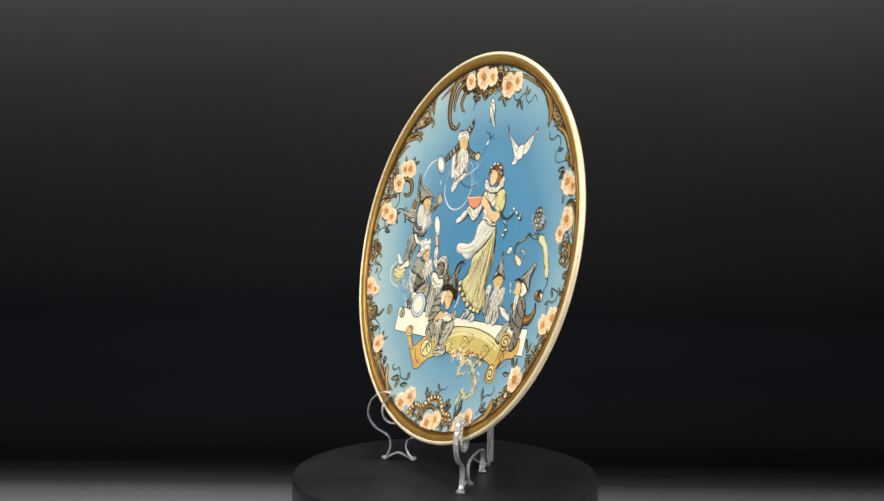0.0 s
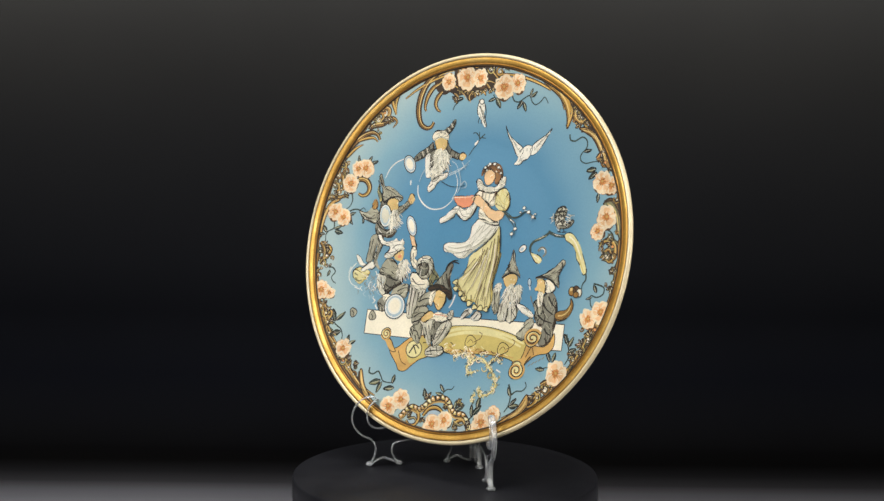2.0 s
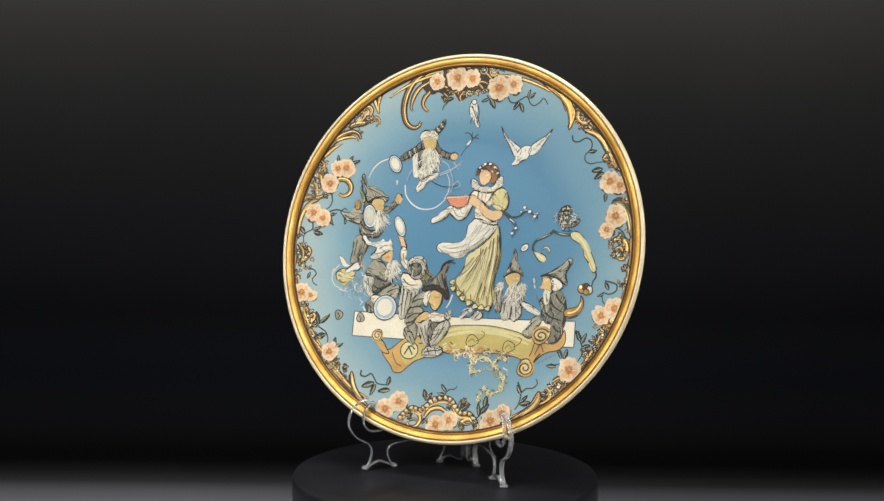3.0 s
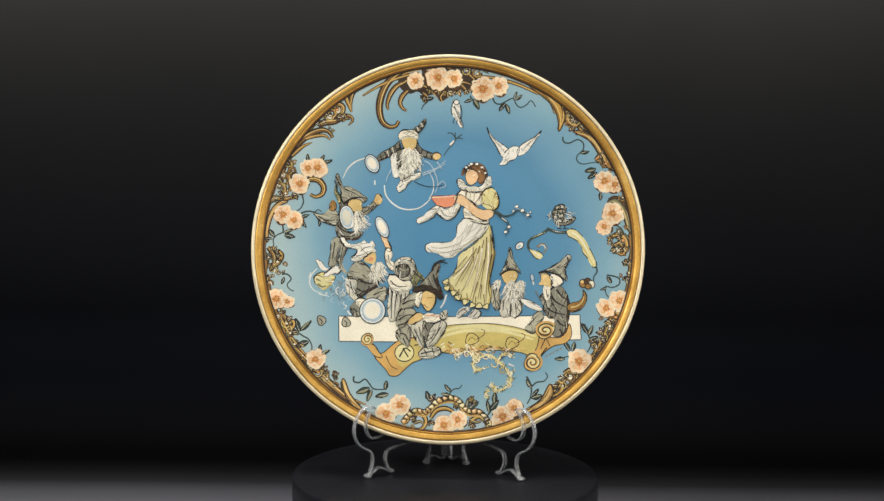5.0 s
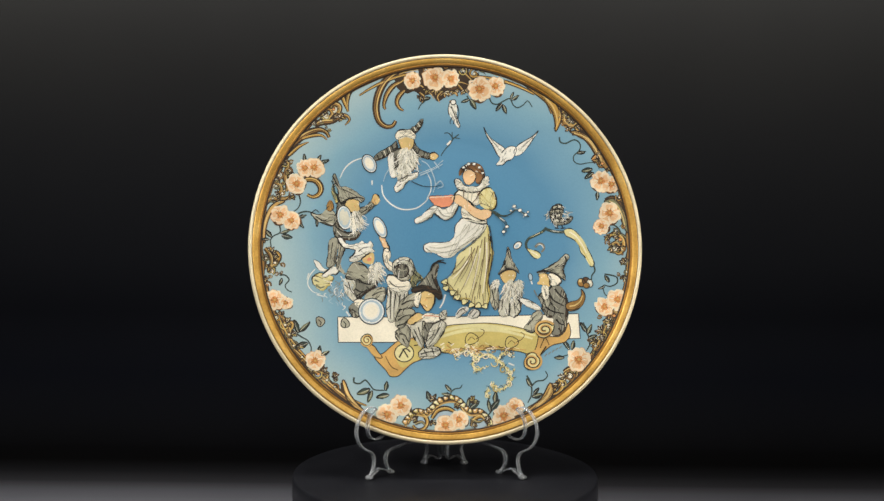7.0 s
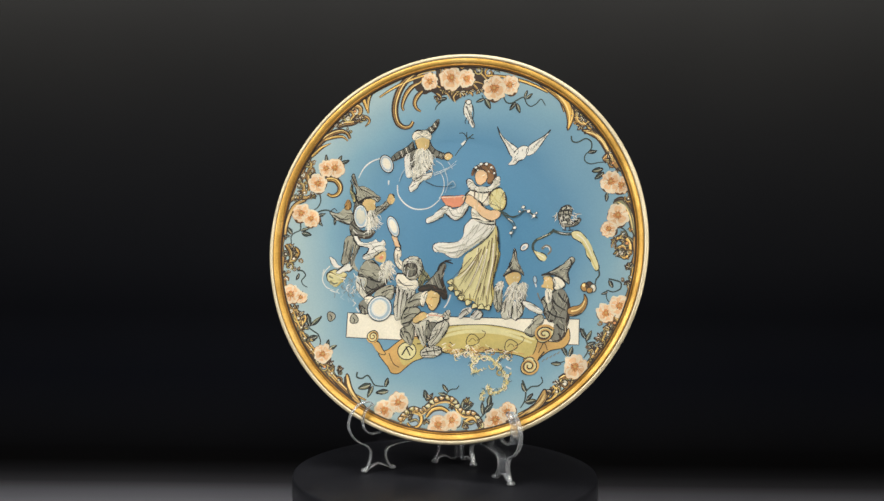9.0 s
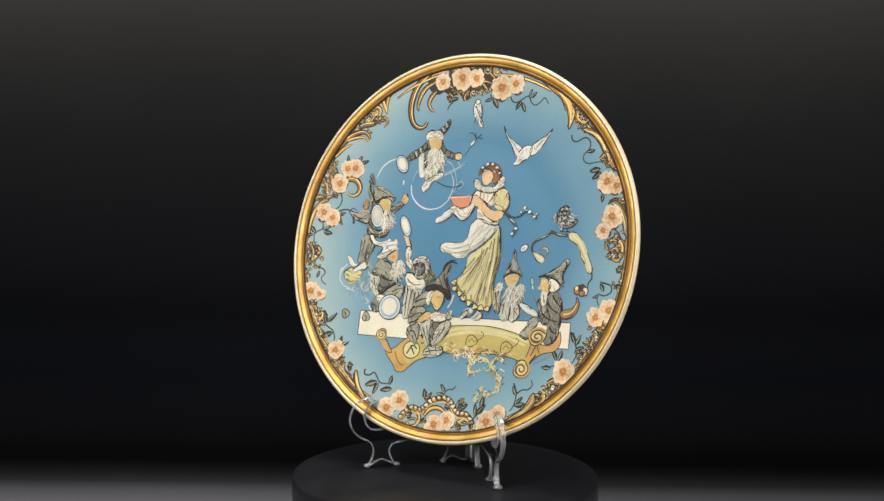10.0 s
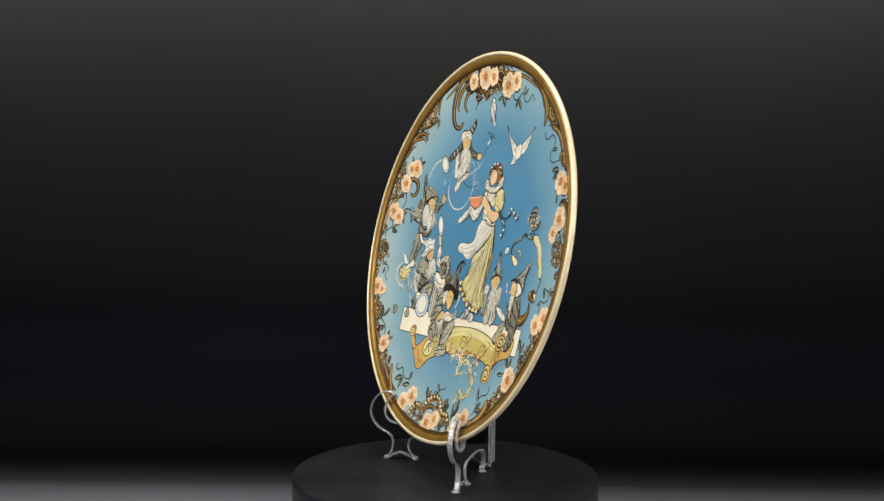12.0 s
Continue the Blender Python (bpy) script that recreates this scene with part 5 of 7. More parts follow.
art.shag(123.5, 36.9, 11.0, 11.0, [INK, WHITE, SLATE, CREAM], 46, -60, 70, 0.8)
art.done("bird", None, "small grey bird with ruffled crest")
art = Art()
art.level = 5.0
art.blob(8.0, 162.3, 3.0, 2.8, WHITE, 0, 0.9)
art.stroke([(5.5, 157.9), (8.7, 150.4), (11.9, 143.0)], 1.1, INK, 0.4)
art.stroke([(12.4, 159.2), (14.4, 150.5), (13.2, 143.0)], 1.1, INK, 0.4)
art.stroke([(7.4, 155.4), (10.6, 149.2)], 1.6, PALE, 0.4)
art.stroke([(11.9, 141.7), (15.7, 134.2)], 1.0, INK, 0.4)
art.stroke([(6.9, 145.4), (4.4, 140.4), (5.6, 138.5)], 1.0, INK, 0.4)
art.stroke([(9.4, 142.9), (8.2, 137.9)], 1.0, INK, 0.4)
art.stroke([(5.5, 164.2), (3.6, 162.9)], 1.2, OCHRE, 0.4)
art.stroke([(9.3, 153.0), (12.5, 146.7)], 1.2, SLATE, 0.4)
art.done("bird_markings", None, "dark pen marks of the small bird")
sprig = Art()
sprig.level = 2.2
for line in ([(14.5, 126.7), (8.3, 121.8), (4.5, 115.6), (-0.5, 110.4), (-5.5, 102.6)], [(8.3, 121.8), (3.1, 127.9), (-1.9, 127.8)], [(7.0, 121.8), (6.9, 129.2)], [(9.5, 123.0), (15.8, 121.9)]):
    sprig.stroke(line, 1.3, VINE, 0.3)
sprig.stroke([(5.8, 119.4), (1.4, 114.9)], 2.2, WHITE)
sprig.done("sprig", None, "tiny sprig below the bird")

# dishes and ringed hoops
for x, y, rx, ry, turn in ((-85.1, 92.5, 7.2, 10.6, 28), (-72.6, 21.3, 6.0, 12.6, 26), (-111.9, 31.7, 8.0, 13.4, 8), (-81.0, -71.7, 14.2, 14.2, 0)):
    dish = Art()
    dish.level = 11.0
    dish.blob(x, y, rx, ry, BLUEGREY, turn, 1.0)
    dish.blob(x, y, rx * 0.93, ry * 0.93, WHITE, turn)
    dish.blob(x, y, rx * 0.86, ry * 0.86, BLUEGREY, turn)
    dish.blob(x - rx * 0.03, y + ry * 0.03, rx * 0.66, ry * 0.68, PALE if ry > 13 and rx < 9 else WHITE, turn)
    dish.blob(x - rx * 0.02, y + ry * 0.04, rx * 0.5, ry * 0.52, PALE if ry > 13 and rx < 9 else CREAM, turn)
    dish.done("dish", None, "painted white dish")
for line, w in (([(-93.3, 98.5), (-103.2, 94.5), (-111.8, 86.7), (-117.3, 75.3)], 2.0), ([(-71.2, 68.8), (-69.2, 57.4), (-60.4, 47.3), (-47.9, 41.7), (-32.9, 43.1), (-22.9, 50.2), (-19.2, 55.3)], 1.9), ([(-30.6, 81.9), (-20.6, 85.9), (-11.8, 89.8), (-3.0, 97.5)], 0.6),
                ([(-21.1, 54.0), (-16.7, 62.9), (-16.8, 74.4), (-21.8, 84.6)], 1.1)):
    hoop = Art()
    hoop.stroke(line, w * 1.1, BLUEGREY, 0.3, lift=2.4, swell=0.3)
    hoop.stroke(line, w * 0.62, WHITE, 0.3, lift=3.0, swell=0.6)
    hoop.done("hoop", None, "white looping ribbon stroke")
sack = Art()
sack.level = 3.0
cloth(sack, [(-145.1, -34.8), (-138.5, -30.3), (-131.2, -31.4), (-123.2, -33.8), (-124.3, -40.0), (-129.1, -45.7), (-134.5, -50.1), (-141.3, -45.9), (-145.6, -40.4)], YELLOW, 0.8)
cloth(sack, [(-144.9, -16.1), (-138.7, -18.5), (-133.8, -24.6), (-129.4, -27.0), (-134.3, -29.0), (-140.4, -25.4)], WHITE, 0.4)
cloth(sack, [(-135.4, -33.4), (-128.8, -26.4), (-122.8, -22.5), (-117.2, -26.1), (-119.6, -31.2), (-126.3, -31.9), (-131.1, -35.2)], WHITE, 0.4)
sack.stroke([(-141.9, -43.4), (-137.0, -46.5), (-132.2, -45.1)], 2.6, SAGE, 0.5)
sack.stroke([(-143.3, -37.9), (-138.3, -40.3)], 2.0, SAGE, 0.5)
sack.stroke([(-142.9, -26.1), (-148.8, -33.6), (-150.4, -43.0), (-144.8, -50.9), (-136.3, -53.3)], 1.3, WHITE, 0.5, swell=0.4)
sack.stroke([(-149.5, -30.6), (-151.8, -38.0)], 1.3, WHITE, 0.5, swell=0.4)
sack.stroke([(-140.5, -54.0), (-132.0, -56.3)], 1.3, WHITE, 0.5, swell=0.4)
for k in range(60):
    x, y = -113 + DICE.gauss(0, 9), -46 + DICE.gauss(0, 9)
    sack.stroke([(x, y), (x + DICE.uniform(-3, 3), y - 2), (x + DICE.uniform(-4, 4), y - 5)], 0.9, DICE.choice([WHITE, BLUEGREY, SLATE]), 0.4)
sack.done("sack", None, "yellow sack tied with white")
for x, y in ((-136.3, -83.5), (-109.5, -85.0)):
    nut = Art()
    nut.level = 3.2
    nut.blob(x, y, 4.6, 5.4, GREY, 20, 1.0, 0.1)
    nut.stroke([(x - 2, y + 2), (x + 1, y - 1), (x, y - 4)], 1.0, INK)
    nut.done("pod", None, "small grey pod")


# ---- painted figures, kept as plain coloured shapes ----
# standing figure
art = Art()
art.level = 3.0
cloth(art, [(11.0, -76.8), (12.8, -71.2), (19.0, -66.2), (25.2, -66.8), (24.0, -71.8), (17.8, -75.5), (13.5, -78.7)], WHITE, 0.5)
cloth(art, [(24.0, -76.1), (29.6, -68.7), (36.4, -69.9), (37.6, -74.8), (32.6, -78.6), (26.4, -78.6)], WHITE, 0.5)
cloth(art, [(44.7, 26.6), (48.4, 17.8), (50.9, -1.1), (53.3, -6.1), (49.5, -26.2), (47.0, -38.7), (49.4, -51.2), (46.9, -63.6), (40.7, -66.1), (32.0, -63.7), (25.8, -58.7), (15.9, -58.8), (8.5, -57.6), (9.7, -50.1), (1.0, -46.4), (-2.7, -40.2), (6.0, -31.4), (10.9, -20.2), (13.4, -8.8), (24.6, 0.0), (35.9, 10.2)], YELLOW, 0.1)
cloth(art, [(19.7, 32.8), (33.4, 29.1), (44.7, 29.2), (44.7, 21.6), (37.1, 11.4), (25.9, 3.8), (15.9, -3.8), (6.0, -11.4), (-4.0, -11.5), (-12.7, -6.5), (-22.7, -5.3), (-24.0, 2.2), (-16.5, 4.8), (-6.5, 4.8), (3.4, 6.2), (9.7, 12.5), (10.9, 23.9)], WHITE, 0.15)
cloth(art, [(19.7, 46.7), (29.7, 39.2), (38.4, 32.9), (44.7, 31.7), (44.7, 26.0), (32.2, 27.2), (19.7, 31.5), (17.2, 40.4)], CREAM)
cloth(art, [(12.1, 61.9), (22.2, 65.8), (36.0, 64.7), (39.7, 55.8), (34.7, 46.8), (22.2, 53.1), (9.6, 54.3)], CREAM)
cloth(art, [(15.9, 79.8), (14.6, 84.9), (18.4, 90.1), (26.0, 94.6), (34.8, 94.7), (41.1, 89.6), (43.6, 81.3), (41.0, 73.6), (34.7, 71.0), (32.2, 79.9), (27.2, 86.3), (20.9, 86.2)], HAIR)
cloth(art, [(10.2, 75.9), (15.3, 76.0), (20.9, 69.6), (28.5, 67.1), (37.3, 69.8), (42.3, 78.7), (48.0, 78.8), (45.4, 68.6), (37.2, 62.8), (27.2, 61.4), (17.2, 63.9), (10.9, 69.5)], WHITE)
cloth(art, [(19.0, 82.4), (23.4, 86.9), (30.4, 85.7), (33.5, 79.3), (31.0, 72.9), (24.7, 69.7), (19.7, 74.7)], SKIN)
cloth(art, [(38.5, 62.1), (47.3, 67.3), (53.6, 62.2), (56.7, 52.1), (53.5, 42.5), (44.7, 42.5), (37.2, 49.4)], YELLOW)
cloth(art, [(-11.6, 46.5), (-2.9, 42.7), (5.9, 46.6), (14.6, 51.8), (13.4, 44.1), (8.4, 35.2), (0.9, 30.1), (-6.6, 32.6), (-12.9, 37.6), (-15.4, 33.8), (-24.1, 28.7), (-32.8, 26.1), (-34.1, 31.1), (-26.6, 35.0), (-20.4, 41.3)], WHITE)
cloth(art, [(-18.6, 56.6), (-4.2, 57.3), (9.6, 58.1), (7.8, 50.4), (3.4, 45.3), (-7.9, 44.6), (-14.2, 49.0)], CORAL)
cloth(art, [(5.9, 55.5), (13.4, 58.7), (19.7, 55.6), (28.4, 48.1), (37.2, 42.4), (44.7, 42.5), (51.6, 40.6), (48.5, 33.6), (40.9, 30.4), (30.9, 34.1), (20.9, 42.9), (10.9, 49.2)], SKIN)
art.stroke([(28.4, 27.8), (22.2, 13.9), (9.7, 1.2)], 0.6, GREY, 0.5, lift=art.level + 0.9)
art.stroke([(38.4, 25.3), (29.7, 11.4), (13.4, -1.3)], 0.6, GREY, 0.5, lift=art.level + 0.9)
art.stroke([(-17.7, -0.3), (-4.0, -1.4), (7.2, 2.4)], 0.6, GREY, 0.5, lift=art.level + 0.9)
art.stroke([(-10.2, -5.2), (3.5, -6.4)], 0.6, GREY, 0.5, lift=art.level + 0.9)
art.stroke([(19.7, 63.3), (19.7, 55.6)], 1.2, GREY, 0.5, lift=art.level + 0.9)
art.stroke([(29.7, 63.3), (28.4, 51.9)], 1.2, GREY, 0.5, lift=art.level + 0.9)
art.stroke([(36.0, 63.4), (34.7, 51.9)], 0.6, BROWN, 0.5, lift=art.level + 0.9)
art.stroke([(-17.9, 55.3), (-4.2, 56.1), (9.6, 56.8)], 0.9, CREAM, 0.5, lift=art.level + 0.9)
art.stroke([(-9.1, 44.0), (-4.1, 35.1), (3.4, 33.9)], 0.6, GREY, 0.5, lift=art.level + 0.9)
art.stroke([(8.4, 47.9), (4.6, 36.5)], 0.6, GREY, 0.5, lift=art.level + 0.9)
art.stroke([(41.0, 58.3), (47.3, 50.7), (54.8, 48.3)], 0.9, STRAW, 0.5, lift=art.level + 0.9)
art.stroke([(38.5, 49.4), (46.0, 46.9), (53.5, 43.2)], 0.7, BROWN, 0.5, lift=art.level + 0.9)
art.stroke([(48.5, 41.9), (56.0, 39.4), (62.3, 35.6), (71.1, 37.0), (77.4, 42.1), (84.9, 39.6), (92.4, 34.6)], 1.3, VINE, 0.5, lift=art.level + 0.9)
art.stroke([(51.0, 40.6), (59.7, 34.3), (66.0, 29.3), (67.8, 24.3), (63.4, 19.2), (64.7, 12.9)], 1.3, VINE, 0.5, lift=art.level + 0.9)
art.stroke([(73.6, 45.9), (77.4, 43.3), (82.4, 40.8), (88.6, 34.5)], 1.7, BLUEGREY, 0.5, lift=art.level + 0.9)
art.stroke([(59.7, 33.1), (66.0, 29.3)], 1.4, WHITE, 0.5, lift=art.level + 0.9)
art.stroke([(88.6, 39.6), (86.1, 33.3)], 1.2, BLUEGREY, 0.5, lift=art.level + 0.9)
art.stroke([(15.9, 87.5), (22.2, 92.6), (29.7, 94.0)], 1.2, UMBER, 0.5, lift=art.level + 0.9)
art.stroke([(36.0, 90.2), (41.1, 83.8), (41.0, 76.2)], 1.6, UMBER, 0.5, lift=art.level + 0.9)
art.stroke([(20.9, 88.8), (19.7, 83.7)], 1.0, UMBER, 0.5, lift=art.level + 0.9)
art.stroke([(32.3, 87.6), (37.3, 80.0)], 1.0, OCHRE, 0.5, lift=art.level + 0.9)
art.stroke([(22.2, 91.4), (24.1, 92.7)], 2.2, WHITE, 0.5, lift=art.level + 0.9)
art.stroke([(29.7, 94.0), (32.3, 93.4)], 2.2, WHITE, 0.5, lift=art.level + 0.9)
art.stroke([(37.3, 90.2), (39.2, 88.3)], 2.2, WHITE, 0.5, lift=art.level + 0.9)
art.stroke([(33.5, 85.7), (35.4, 84.4)], 1.6, WHITE, 0.5, lift=art.level + 0.9)
beard(art, 15.9, 69.6, 4.0, 4.5, 16, 200)
beard(art, 28.5, 65.2, 9.0, 3.0, 26, -90)
beard(art, 43.6, 72.4, 3.5, 5.0, 16, -20)
art.level += 1.0
art.stroke([(32.2, -1.2), (24.7, -16.9), (15.3, -32.6), (9.1, -43.9)], 1.0, BROWN, 0.5, lift=art.level + 0.9)
art.stroke([(35.9, 1.4), (29.6, -20.0), (22.2, -38.8), (15.3, -51.3)], 1.1, BROWN, 0.5, lift=art.level + 0.9)
art.stroke([(40.3, 8.3), (35.9, -13.7), (30.9, -38.8), (25.9, -56.3)], 0.9, BROWN, 0.5, lift=art.level + 0.9)
art.stroke([(43.4, 11.5), (42.1, -10.5), (38.3, -35.6), (34.5, -57.5)], 1.1, BROWN, 0.5, lift=art.level + 0.9)
art.stroke([(47.2, 14.7), (48.4, -7.4), (44.6, -32.5), (43.2, -60.5)], 1.0, BROWN, 0.5, lift=art.level + 0.9)
art.stroke([(27.8, -7.5), (17.2, -23.2), (6.0, -32.7)], 0.9, BROWN, 0.5, lift=art.level + 0.9)
art.stroke([(21.6, -10.7), (9.7, -25.1), (-1.4, -37.1)], 0.8, BROWN, 0.5, lift=art.level + 0.9)
art.stroke([(49.6, -7.3), (47.1, -26.2), (48.2, -44.9)], 1.0, BROWN, 0.5, lift=art.level + 0.9)
art.stroke([(34.0, -38.8), (29.6, -54.4), (28.3, -63.7)], 1.2, BROWN, 0.5, lift=art.level + 0.9)
art.stroke([(38.3, -41.9), (37.0, -57.4)], 1.0, BROWN, 0.5, lift=art.level + 0.9)
art.stroke([(29.7, -10.6), (23.4, -25.1), (15.3, -38.9)], 0.8, BROWN, 0.5, lift=art.level + 0.9)
art.stroke([(40.9, -13.7), (37.1, -29.4), (34.0, -38.8)], 0.8, BROWN, 0.5, lift=art.level + 0.9)
art.stroke([(34.0, -7.4), (28.4, -25.0), (20.9, -42.6)], 1.5, CREAM, 0.5, lift=art.level + 0.9)
art.stroke([(38.4, -1.1), (34.6, -23.1), (29.6, -46.3)], 1.5, CREAM, 0.5, lift=art.level + 0.9)
art.stroke([(45.3, 5.2), (45.2, -19.9), (40.8, -51.2)], 1.5, CREAM, 0.5, lift=art.level + 0.9)
art.stroke([(24.7, -15.0), (15.3, -27.6), (7.9, -35.2)], 1.5, CREAM, 0.5, lift=art.level + 0.9)
art.stroke([(-3.3, -37.7), (1.0, -42.1), (-0.2, -47.0), (6.0, -50.1), (13.5, -51.3), (11.0, -57.6), (18.4, -60.0), (24.6, -62.5), (29.6, -66.8), (35.8, -63.7), (42.0, -66.7), (46.9, -64.9)], 0.9, INK, 0.5, lift=art.level + 0.9)
art.stroke([(48.5, 24.2), (51.5, 5.3), (51.5, -10.5), (48.3, -29.3), (45.8, -44.9), (48.2, -57.4), (46.3, -64.9)], 1.1, INK, 0.5, lift=art.level + 0.9)
art.stroke([(12.2, -74.9), (15.9, -70.0), (22.1, -67.5)], 0.8, INK, 0.5, lift=art.level + 0.9)
art.stroke([(15.9, -77.4), (20.9, -71.8)], 0.8, INK, 0.5, lift=art.level + 0.9)
art.stroke([(25.8, -74.9), (30.8, -69.3)], 0.8, INK, 0.5, lift=art.level + 0.9)
art.stroke([(29.5, -77.3), (34.5, -71.1)], 0.8, INK, 0.5, lift=art.level + 0.9)
art.stroke([(20.3, 63.9), (19.7, 54.4)], 1.1, BROWN, 0.5, lift=art.level + 0.9)
art.stroke([(37.9, 62.2), (34.1, 54.5), (29.7, 49.4)], 1.3, BROWN, 0.5, lift=art.level + 0.9)
art.stroke([(24.7, 62.1), (24.7, 54.4)], 1.0, GREY, 0.5, lift=art.level + 0.9)
art.stroke([(48.5, 41.9), (57.3, 36.9), (65.4, 34.4), (72.3, 37.6), (78.7, 42.1), (85.5, 38.3), (92.4, 33.9)], 1.3, VINE, 0.5, lift=art.level + 0.9)
art.stroke([(51.0, 40.6), (59.8, 31.8), (66.0, 25.5), (67.2, 16.7)], 1.3, VINE, 0.5, lift=art.level + 0.9)
art.level += 1.0
art.blob(19.7, 89.4, 1.8, 1.4400000000000002, WHITE, 20, 0.5)
art.blob(25.4, 93.3, 2.0, 1.6, WHITE, 20, 0.5)
art.blob(31.6, 93.3, 2.0, 1.6, WHITE, 20, 0.5)
art.blob(37.3, 89.6, 1.8, 1.4400000000000002, WHITE, 20, 0.5)
art.blob(41.1, 83.2, 1.6, 1.2800000000000002, WHITE, 20, 0.5)
art.blob(22.2, 86.3, 1.3, 1.04, WHITE, 20, 0.5)
art.blob(76.2, 45.9, 2.0, 1.6, WHITE, 20, 0.5)
art.blob(82.4, 41.5, 2.2, 1.7600000000000002, WHITE, 20, 0.5)
art.blob(88.6, 36.4, 2.0, 1.6, WHITE, 20, 0.5)
art.blob(91.2, 39.6, 1.3, 1.04, WHITE, 20, 0.5)
art.blob(67.9, 23.0, 2.0, 1.6, WHITE, 20, 0.5)
art.blob(64.1, 17.3, 2.0, 1.6, WHITE, 20, 0.5)
art.blob(72.4, 40.8, 1.4, 1.1199999999999999, WHITE, 20, 0.5)
art.stroke([(42.2, 24.1), (30.9, 14.6), (19.7, 6.3)], 0.8, GREY, 0.6, lift=art.level + 0.9)
art.stroke([(44.7, 21.0), (34.7, 8.9), (22.2, -1.2), (9.1, -6.3)], 1.0, SLATE, 0.6, lift=art.level + 0.9)
art.stroke([(26.0, 25.3), (18.4, 16.4), (9.7, 8.8)], 0.8, GREY, 0.6, lift=art.level + 0.9)
art.stroke([(12.2, 3.7), (1.0, -0.1), (-12.7, -1.5)], 0.9, GREY, 0.6, lift=art.level + 0.9)
art.stroke([(15.9, -1.3), (3.5, -5.1), (-11.5, -7.7)], 0.9, SLATE, 0.6, lift=art.level + 0.9)
art.stroke([(6.0, 5.0), (-6.5, 2.4), (-19.0, -0.2)], 0.8, PALE, 0.6, lift=art.level + 0.9)
art.stroke([(36.0, 26.6), (28.4, 19.0), (22.2, 15.1)], 0.8, GREY, 0.6, lift=art.level + 0.9)
art.stroke([(32.2, 11.4), (22.2, 3.8), (13.5, -0.0)], 0.8, SLATE, 0.6, lift=art.level + 0.9)
art.stroke([(22.2, 25.3), (15.9, 13.8)], 0.7, GREY, 0.6, lift=art.level + 0.9)
art.stroke([(-22.1, -1.5), (-15.8, -6.5), (-17.7, -9.0)], 0.9, SLATE, 0.6, lift=art.level + 0.9)
art.stroke([(-7.8, 41.5), (-2.8, 35.2), (4.7, 34.0)], 0.9, SLATE, 0.6, lift=art.level + 0.9)
art.stroke([(-0.3, 42.8), (3.4, 36.5)], 0.8, GREY, 0.6, lift=art.level + 0.9)
art.stroke([(-11.6, 39.6), (-17.8, 33.8), (-24.1, 31.2)], 0.8, GREY, 0.6, lift=art.level + 0.9)
art.stroke([(9.7, 42.9), (7.2, 35.3), (3.4, 30.2)], 0.8, SLATE, 0.6, lift=art.level + 0.9)
art.stroke([(24.7, 58.9), (23.5, 41.7)], 0.8, GREY, 0.6, lift=art.level + 0.9)
art.stroke([(31.0, 48.1), (34.7, 41.8)], 0.8, GREY, 0.6, lift=art.level + 0.9)
art.blob(-0.8, -38.9, 3.6, 2.9, YELLOW, 20, 0.9, 0.18)
art.blob(0.4, -45.8, 3.4, 2.7, YELLOW, 20, 0.9, 0.18)
art.blob(7.9, -50.7, 3.6, 2.9, YELLOW, 20, 0.9, 0.18)
art.blob(12.8, -55.7, 3.6, 2.9, YELLOW, 20, 0.9, 0.18)
art.blob(20.9, -60.6, 3.8, 3.0, YELLOW, 20, 0.9, 0.18)
art.blob(28.3, -64.3, 3.4, 2.7, YELLOW, 20, 0.9, 0.18)
art.blob(35.8, -64.9, 3.6, 2.9, YELLOW, 20, 0.9, 0.18)
art.blob(43.2, -65.5, 3.4, 2.7, YELLOW, 20, 0.9, 0.18)
art.stroke([(12.2, -74.9), (15.9, -70.0), (22.1, -67.5)], 1.2, INK, 0.4, lift=art.level + 1.6)
art.stroke([(15.9, -77.4), (20.9, -71.8)], 1.1, INK, 0.4, lift=art.level + 1.6)
art.stroke([(19.0, -68.1), (23.4, -72.4)], 1.1, INK, 0.4, lift=art.level + 1.6)
art.stroke([(25.8, -74.9), (30.8, -69.3)], 1.2, INK, 0.4, lift=art.level + 1.6)
art.stroke([(29.5, -77.3), (34.5, -71.1)], 1.1, INK, 0.4, lift=art.level + 1.6)
art.stroke([(-0.2, -38.9), (6.0, -43.9), (11.0, -51.3)], 1.0, BROWN, 0.4, lift=art.level + 1.6)
art.stroke([(22.1, -51.3), (23.4, -61.2)], 1.0, BROWN, 0.4, lift=art.level + 1.6)
art.stroke([(32.1, -55.0), (32.0, -64.9)], 1.0, BROWN, 0.4, lift=art.level + 1.6)
art.stroke([(40.8, -52.4), (42.0, -65.5)], 1.0, BROWN, 0.4, lift=art.level + 1.6)
art.stroke([(13.5, -46.4), (13.5, -56.3)], 1.0, BROWN, 0.4, lift=art.level + 1.6)
art.done("painted_figure", None, "painted standing figure in yellow skirt, white apron and ruff")
# floating figure
art = Art()
art.level = 3.4
cloth(art, [(-55.3, 118.2), (-60.3, 113.8), (-67.7, 109.2), (-75.8, 104.6), (-80.2, 98.9), (-77.0, 95.2), (-69.5, 98.5), (-60.2, 103.7), (-53.9, 108.3)], SLATE)
cloth(art, [(-37.1, 120.5), (-32.0, 112.4), (-24.4, 107.5), (-17.5, 104.4), (-18.1, 99.3), (-26.9, 100.5), (-34.5, 104.2), (-38.3, 111.1)], SLATE)
cloth(art, [(-18.1, 103.7), (-13.1, 106.3), (-8.0, 102.6), (-11.8, 98.1), (-17.5, 98.6)], FLESH)
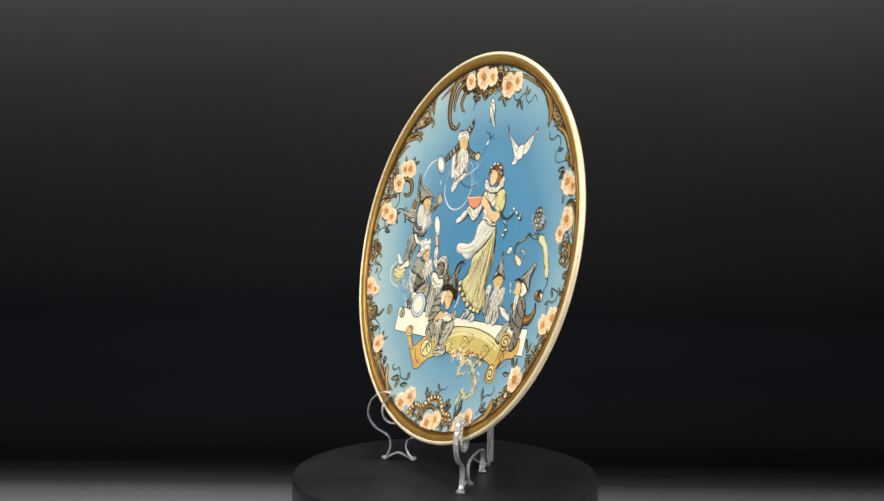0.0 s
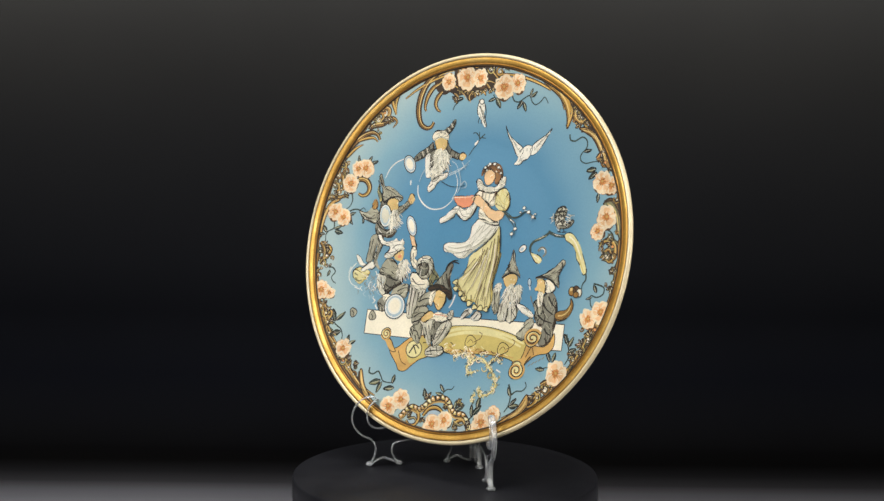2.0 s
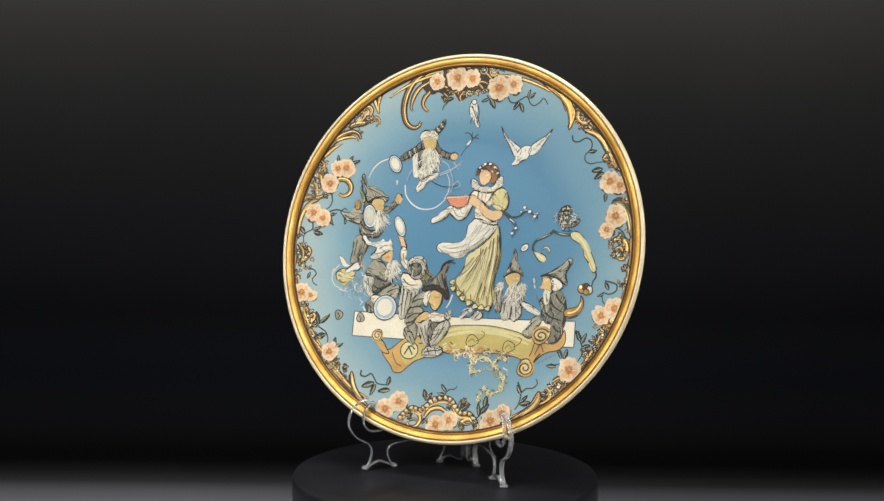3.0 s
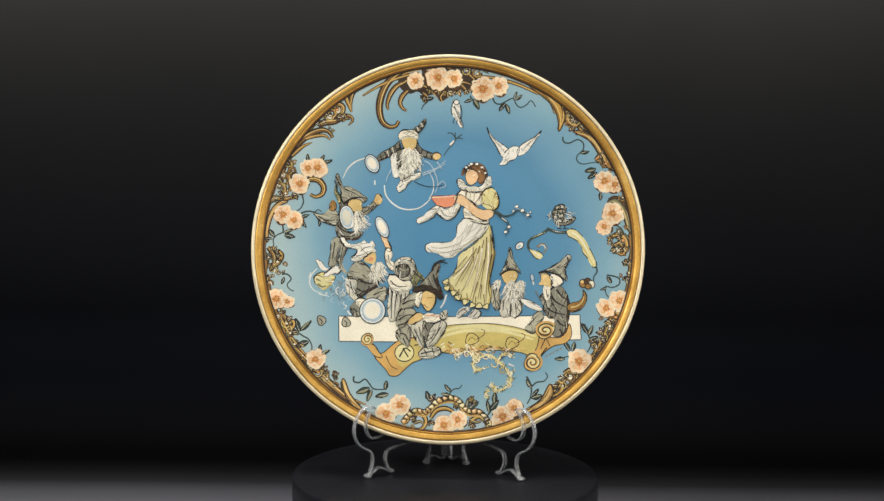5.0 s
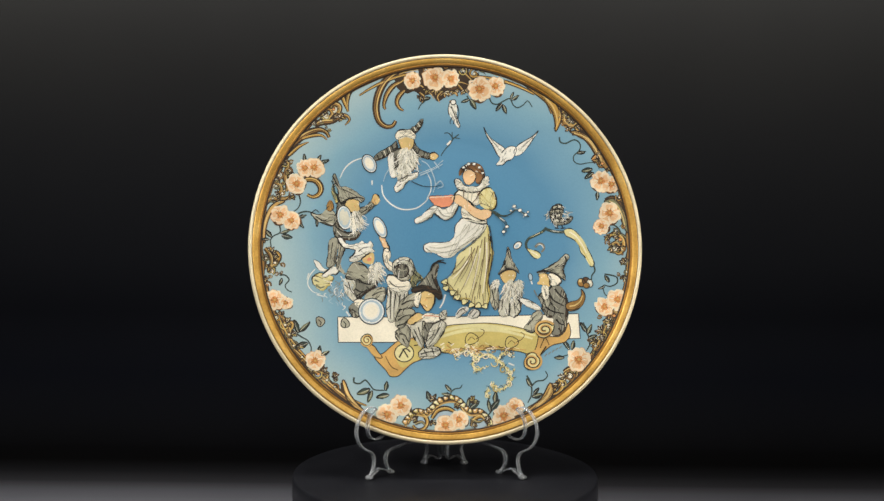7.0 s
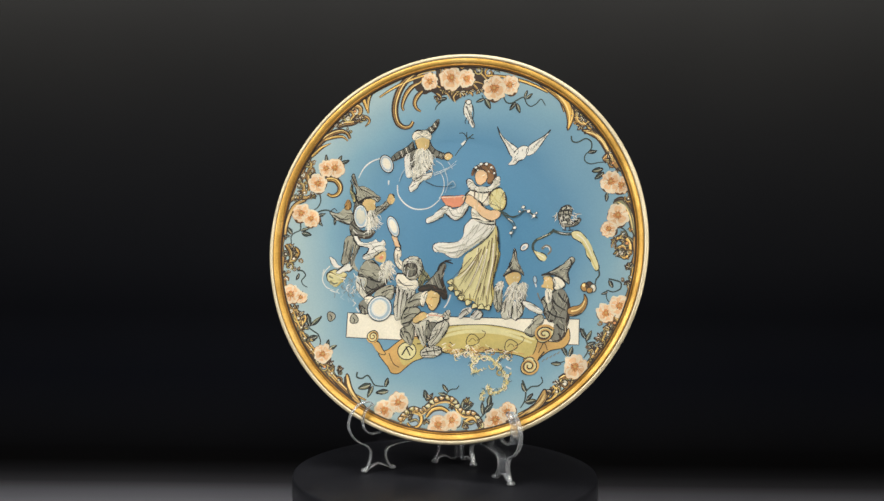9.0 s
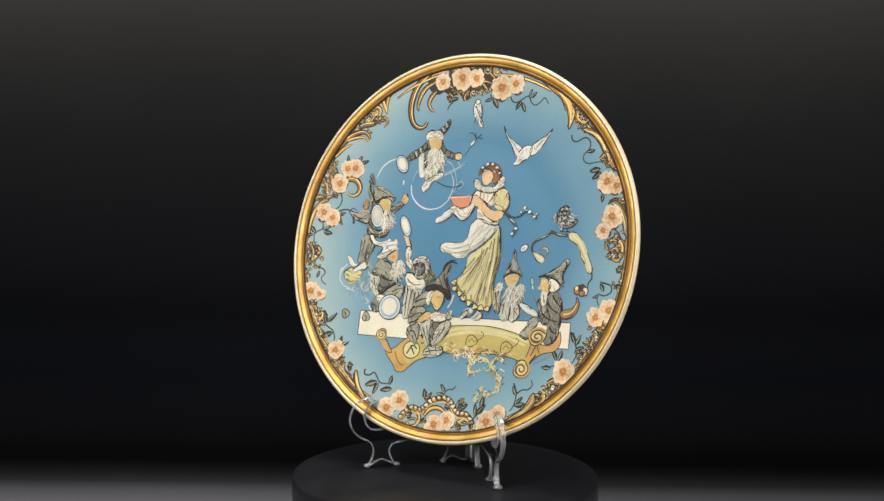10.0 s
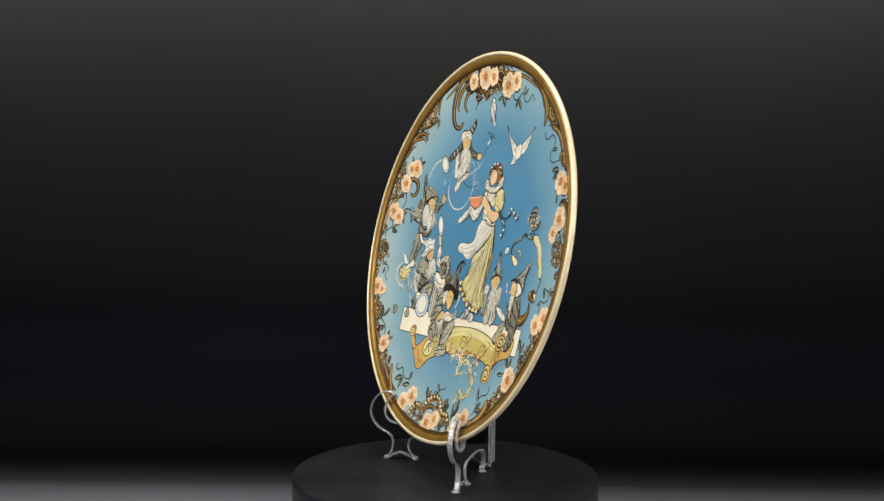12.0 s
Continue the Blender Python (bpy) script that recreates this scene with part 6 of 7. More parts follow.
cloth(art, [(-64.6, 101.8), (-58.3, 105.7), (-55.7, 96.3), (-55.7, 86.8), (-54.4, 77.9), (-60.6, 77.8), (-63.2, 86.7)], WHITE)
cloth(art, [(-57.1, 106.9), (-47.7, 110.9), (-35.1, 108.6), (-30.7, 99.8), (-34.4, 87.0), (-43.1, 81.8), (-53.2, 84.2), (-57.0, 94.3)], SLATE)
cloth(art, [(-55.6, 70.3), (-49.4, 78.6), (-41.2, 81.2), (-30.6, 83.9), (-33.0, 76.8), (-43.1, 72.9), (-47.4, 65.9), (-54.2, 60.7), (-57.4, 65.2)], WHITE)
cloth(art, [(-51.9, 85.5), (-43.1, 84.4), (-43.1, 76.7), (-50.6, 72.8), (-54.4, 77.9)], PALE)
cloth(art, [(-47.2, 129.0), (-39.7, 132.3), (-33.4, 136.8), (-29.0, 142.5), (-25.3, 143.2), (-26.5, 137.5), (-31.5, 130.6), (-36.5, 126.1)], SLATE)
cloth(art, [(-52.8, 120.8), (-44.6, 123.5), (-36.4, 121.1), (-35.8, 114.2), (-39.5, 107.9), (-45.8, 107.2), (-50.8, 112.1)], FLESH)
cloth(art, [(-56.6, 123.8), (-53.5, 129.5), (-45.9, 130.9), (-38.4, 129.8), (-34.0, 124.9), (-35.8, 120.5), (-44.6, 122.8), (-53.4, 119.5)], CREAM)
art.stroke([(-60.3, 113.1), (-57.7, 106.3)], 1.4, INK, 0.5, lift=art.level + 0.9)
art.stroke([(-65.9, 109.2), (-63.3, 101.8)], 1.4, INK, 0.5, lift=art.level + 0.9)
art.stroke([(-71.5, 106.0), (-68.9, 99.2)], 1.4, INK, 0.5, lift=art.level + 0.9)
art.stroke([(-76.4, 102.1), (-73.9, 96.5)], 1.4, INK, 0.5, lift=art.level + 0.9)
art.stroke([(-29.5, 109.9), (-31.3, 102.9)], 1.4, INK, 0.5, lift=art.level + 0.9)
art.stroke([(-23.8, 106.2), (-25.0, 100.5)], 1.4, INK, 0.5, lift=art.level + 0.9)
art.stroke([(-38.4, 132.3), (-35.2, 128.0)], 1.4, INK, 0.5, lift=art.level + 0.9)
art.stroke([(-34.0, 136.1), (-30.9, 131.8)], 1.4, INK, 0.5, lift=art.level + 0.9)
art.stroke([(-29.7, 141.2), (-27.1, 137.5)], 1.4, INK, 0.5, lift=art.level + 0.9)
art.stroke([(-63.4, 111.2), (-60.8, 104.4)], 1.0, CREAM, 0.5, lift=art.level + 0.9)
art.stroke([(-69.0, 107.3), (-66.4, 100.5)], 1.0, CREAM, 0.5, lift=art.level + 0.9)
art.stroke([(-35.9, 134.2), (-33.4, 129.9)], 1.0, CREAM, 0.5, lift=art.level + 0.9)
art.stroke([(-31.5, 138.7), (-29.0, 134.3)], 1.0, CREAM, 0.5, lift=art.level + 0.9)
beard(art, -43.2, 98.4, 12.5, 13.5, 120, -90)
beard(art, -46.9, 86.9, 8, 6, 40, -100)
art.level += 1.0
art.stroke([(-49.3, 75.4), (-43.1, 79.3), (-35.6, 80.6)], 1.2, INK, 0.5, lift=art.level + 0.9)
art.stroke([(-54.3, 66.5), (-49.3, 70.3)], 0.9, INK, 0.5, lift=art.level + 0.9)
art.stroke([(-38.0, 73.0), (-25.5, 68.0), (-12.9, 67.5), (-5.4, 69.4)], 1.0, INK, 0.5, lift=art.level + 0.9)
art.stroke([(-28.7, 80.1), (-19.3, 84.0), (-9.9, 89.2), (-3.6, 93.1)], 1.3, BLUEGREY, 0.5, lift=art.level + 0.9)
art.stroke([(-28.7, 80.1), (-19.3, 84.0), (-9.9, 89.2), (-3.6, 93.1)], 0.9, WHITE, 0.5, lift=art.level + 0.9)
art.stroke([(-13.0, 95.5), (-9.2, 90.5), (-7.3, 87.3)], 1.3, BLUEGREY, 0.5, lift=art.level + 0.9)
art.stroke([(-13.0, 95.5), (-9.2, 90.5), (-7.3, 87.3)], 0.9, WHITE, 0.5, lift=art.level + 0.9)
art.stroke([(-16.8, 87.2), (-13.0, 77.7), (-11.7, 69.4), (-14.2, 60.5)], 1.3, BLUEGREY, 0.5, lift=art.level + 0.9)
art.stroke([(-16.8, 87.2), (-13.0, 77.7), (-11.7, 69.4), (-14.2, 60.5)], 0.9, WHITE, 0.5, lift=art.level + 0.9)
art.stroke([(-11.1, 69.4), (-6.1, 73.9), (-2.9, 68.2), (-9.2, 65.6)], 1.3, BLUEGREY, 0.5, lift=art.level + 0.9)
art.stroke([(-11.1, 69.4), (-6.1, 73.9), (-2.9, 68.2), (-9.2, 65.6)], 0.9, WHITE, 0.5, lift=art.level + 0.9)
art.stroke([(-26.9, 96.6), (-20.6, 92.9), (-16.8, 87.2)], 1.3, BLUEGREY, 0.5, lift=art.level + 0.9)
art.stroke([(-26.9, 96.6), (-20.6, 92.9), (-16.8, 87.2)], 0.9, WHITE, 0.5, lift=art.level + 0.9)
art.stroke([(-63.2, 86.7), (-66.9, 80.3), (-69.3, 72.6)], 1.3, BLUEGREY, 0.5, lift=art.level + 0.9)
art.stroke([(-63.2, 86.7), (-66.9, 80.3), (-69.3, 72.6)], 0.9, WHITE, 0.5, lift=art.level + 0.9)
art.done("painted_figure", None, "painted floating figure with striped pointed hat and white beard")
# figure with the round drum
art = Art()
art.level = 3.2
cloth(art, [(-128.1, 6.1), (-118.3, 8.9), (-119.3, -7.4), (-122.2, -22.5), (-130.1, -23.3), (-129.1, -8.9)], GREY)
cloth(art, [(-117.1, 7.6), (-110.3, 5.2), (-111.4, -5.4), (-115.5, -19.9), (-109.2, -31.0), (-114.1, -29.8), (-120.3, -22.5), (-118.1, -6.2)], GREY)
cloth(art, [(-120.0, 46.4), (-115.1, 49.7), (-110.8, 44.2), (-116.8, 32.1), (-116.7, 22.7), (-108.6, 15.3), (-98.0, 16.7), (-93.7, 14.2), (-99.2, 7.3), (-110.9, 6.5), (-120.8, 10.0), (-124.7, 21.2), (-121.1, 32.6)], SLATE)
cloth(art, [(-148.8, 36.2), (-143.2, 28.8), (-133.9, 24.1), (-124.1, 22.5), (-119.9, 31.4), (-124.9, 39.4), (-132.3, 40.4), (-136.5, 35.3), (-142.0, 34.5)], GREY)
cloth(art, [(-125.2, 68.8), (-122.7, 61.3), (-118.9, 54.0), (-120.0, 46.4), (-123.8, 52.6), (-126.4, 60.0)], SAGE)
cloth(art, [(-131.7, 41.0), (-129.3, 50.5), (-125.0, 48.8), (-123.7, 41.3), (-127.3, 38.1)], OCHRE)
cloth(art, [(-95.2, 41.9), (-87.8, 45.8), (-81.6, 52.2), (-77.2, 47.8), (-84.0, 40.2), (-90.2, 35.1), (-95.1, 33.1)], GREY)
cloth(art, [(-82.3, 52.2), (-79.2, 58.6), (-74.8, 56.7), (-72.9, 51.0), (-76.6, 46.6), (-80.3, 47.2)], FLESH)
cloth(art, [(-111.4, 47.3), (-105.3, 53.1), (-97.2, 53.9), (-95.9, 47.0), (-95.2, 40.0), (-101.4, 36.8), (-108.2, 39.8)], FLESH)
cloth(art, [(-125.3, 75.7), (-122.9, 80.1), (-119.1, 72.1), (-116.6, 65.9), (-109.8, 66.1), (-101.0, 62.0), (-94.8, 57.1), (-89.8, 54.0), (-93.4, 48.9), (-100.3, 52.6), (-107.7, 51.1), (-115.7, 46.5), (-118.9, 54.0), (-119.0, 61.5), (-122.8, 68.2)], GREY)
art.stroke([(-116.4, 47.1), (-107.8, 52.4), (-99.1, 54.5), (-90.4, 53.4)], 2.2, INK, 0.5, lift=art.level + 0.9)
art.stroke([(-125.3, 77.5), (-122.8, 72.6), (-119.0, 66.5)], 1.6, INK, 0.5, lift=art.level + 0.9)
art.stroke([(-126.5, 72.5), (-122.7, 65.1)], 1.3, INK, 0.5, lift=art.level + 0.9)
art.stroke([(-143.2, 32.0), (-133.3, 27.2), (-124.8, 28.7)], 1.4, INK, 0.5, lift=art.level + 0.9)
art.stroke([(-148.2, 35.6), (-143.3, 39.5), (-139.6, 36.4)], 1.2, INK, 0.5, lift=art.level + 0.9)
art.stroke([(-122.2, 22.5), (-114.7, 16.5), (-104.8, 12.8)], 1.6, INK, 0.5, lift=art.level + 0.9)
art.stroke([(-118.4, 11.4), (-108.5, 10.3), (-98.6, 12.9)], 1.4, INK, 0.5, lift=art.level + 0.9)
art.stroke([(-115.3, 63.5), (-105.3, 59.4), (-96.6, 54.5)], 1.2, INK, 0.5, lift=art.level + 0.9)
art.stroke([(-124.4, 3.7), (-126.6, -15.1)], 1.1, INK, 0.5, lift=art.level + 0.9)
art.stroke([(-114.6, 2.7), (-118.0, -16.2)], 1.1, INK, 0.5, lift=art.level + 0.9)
art.stroke([(-93.9, 36.9), (-86.5, 42.0), (-81.6, 47.1)], 1.2, INK, 0.5, lift=art.level + 0.9)
art.stroke([(-119.7, 16.3), (-114.7, 11.4)], 1.0, WHITE, 0.5, lift=art.level + 0.9)
art.stroke([(-107.3, 11.6), (-102.4, 15.4)], 1.0, WHITE, 0.5, lift=art.level + 0.9)
art.stroke([(-137.1, 32.1), (-129.7, 29.8)], 1.1, PALE, 0.5, lift=art.level + 0.9)
beard(art, -98.8, 28.6, 7.5, 11.5, 80, -75)
art.done("painted_figure", None, "painted standing figure with grey hat carrying a dish")
# figure with the floppy hat
art = Art()
art.level = 3.6
cloth(art, [(-104.4, -65.2), (-95.2, -60.7), (-92.0, -70.6), (-95.6, -78.7), (-101.7, -77.5), (-105.5, -71.4)], SLATE)
cloth(art, [(-88.0, -53.2), (-77.5, -46.3), (-67.7, -45.0), (-65.8, -51.8), (-68.8, -61.7), (-80.5, -58.7), (-87.9, -60.6)], GREY)
cloth(art, [(-101.1, -38.4), (-90.0, -38.9), (-78.9, -35.1), (-74.5, -42.5), (-80.0, -47.5), (-88.0, -52.6), (-94.7, -57.6), (-100.9, -50.8), (-98.5, -44.6)], SLATE)
cloth(art, [(-109.1, -34.1), (-100.5, -36.5), (-97.9, -43.3), (-100.3, -50.8), (-94.1, -57.0), (-87.9, -60.0), (-92.7, -65.0), (-101.4, -60.8), (-108.8, -52.8), (-112.1, -42.9)], PALE)
cloth(art, [(-104.4, -20.3), (-96.4, -17.1), (-88.9, -20.8), (-83.3, -28.3), (-78.9, -34.5), (-83.8, -40.1), (-93.0, -40.8), (-102.3, -37.2), (-109.7, -34.1)], GREY)
cloth(art, [(-90.3, -9.6), (-83.5, -5.7), (-79.2, -8.2), (-78.5, -14.5), (-80.9, -20.1), (-87.1, -18.9), (-91.5, -16.5)], FLESH)
cloth(art, [(-99.6, -59.5), (-91.6, -58.2), (-87.2, -63.1), (-92.7, -68.1), (-98.3, -65.1)], CREAM)
cloth(art, [(-119.0, 8.2), (-114.7, 9.6), (-110.9, 4.0), (-104.7, 1.6), (-96.6, 3.5), (-92.3, 6.1), (-87.3, 3.0), (-83.0, 6.2), (-79.9, 1.8), (-81.1, -2.0), (-78.0, -5.7), (-84.1, -7.6), (-90.3, -12.1), (-96.4, -16.5), (-104.4, -17.2), (-106.3, -13.5), (-101.4, -9.7), (-99.7, -4.0), (-105.9, -2.8), (-113.9, -0.5)], WHITE)
art.stroke([(-95.8, -19.6), (-88.3, -22.0), (-82.7, -29.5)], 1.6, INK, 0.5, lift=art.level + 0.9)
art.stroke([(-93.0, -39.6), (-83.8, -42.0), (-75.8, -39.4)], 1.8, INK, 0.5, lift=art.level + 0.9)
art.stroke([(-99.1, -47.1), (-91.7, -50.7), (-85.6, -47.0)], 1.6, INK, 0.5, lift=art.level + 0.9)
art.stroke([(-80.5, -54.4), (-73.2, -50.6), (-67.0, -49.3)], 1.4, INK, 0.5, lift=art.level + 0.9)
art.stroke([(-106.6, -39.7), (-104.0, -48.4), (-99.0, -54.5)], 1.3, INK, 0.5, lift=art.level + 0.9)
art.stroke([(-102.5, -69.5), (-97.5, -73.1)], 1.6, INK, 0.5, lift=art.level + 0.9)
art.stroke([(-95.9, -5.9), (-91.0, -2.0), (-84.8, -0.7)], 1.0, INK, 0.5, lift=art.level + 0.9)
art.stroke([(-100.8, -11.5), (-93.4, -9.6), (-87.3, -5.8)], 1.0, INK, 0.5, lift=art.level + 0.9)
art.stroke([(-86.8, -44.5), (-81.8, -49.4)], 1.2, INK, 0.5, lift=art.level + 0.9)
art.stroke([(-93.1, -32.1), (-88.2, -35.8)], 1.2, INK, 0.5, lift=art.level + 0.9)
art.blob(-84.1, -14.5, 2.6, 2.0, CORAL, 20, 0)
beard(art, -76.5, -27.6, 8.0, 11.0, 90, -75)
art.done("painted_figure", None, "painted seated figure with floppy white hat beside a round dish")
# hooded figure
art = Art()
art.level = 3.8
cloth(art, [(-64.0, -44.3), (-55.9, -48.0), (-48.5, -50.4), (-41.7, -48.5), (-41.6, -57.9), (-46.5, -67.8), (-52.0, -71.5), (-55.6, -82.1), (-62.4, -82.1), (-65.0, -67.9), (-63.9, -55.5)], PALE)
cloth(art, [(-39.4, -20.4), (-35.7, -18.5), (-31.9, -26.6), (-26.9, -31.6), (-24.4, -36.6), (-30.6, -39.7), (-34.3, -47.2), (-38.6, -42.9), (-38.1, -32.9)], SAGE)
cloth(art, [(-75.1, 15.0), (-71.3, 15.7), (-66.9, 8.2), (-62.5, 0.1), (-62.4, -5.6), (-66.8, -4.4), (-71.2, 4.4)], SKIN)
cloth(art, [(-67.4, -1.9), (-61.8, -3.7), (-60.5, -11.2), (-62.4, -15.6), (-56.8, -19.3), (-56.7, -27.4), (-62.3, -26.2), (-67.3, -19.4), (-69.2, -11.3)], CREAM)
cloth(art, [(-64.1, -32.5), (-56.0, -32.4), (-48.6, -38.0), (-40.5, -37.3), (-38.0, -44.2), (-41.7, -49.8), (-49.7, -51.1), (-59.0, -47.4), (-64.6, -40.6)], CREAM)
cloth(art, [(-56.8, -16.2), (-48.7, -11.7), (-40.7, -12.3), (-35.7, -17.9), (-34.4, -26.0), (-37.4, -33.5), (-42.4, -37.9), (-51.0, -36.8), (-57.3, -30.6), (-58.6, -21.8)], PALE)
cloth(art, [(-54.9, -22.4), (-48.7, -19.3), (-42.5, -20.5), (-40.0, -26.7), (-43.6, -33.6), (-51.1, -34.9), (-54.8, -29.3)], SLATE)
art.stroke([(-53.7, -18.7), (-47.5, -14.9), (-38.8, -16.7)], 1.5, INK, 0.5, lift=art.level + 0.9)
art.stroke([(-56.1, -20.6), (-56.7, -28.1), (-52.3, -34.3)], 1.2, INK, 0.5, lift=art.level + 0.9)
art.stroke([(-59.6, -49.3), (-60.7, -64.2), (-60.0, -80.3)], 1.4, INK, 0.5, lift=art.level + 0.9)
art.stroke([(-54.6, -51.7), (-56.4, -67.2), (-56.3, -80.2)], 1.2, INK, 0.5, lift=art.level + 0.9)
art.stroke([(-49.7, -52.9), (-51.4, -67.2)], 1.5, INK, 0.5, lift=art.level + 0.9)
art.stroke([(-44.8, -51.7), (-47.1, -64.1)], 1.2, INK, 0.5, lift=art.level + 0.9)
art.stroke([(-62.2, -38.1), (-54.7, -44.3), (-43.6, -44.2)], 1.3, INK, 0.5, lift=art.level + 0.9)
art.stroke([(-37.5, -26.7), (-32.5, -31.6), (-27.5, -35.4)], 1.5, INK, 0.5, lift=art.level + 0.9)
art.stroke([(-36.2, -37.9), (-32.4, -42.9)], 1.3, INK, 0.5, lift=art.level + 0.9)
art.stroke([(-64.9, -9.4), (-63.6, -18.1), (-58.6, -23.1)], 1.0, INK, 0.5, lift=art.level + 0.9)
art.stroke([(-53.7, -16.8), (-42.5, -14.8)], 2.0, WHITE, 0.5, lift=art.level + 0.9)
art.stroke([(-57.7, -51.7), (-58.2, -70.3)], 1.4, WHITE, 0.5, lift=art.level + 0.9)
art.stroke([(-52.4, -24.3), (-47.4, -26.7), (-42.4, -25.5)], 2.0, GREY, 0.5, lift=art.level + 0.9)
art.done("painted_figure", None, "painted hooded figure in a pale robe with a raised arm")
# sitting figure with the bowl
art = Art()
art.level = 8.0
cloth(art, [(-30.6, -44.1), (-23.8, -35.3), (-17.6, -27.8), (-14.5, -21.5), (-11.4, -17.8), (-7.1, -20.9), (-8.9, -27.8), (-9.5, -37.8), (-6.4, -45.2), (-3.9, -52.0), (-7.6, -57.0), (-12.6, -51.5), (-20.0, -47.8), (-26.2, -47.2)], SLATE)
cloth(art, [(-54.9, -95.0), (-48.2, -88.2), (-41.5, -86.9), (-37.7, -94.9), (-38.9, -104.2), (-41.3, -111.0), (-48.1, -106.7), (-53.0, -101.8)], GREY)
cloth(art, [(-51.5, -64.1), (-47.2, -57.9), (-40.4, -53.5), (-33.6, -51.0), (-31.7, -57.8), (-31.7, -64.6), (-38.5, -67.8), (-47.1, -69.7)], GREY)
cloth(art, [(-55.0, -86.4), (-53.2, -76.5), (-48.3, -69.7), (-39.7, -67.8), (-32.9, -72.7), (-36.6, -80.1), (-42.1, -83.2), (-44.5, -88.2), (-50.7, -90.1)], GREY)
cloth(art, [(-24.8, -83.2), (-13.1, -84.3), (-17.4, -94.9), (-21.1, -103.5), (-24.8, -98.0)], SLATE)
cloth(art, [(-39.0, -85.7), (-29.8, -83.2), (-23.0, -82.5), (-24.2, -91.8), (-22.9, -104.1), (-26.0, -111.5), (-31.5, -104.8), (-36.5, -96.2)], PALE)
cloth(art, [(-13.1, -85.6), (-5.1, -81.8), (0.5, -84.9), (-2.6, -94.8), (-8.7, -104.1), (-16.7, -112.1), (-21.7, -109.0), (-19.8, -99.8), (-17.4, -92.4)], PALE)
cloth(art, [(-29.0, -116.5), (-23.5, -111.5), (-15.5, -109.6), (-6.9, -111.4), (-5.7, -117.6), (-13.6, -122.5), (-23.5, -123.2), (-28.4, -121.4)], PALE)
cloth(art, [(-28.7, -52.2), (-21.9, -48.4), (-13.2, -51.5), (-11.9, -58.9), (-15.0, -67.6), (-21.2, -71.4), (-26.1, -64.6), (-29.9, -58.4)], FLESH)
cloth(art, [(-32.4, -52.2), (-26.2, -48.4), (-27.4, -56.5), (-30.5, -67.7), (-34.8, -61.5)], CREAM)
cloth(art, [(-38.0, -48.5), (-29.9, -43.5), (-18.8, -43.4), (-8.9, -48.3), (-3.3, -54.5), (-7.0, -58.9), (-14.4, -52.1), (-23.7, -49.0), (-31.8, -51.0)], UMBER)
cloth(art, [(-40.3, -80.1), (-32.3, -73.3), (-25.5, -74.5), (-23.0, -77.6), (-29.8, -81.9), (-37.1, -86.3), (-41.5, -84.5)], FLESH)
cloth(art, [(-26.1, -76.4), (-19.9, -73.2), (-11.3, -74.4), (-4.5, -75.6), (-5.7, -81.2), (-13.7, -84.3), (-21.7, -83.1)], CREAM)
cloth(art, [(-6.3, -73.8), (-0.2, -69.4), (1.7, -75.0), (-2.0, -80.6), (-6.3, -79.4)], PALE)
art.stroke([(-16.4, -26.6), (-13.9, -19.7), (-7.7, -16.5), (0.4, -18.3)], 2.4, INK, 0.5, lift=art.level + 0.9)
art.stroke([(-13.9, -21.5), (-8.9, -15.9), (-1.5, -14.6)], 2.0, INK, 0.5, lift=art.level + 0.9)
art.stroke([(-15.1, -30.3), (-12.6, -39.0), (-7.6, -49.0)], 1.5, INK, 0.5, lift=art.level + 0.9)
art.stroke([(-48.4, -64.1), (-41.0, -60.3), (-33.6, -59.0)], 1.6, INK, 0.5, lift=art.level + 0.9)
art.stroke([(-52.0, -81.4), (-44.6, -76.5), (-37.2, -75.2)], 1.6, INK, 0.5, lift=art.level + 0.9)
art.stroke([(-53.1, -87.6), (-45.8, -85.1), (-40.9, -81.4)], 1.8, INK, 0.5, lift=art.level + 0.9)
art.stroke([(-50.6, -96.2), (-44.5, -97.4), (-40.7, -104.8)], 1.5, INK, 0.5, lift=art.level + 0.9)
art.stroke([(-34.7, -91.2), (-29.7, -101.1), (-26.0, -108.4)], 1.2, INK, 0.5, lift=art.level + 0.9)
art.stroke([(-6.3, -88.6), (-12.4, -99.8), (-18.6, -108.4)], 1.2, INK, 0.5, lift=art.level + 0.9)
art.stroke([(-29.7, -88.7), (-27.2, -99.8)], 1.2, INK, 0.5, lift=art.level + 0.9)
art.stroke([(-11.2, -91.1), (-16.1, -102.2)], 1.0, INK, 0.5, lift=art.level + 0.9)
art.stroke([(-27.2, -118.3), (-18.6, -115.8), (-7.5, -114.5)], 1.5, INK, 0.5, lift=art.level + 0.9)
art.stroke([(-23.5, -113.4), (-19.8, -120.7)], 1.2, INK, 0.5, lift=art.level + 0.9)
art.stroke([(-14.9, -111.5), (-12.4, -119.5)], 1.2, INK, 0.5, lift=art.level + 0.9)
art.stroke([(-4.5, -71.3), (-1.4, -76.2)], 1.3, INK, 0.5, lift=art.level + 0.9)
art.stroke([(-46.9, -101.2), (-43.2, -108.5)], 1.4, INK, 0.5, lift=art.level + 0.9)
art.stroke([(-23.6, -86.2), (-19.9, -93.6)], 1.6, INK, 0.5, lift=art.level + 0.9)
art.stroke([(-23.6, -76.3), (-15.0, -76.3), (-6.3, -77.5)], 1.2, CORAL, 0.5, lift=art.level + 0.9)
art.stroke([(-32.2, -87.5), (-28.5, -96.1)], 1.0, CREAM, 0.5, lift=art.level + 0.9)
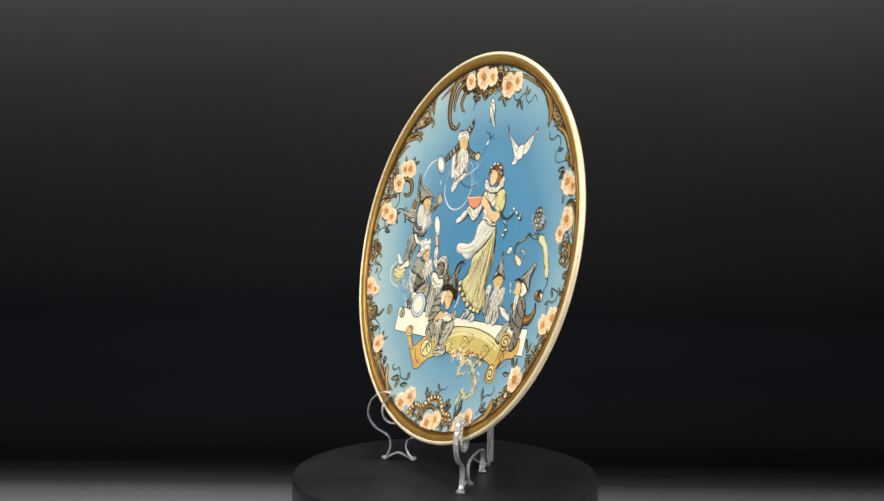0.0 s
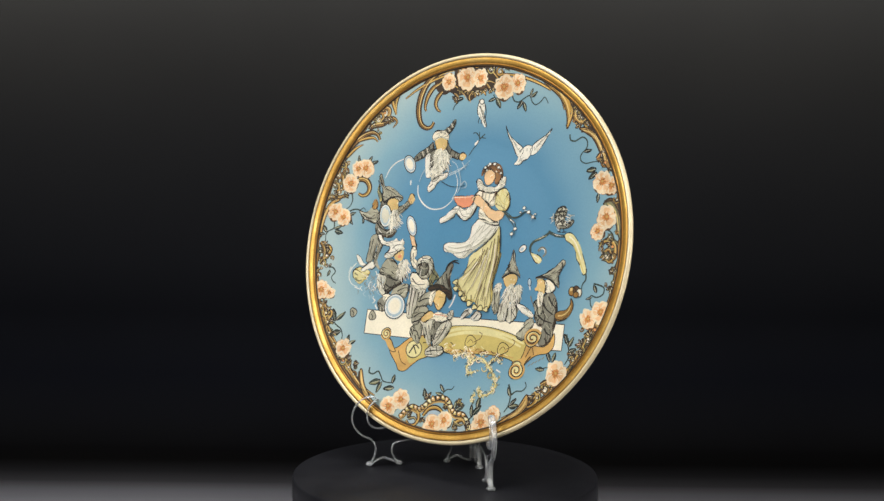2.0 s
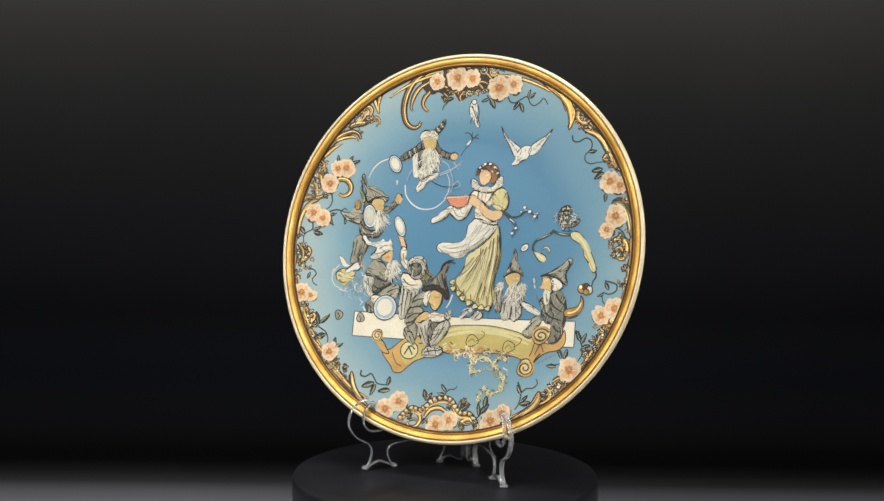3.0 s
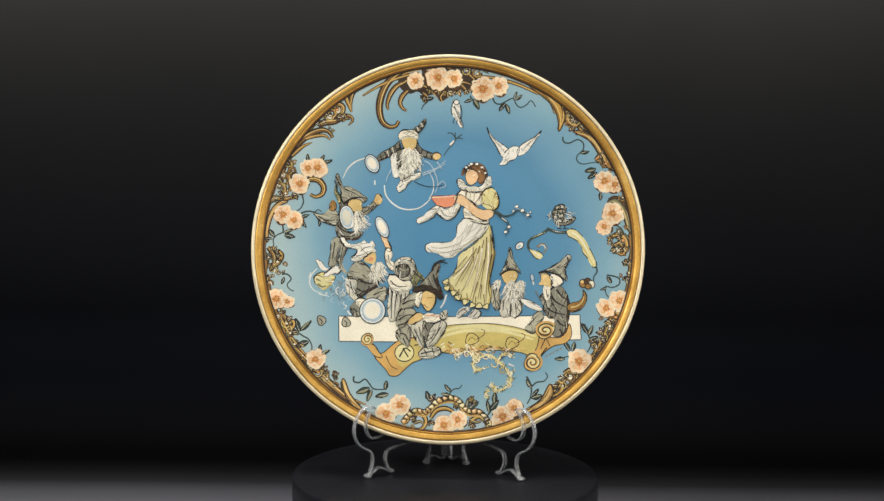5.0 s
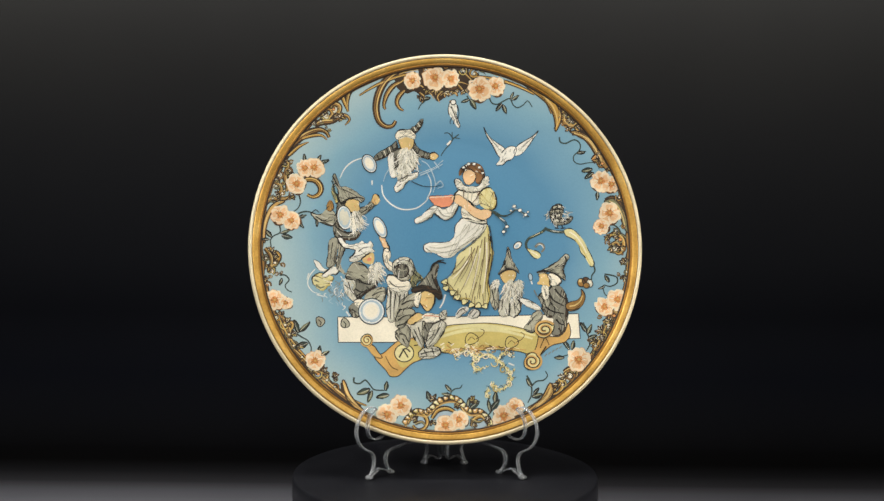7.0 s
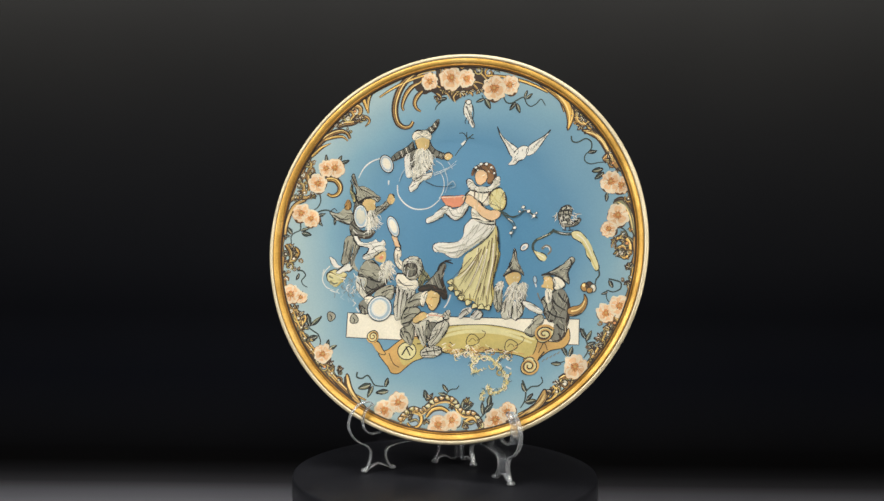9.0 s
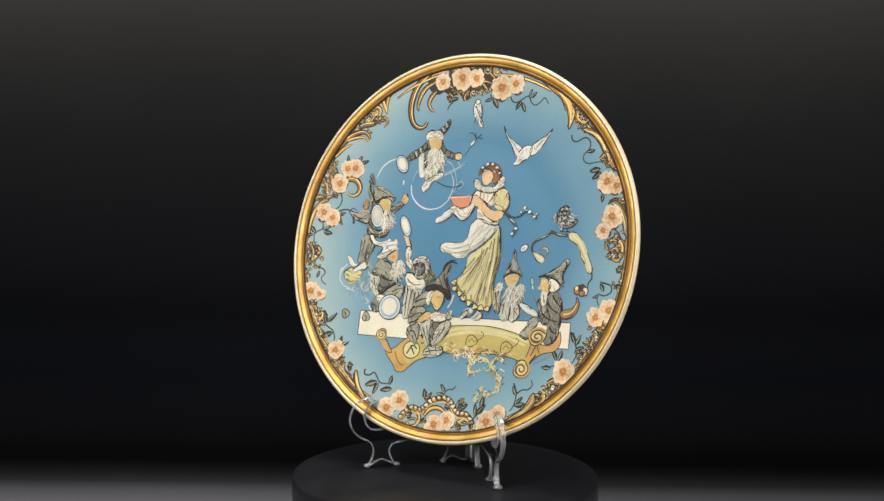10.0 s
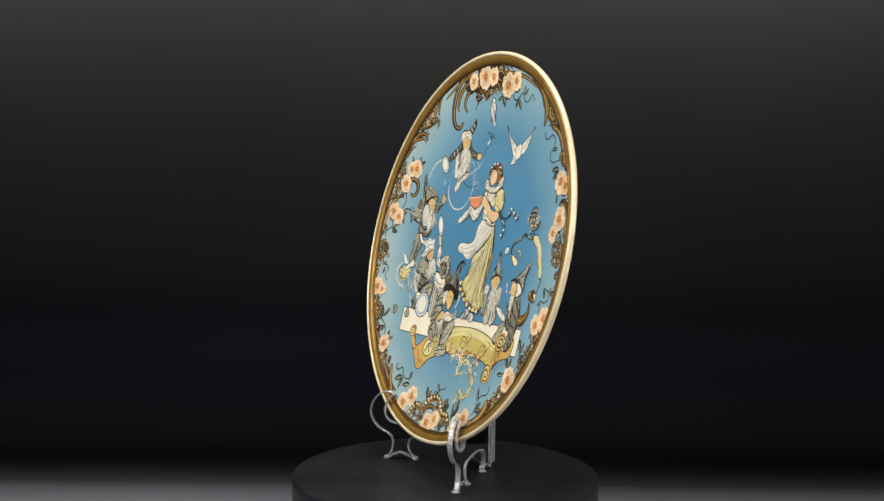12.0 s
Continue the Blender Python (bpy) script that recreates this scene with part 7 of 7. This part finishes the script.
art.stroke([(-8.8, -87.4), (-12.5, -94.8)], 1.0, CREAM, 0.5, lift=art.level + 0.9)
art.stroke([(-24.9, -64.0), (-19.9, -67.7)], 1.2, OCHRE, 0.5, lift=art.level + 0.9)
art.stroke([(-21.2, -56.5), (-15.0, -56.5)], 1.0, OCHRE, 0.5, lift=art.level + 0.9)
art.done("painted_figure", None, "painted sitting figure with dark tall hat holding a small bowl")
# crouching figure
art = Art()
art.level = 3.2
cloth(art, [(50.1, -41.2), (55.7, -43.0), (58.8, -51.1), (58.7, -64.2), (54.3, -69.8), (49.4, -61.1), (47.6, -48.7)], GREY)
cloth(art, [(75.6, -38.6), (81.8, -40.4), (84.9, -51.0), (83.5, -66.6), (79.1, -74.7), (75.5, -63.5)], GREY)
cloth(art, [(58.7, -64.2), (61.9, -54.2), (68.1, -50.5), (71.1, -60.4), (69.8, -74.1), (62.3, -77.2), (58.0, -71.6)], PALE)
cloth(art, [(70.5, -64.1), (75.5, -56.7), (81.1, -59.8), (82.2, -70.3), (76.0, -77.2), (70.4, -74.7)], PALE)
cloth(art, [(60.8, -29.2), (67.0, -24.2), (76.3, -26.0), (77.5, -33.5), (73.1, -39.2), (66.9, -40.5), (62.0, -36.1)], FLESH)
cloth(art, [(57.6, -30.5), (63.3, -21.1), (66.5, -10.4), (68.4, 0.3), (70.9, -3.5), (73.3, -13.5), (77.0, -19.8), (81.3, -28.5), (74.5, -24.8), (67.0, -24.2)], GREY)
art.stroke([(58.3, -30.5), (67.0, -25.5), (75.7, -25.4), (81.3, -29.1)], 1.8, INK, 0.5, lift=art.level + 0.9)
art.stroke([(68.4, -1.0), (70.2, -11.0)], 1.4, INK, 0.5, lift=art.level + 0.9)
art.stroke([(66.4, -14.8), (64.5, -22.3)], 1.0, INK, 0.5, lift=art.level + 0.9)
art.stroke([(50.7, -46.2), (53.2, -57.4), (54.4, -67.3)], 1.3, INK, 0.5, lift=art.level + 0.9)
art.stroke([(63.1, -57.3), (61.8, -69.8)], 1.2, INK, 0.5, lift=art.level + 0.9)
art.stroke([(75.5, -61.0), (76.6, -73.5)], 1.2, INK, 0.5, lift=art.level + 0.9)
art.stroke([(80.6, -46.0), (81.6, -63.5)], 1.2, INK, 0.5, lift=art.level + 0.9)
art.stroke([(70.5, -63.5), (70.4, -73.5)], 1.4, INK, 0.5, lift=art.level + 0.9)
beard(art, 71.8, -47.3, 8.5, 11.0, 90, -90)
beard(art, 81.2, -43.5, 4, 8.5, 30, -80)
beard(art, 55.7, -40.5, 4.5, 5.5, 24, -110)
art.done("painted_figure", None, "painted crouching figure with grey hat and shaggy beard")
# figure in profile
art = Art()
art.level = 4.2
cloth(art, [(85.6, -90.2), (91.3, -82.2), (96.3, -72.8), (103.7, -70.4), (106.7, -77.2), (100.4, -85.9), (95.4, -94.6)], GREY)
cloth(art, [(112.7, -47.9), (120.8, -41.1), (127.5, -44.3), (132.8, -54.3), (134.4, -66.8), (132.9, -79.2), (130.8, -92.2), (122.7, -99.0), (115.5, -95.2), (118.3, -79.7), (111.0, -76.6), (105.6, -67.2), (108.9, -57.3)], SLATE)
cloth(art, [(105.3, -51.0), (110.2, -51.6), (115.0, -60.4), (111.2, -67.3), (106.3, -64.1), (102.1, -56.0)], GREY)
cloth(art, [(78.6, -55.4), (86.7, -56.6), (95.9, -60.4), (104.4, -66.6), (102.5, -70.4), (92.7, -67.2), (85.4, -62.9)], WHITE)
cloth(art, [(103.1, -29.7), (109.3, -28.5), (114.8, -32.2), (115.9, -39.2), (111.5, -46.6), (106.6, -42.2), (101.1, -40.4), (103.6, -35.4)], FLESH)
cloth(art, [(113.0, -29.7), (121.0, -29.8), (127.6, -37.4), (122.6, -42.3), (115.3, -42.3), (114.1, -35.4)], CREAM)
cloth(art, [(107.3, -41.6), (113.4, -44.8), (113.2, -54.8), (108.9, -58.5), (105.9, -49.7)], CREAM)
cloth(art, [(100.6, -27.8), (108.7, -24.7), (116.8, -19.7), (124.3, -14.7), (130.5, -8.5), (133.6, -7.3), (136.6, -11.1), (132.2, -17.3), (129.6, -24.8), (131.4, -32.4), (130.7, -36.8), (124.0, -31.1), (114.9, -27.2), (106.8, -29.1)], GREY)
art.stroke([(100.6, -27.8), (108.7, -26.6), (117.9, -28.5), (130.7, -36.1)], 2.0, INK, 0.5, lift=art.level + 0.9)
art.stroke([(131.7, -9.8), (132.8, -16.1), (129.1, -22.3)], 1.8, INK, 0.5, lift=art.level + 0.9)
art.stroke([(120.1, -46.1), (124.9, -52.4), (130.9, -57.4)], 2.0, INK, 0.5, lift=art.level + 0.9)
art.stroke([(113.8, -53.5), (119.9, -59.8), (129.5, -64.9)], 2.0, INK, 0.5, lift=art.level + 0.9)
art.stroke([(110.0, -66.0), (117.2, -71.0), (129.4, -73.6)], 2.0, INK, 0.5, lift=art.level + 0.9)
art.stroke([(120.7, -79.8), (125.5, -84.7), (130.3, -86.0)], 2.0, INK, 0.5, lift=art.level + 0.9)
art.stroke([(114.9, -61.0), (119.7, -67.3), (118.3, -76.0)], 1.8, INK, 0.5, lift=art.level + 0.9)
art.stroke([(104.0, -53.5), (107.6, -58.5), (110.0, -64.8)], 1.4, INK, 0.5, lift=art.level + 0.9)
art.stroke([(90.0, -85.9), (95.0, -79.7), (100.0, -74.7)], 1.2, INK, 0.5, lift=art.level + 0.9)
art.stroke([(122.9, -89.7), (126.5, -93.4)], 1.6, INK, 0.5, lift=art.level + 0.9)
art.stroke([(120.5, -22.2), (125.4, -18.5)], 1.2, INK, 0.5, lift=art.level + 0.9)
art.stroke([(109.1, -46.0), (110.1, -54.8)], 1.0, INK, 0.5, lift=art.level + 0.9)
art.stroke([(121.2, -51.1), (126.0, -57.4)], 1.3, GREY, 0.5, lift=art.level + 0.9)
art.stroke([(117.3, -63.6), (123.4, -68.6)], 1.3, GREY, 0.5, lift=art.level + 0.9)
art.stroke([(123.2, -76.0), (128.0, -79.8)], 1.3, GREY, 0.5, lift=art.level + 0.9)
art.stroke([(97.3, -47.2), (100.3, -53.5), (104.0, -58.5)], 1.5, SLATE, 0.5, lift=art.level + 0.9)
art.blob(93.7, -32.9, 2.0, 4.0, BLUEGREY, 10, 0.6)
art.done("painted_figure", None, "painted seated figure in profile with tall grey hat")
for points in ([(93.1, -33.5), (95.5, -40.9)], [(-0.2, -52.7), (-2.7, -61.4), (-6.4, -67.6)], [(-81.9, 73.8), (-81.8, 68.7)], [(68.5, -127.8), (74.6, -130.3)], [(-108.5, -72.1), (-104.8, -77.0)]):
    drop = Art()
    drop.level = 3.0
    drop.stroke(points, 2.4, BLUEGREY, 0.3, lift=3.0)
    drop.stroke(points, 1.2, WHITE, 0.3, lift=3.6)
    drop.done("drop", None, "small pale drop")

# ---- a fibre of lint on the sheet ----
bm = bmesh.new()
path = [Vector((-0.4712 + 0.0011 * k, 0.58 + 0.0012 * math.sin(k * 0.7), -0.1176 + 0.0007 * math.sin(k * 0.55))) for k in range(9)]
rings = [[bm.verts.new(p + Vector((0, 0.0006 * math.cos(a), 0.0006 * math.sin(a)))) for a in (0.0, 1.26, 2.51, 3.77, 5.03)] for p in path]
for a, b in zip(rings, rings[1:]):
    for k in range(5):
        bm.faces.new((a[k], a[(k + 1) % 5], b[(k + 1) % 5], b[k]))
for ring in (rings[0], rings[-1]):
    bm.faces.new(ring)
tagged(part("lint_fibre", bm, SLATE), "tiny grey lint fibre lying on the dark sheet", "lint")

# ---- motion: platter, stand and plate turn together, halt, and turn back ----


def motions():
    turn = [(0.0, -58.78), (0.5, -53.15), (1.0, -47.55), (1.5, -41.95), (2.0, -36.35), (2.5, -30.65), (3.0, -24.87), (3.5, -19.1), (4.0, -13.3), (4.5, -7.5), (4.8, -4.03), (5.0, -1.75),
            (5.1, -0.6), (5.2, 0.5), (5.3, 1.45), (5.4, 2.0), (5.5, 2.12), (6.0, 2.12), (6.6, 2.12), (7.2, 2.1), (7.4, 1.2), (7.6, -0.8), (8.0, -5.4), (8.4, -10.1), (8.8, -14.8), (9.0, -17.1),
            (9.25, -20.0), (9.5, -23.2), (9.75, -26.8), (10.0, -30.55), (10.5, -38.3), (11.0, -46.1), (11.5, -54.0), (12.0, -61.85)]
    for thing in (platter, stand, plate):
        walk(thing, [(t, pose(0, 0, 0, 0, 0, a)) for t, a in turn])


motions()
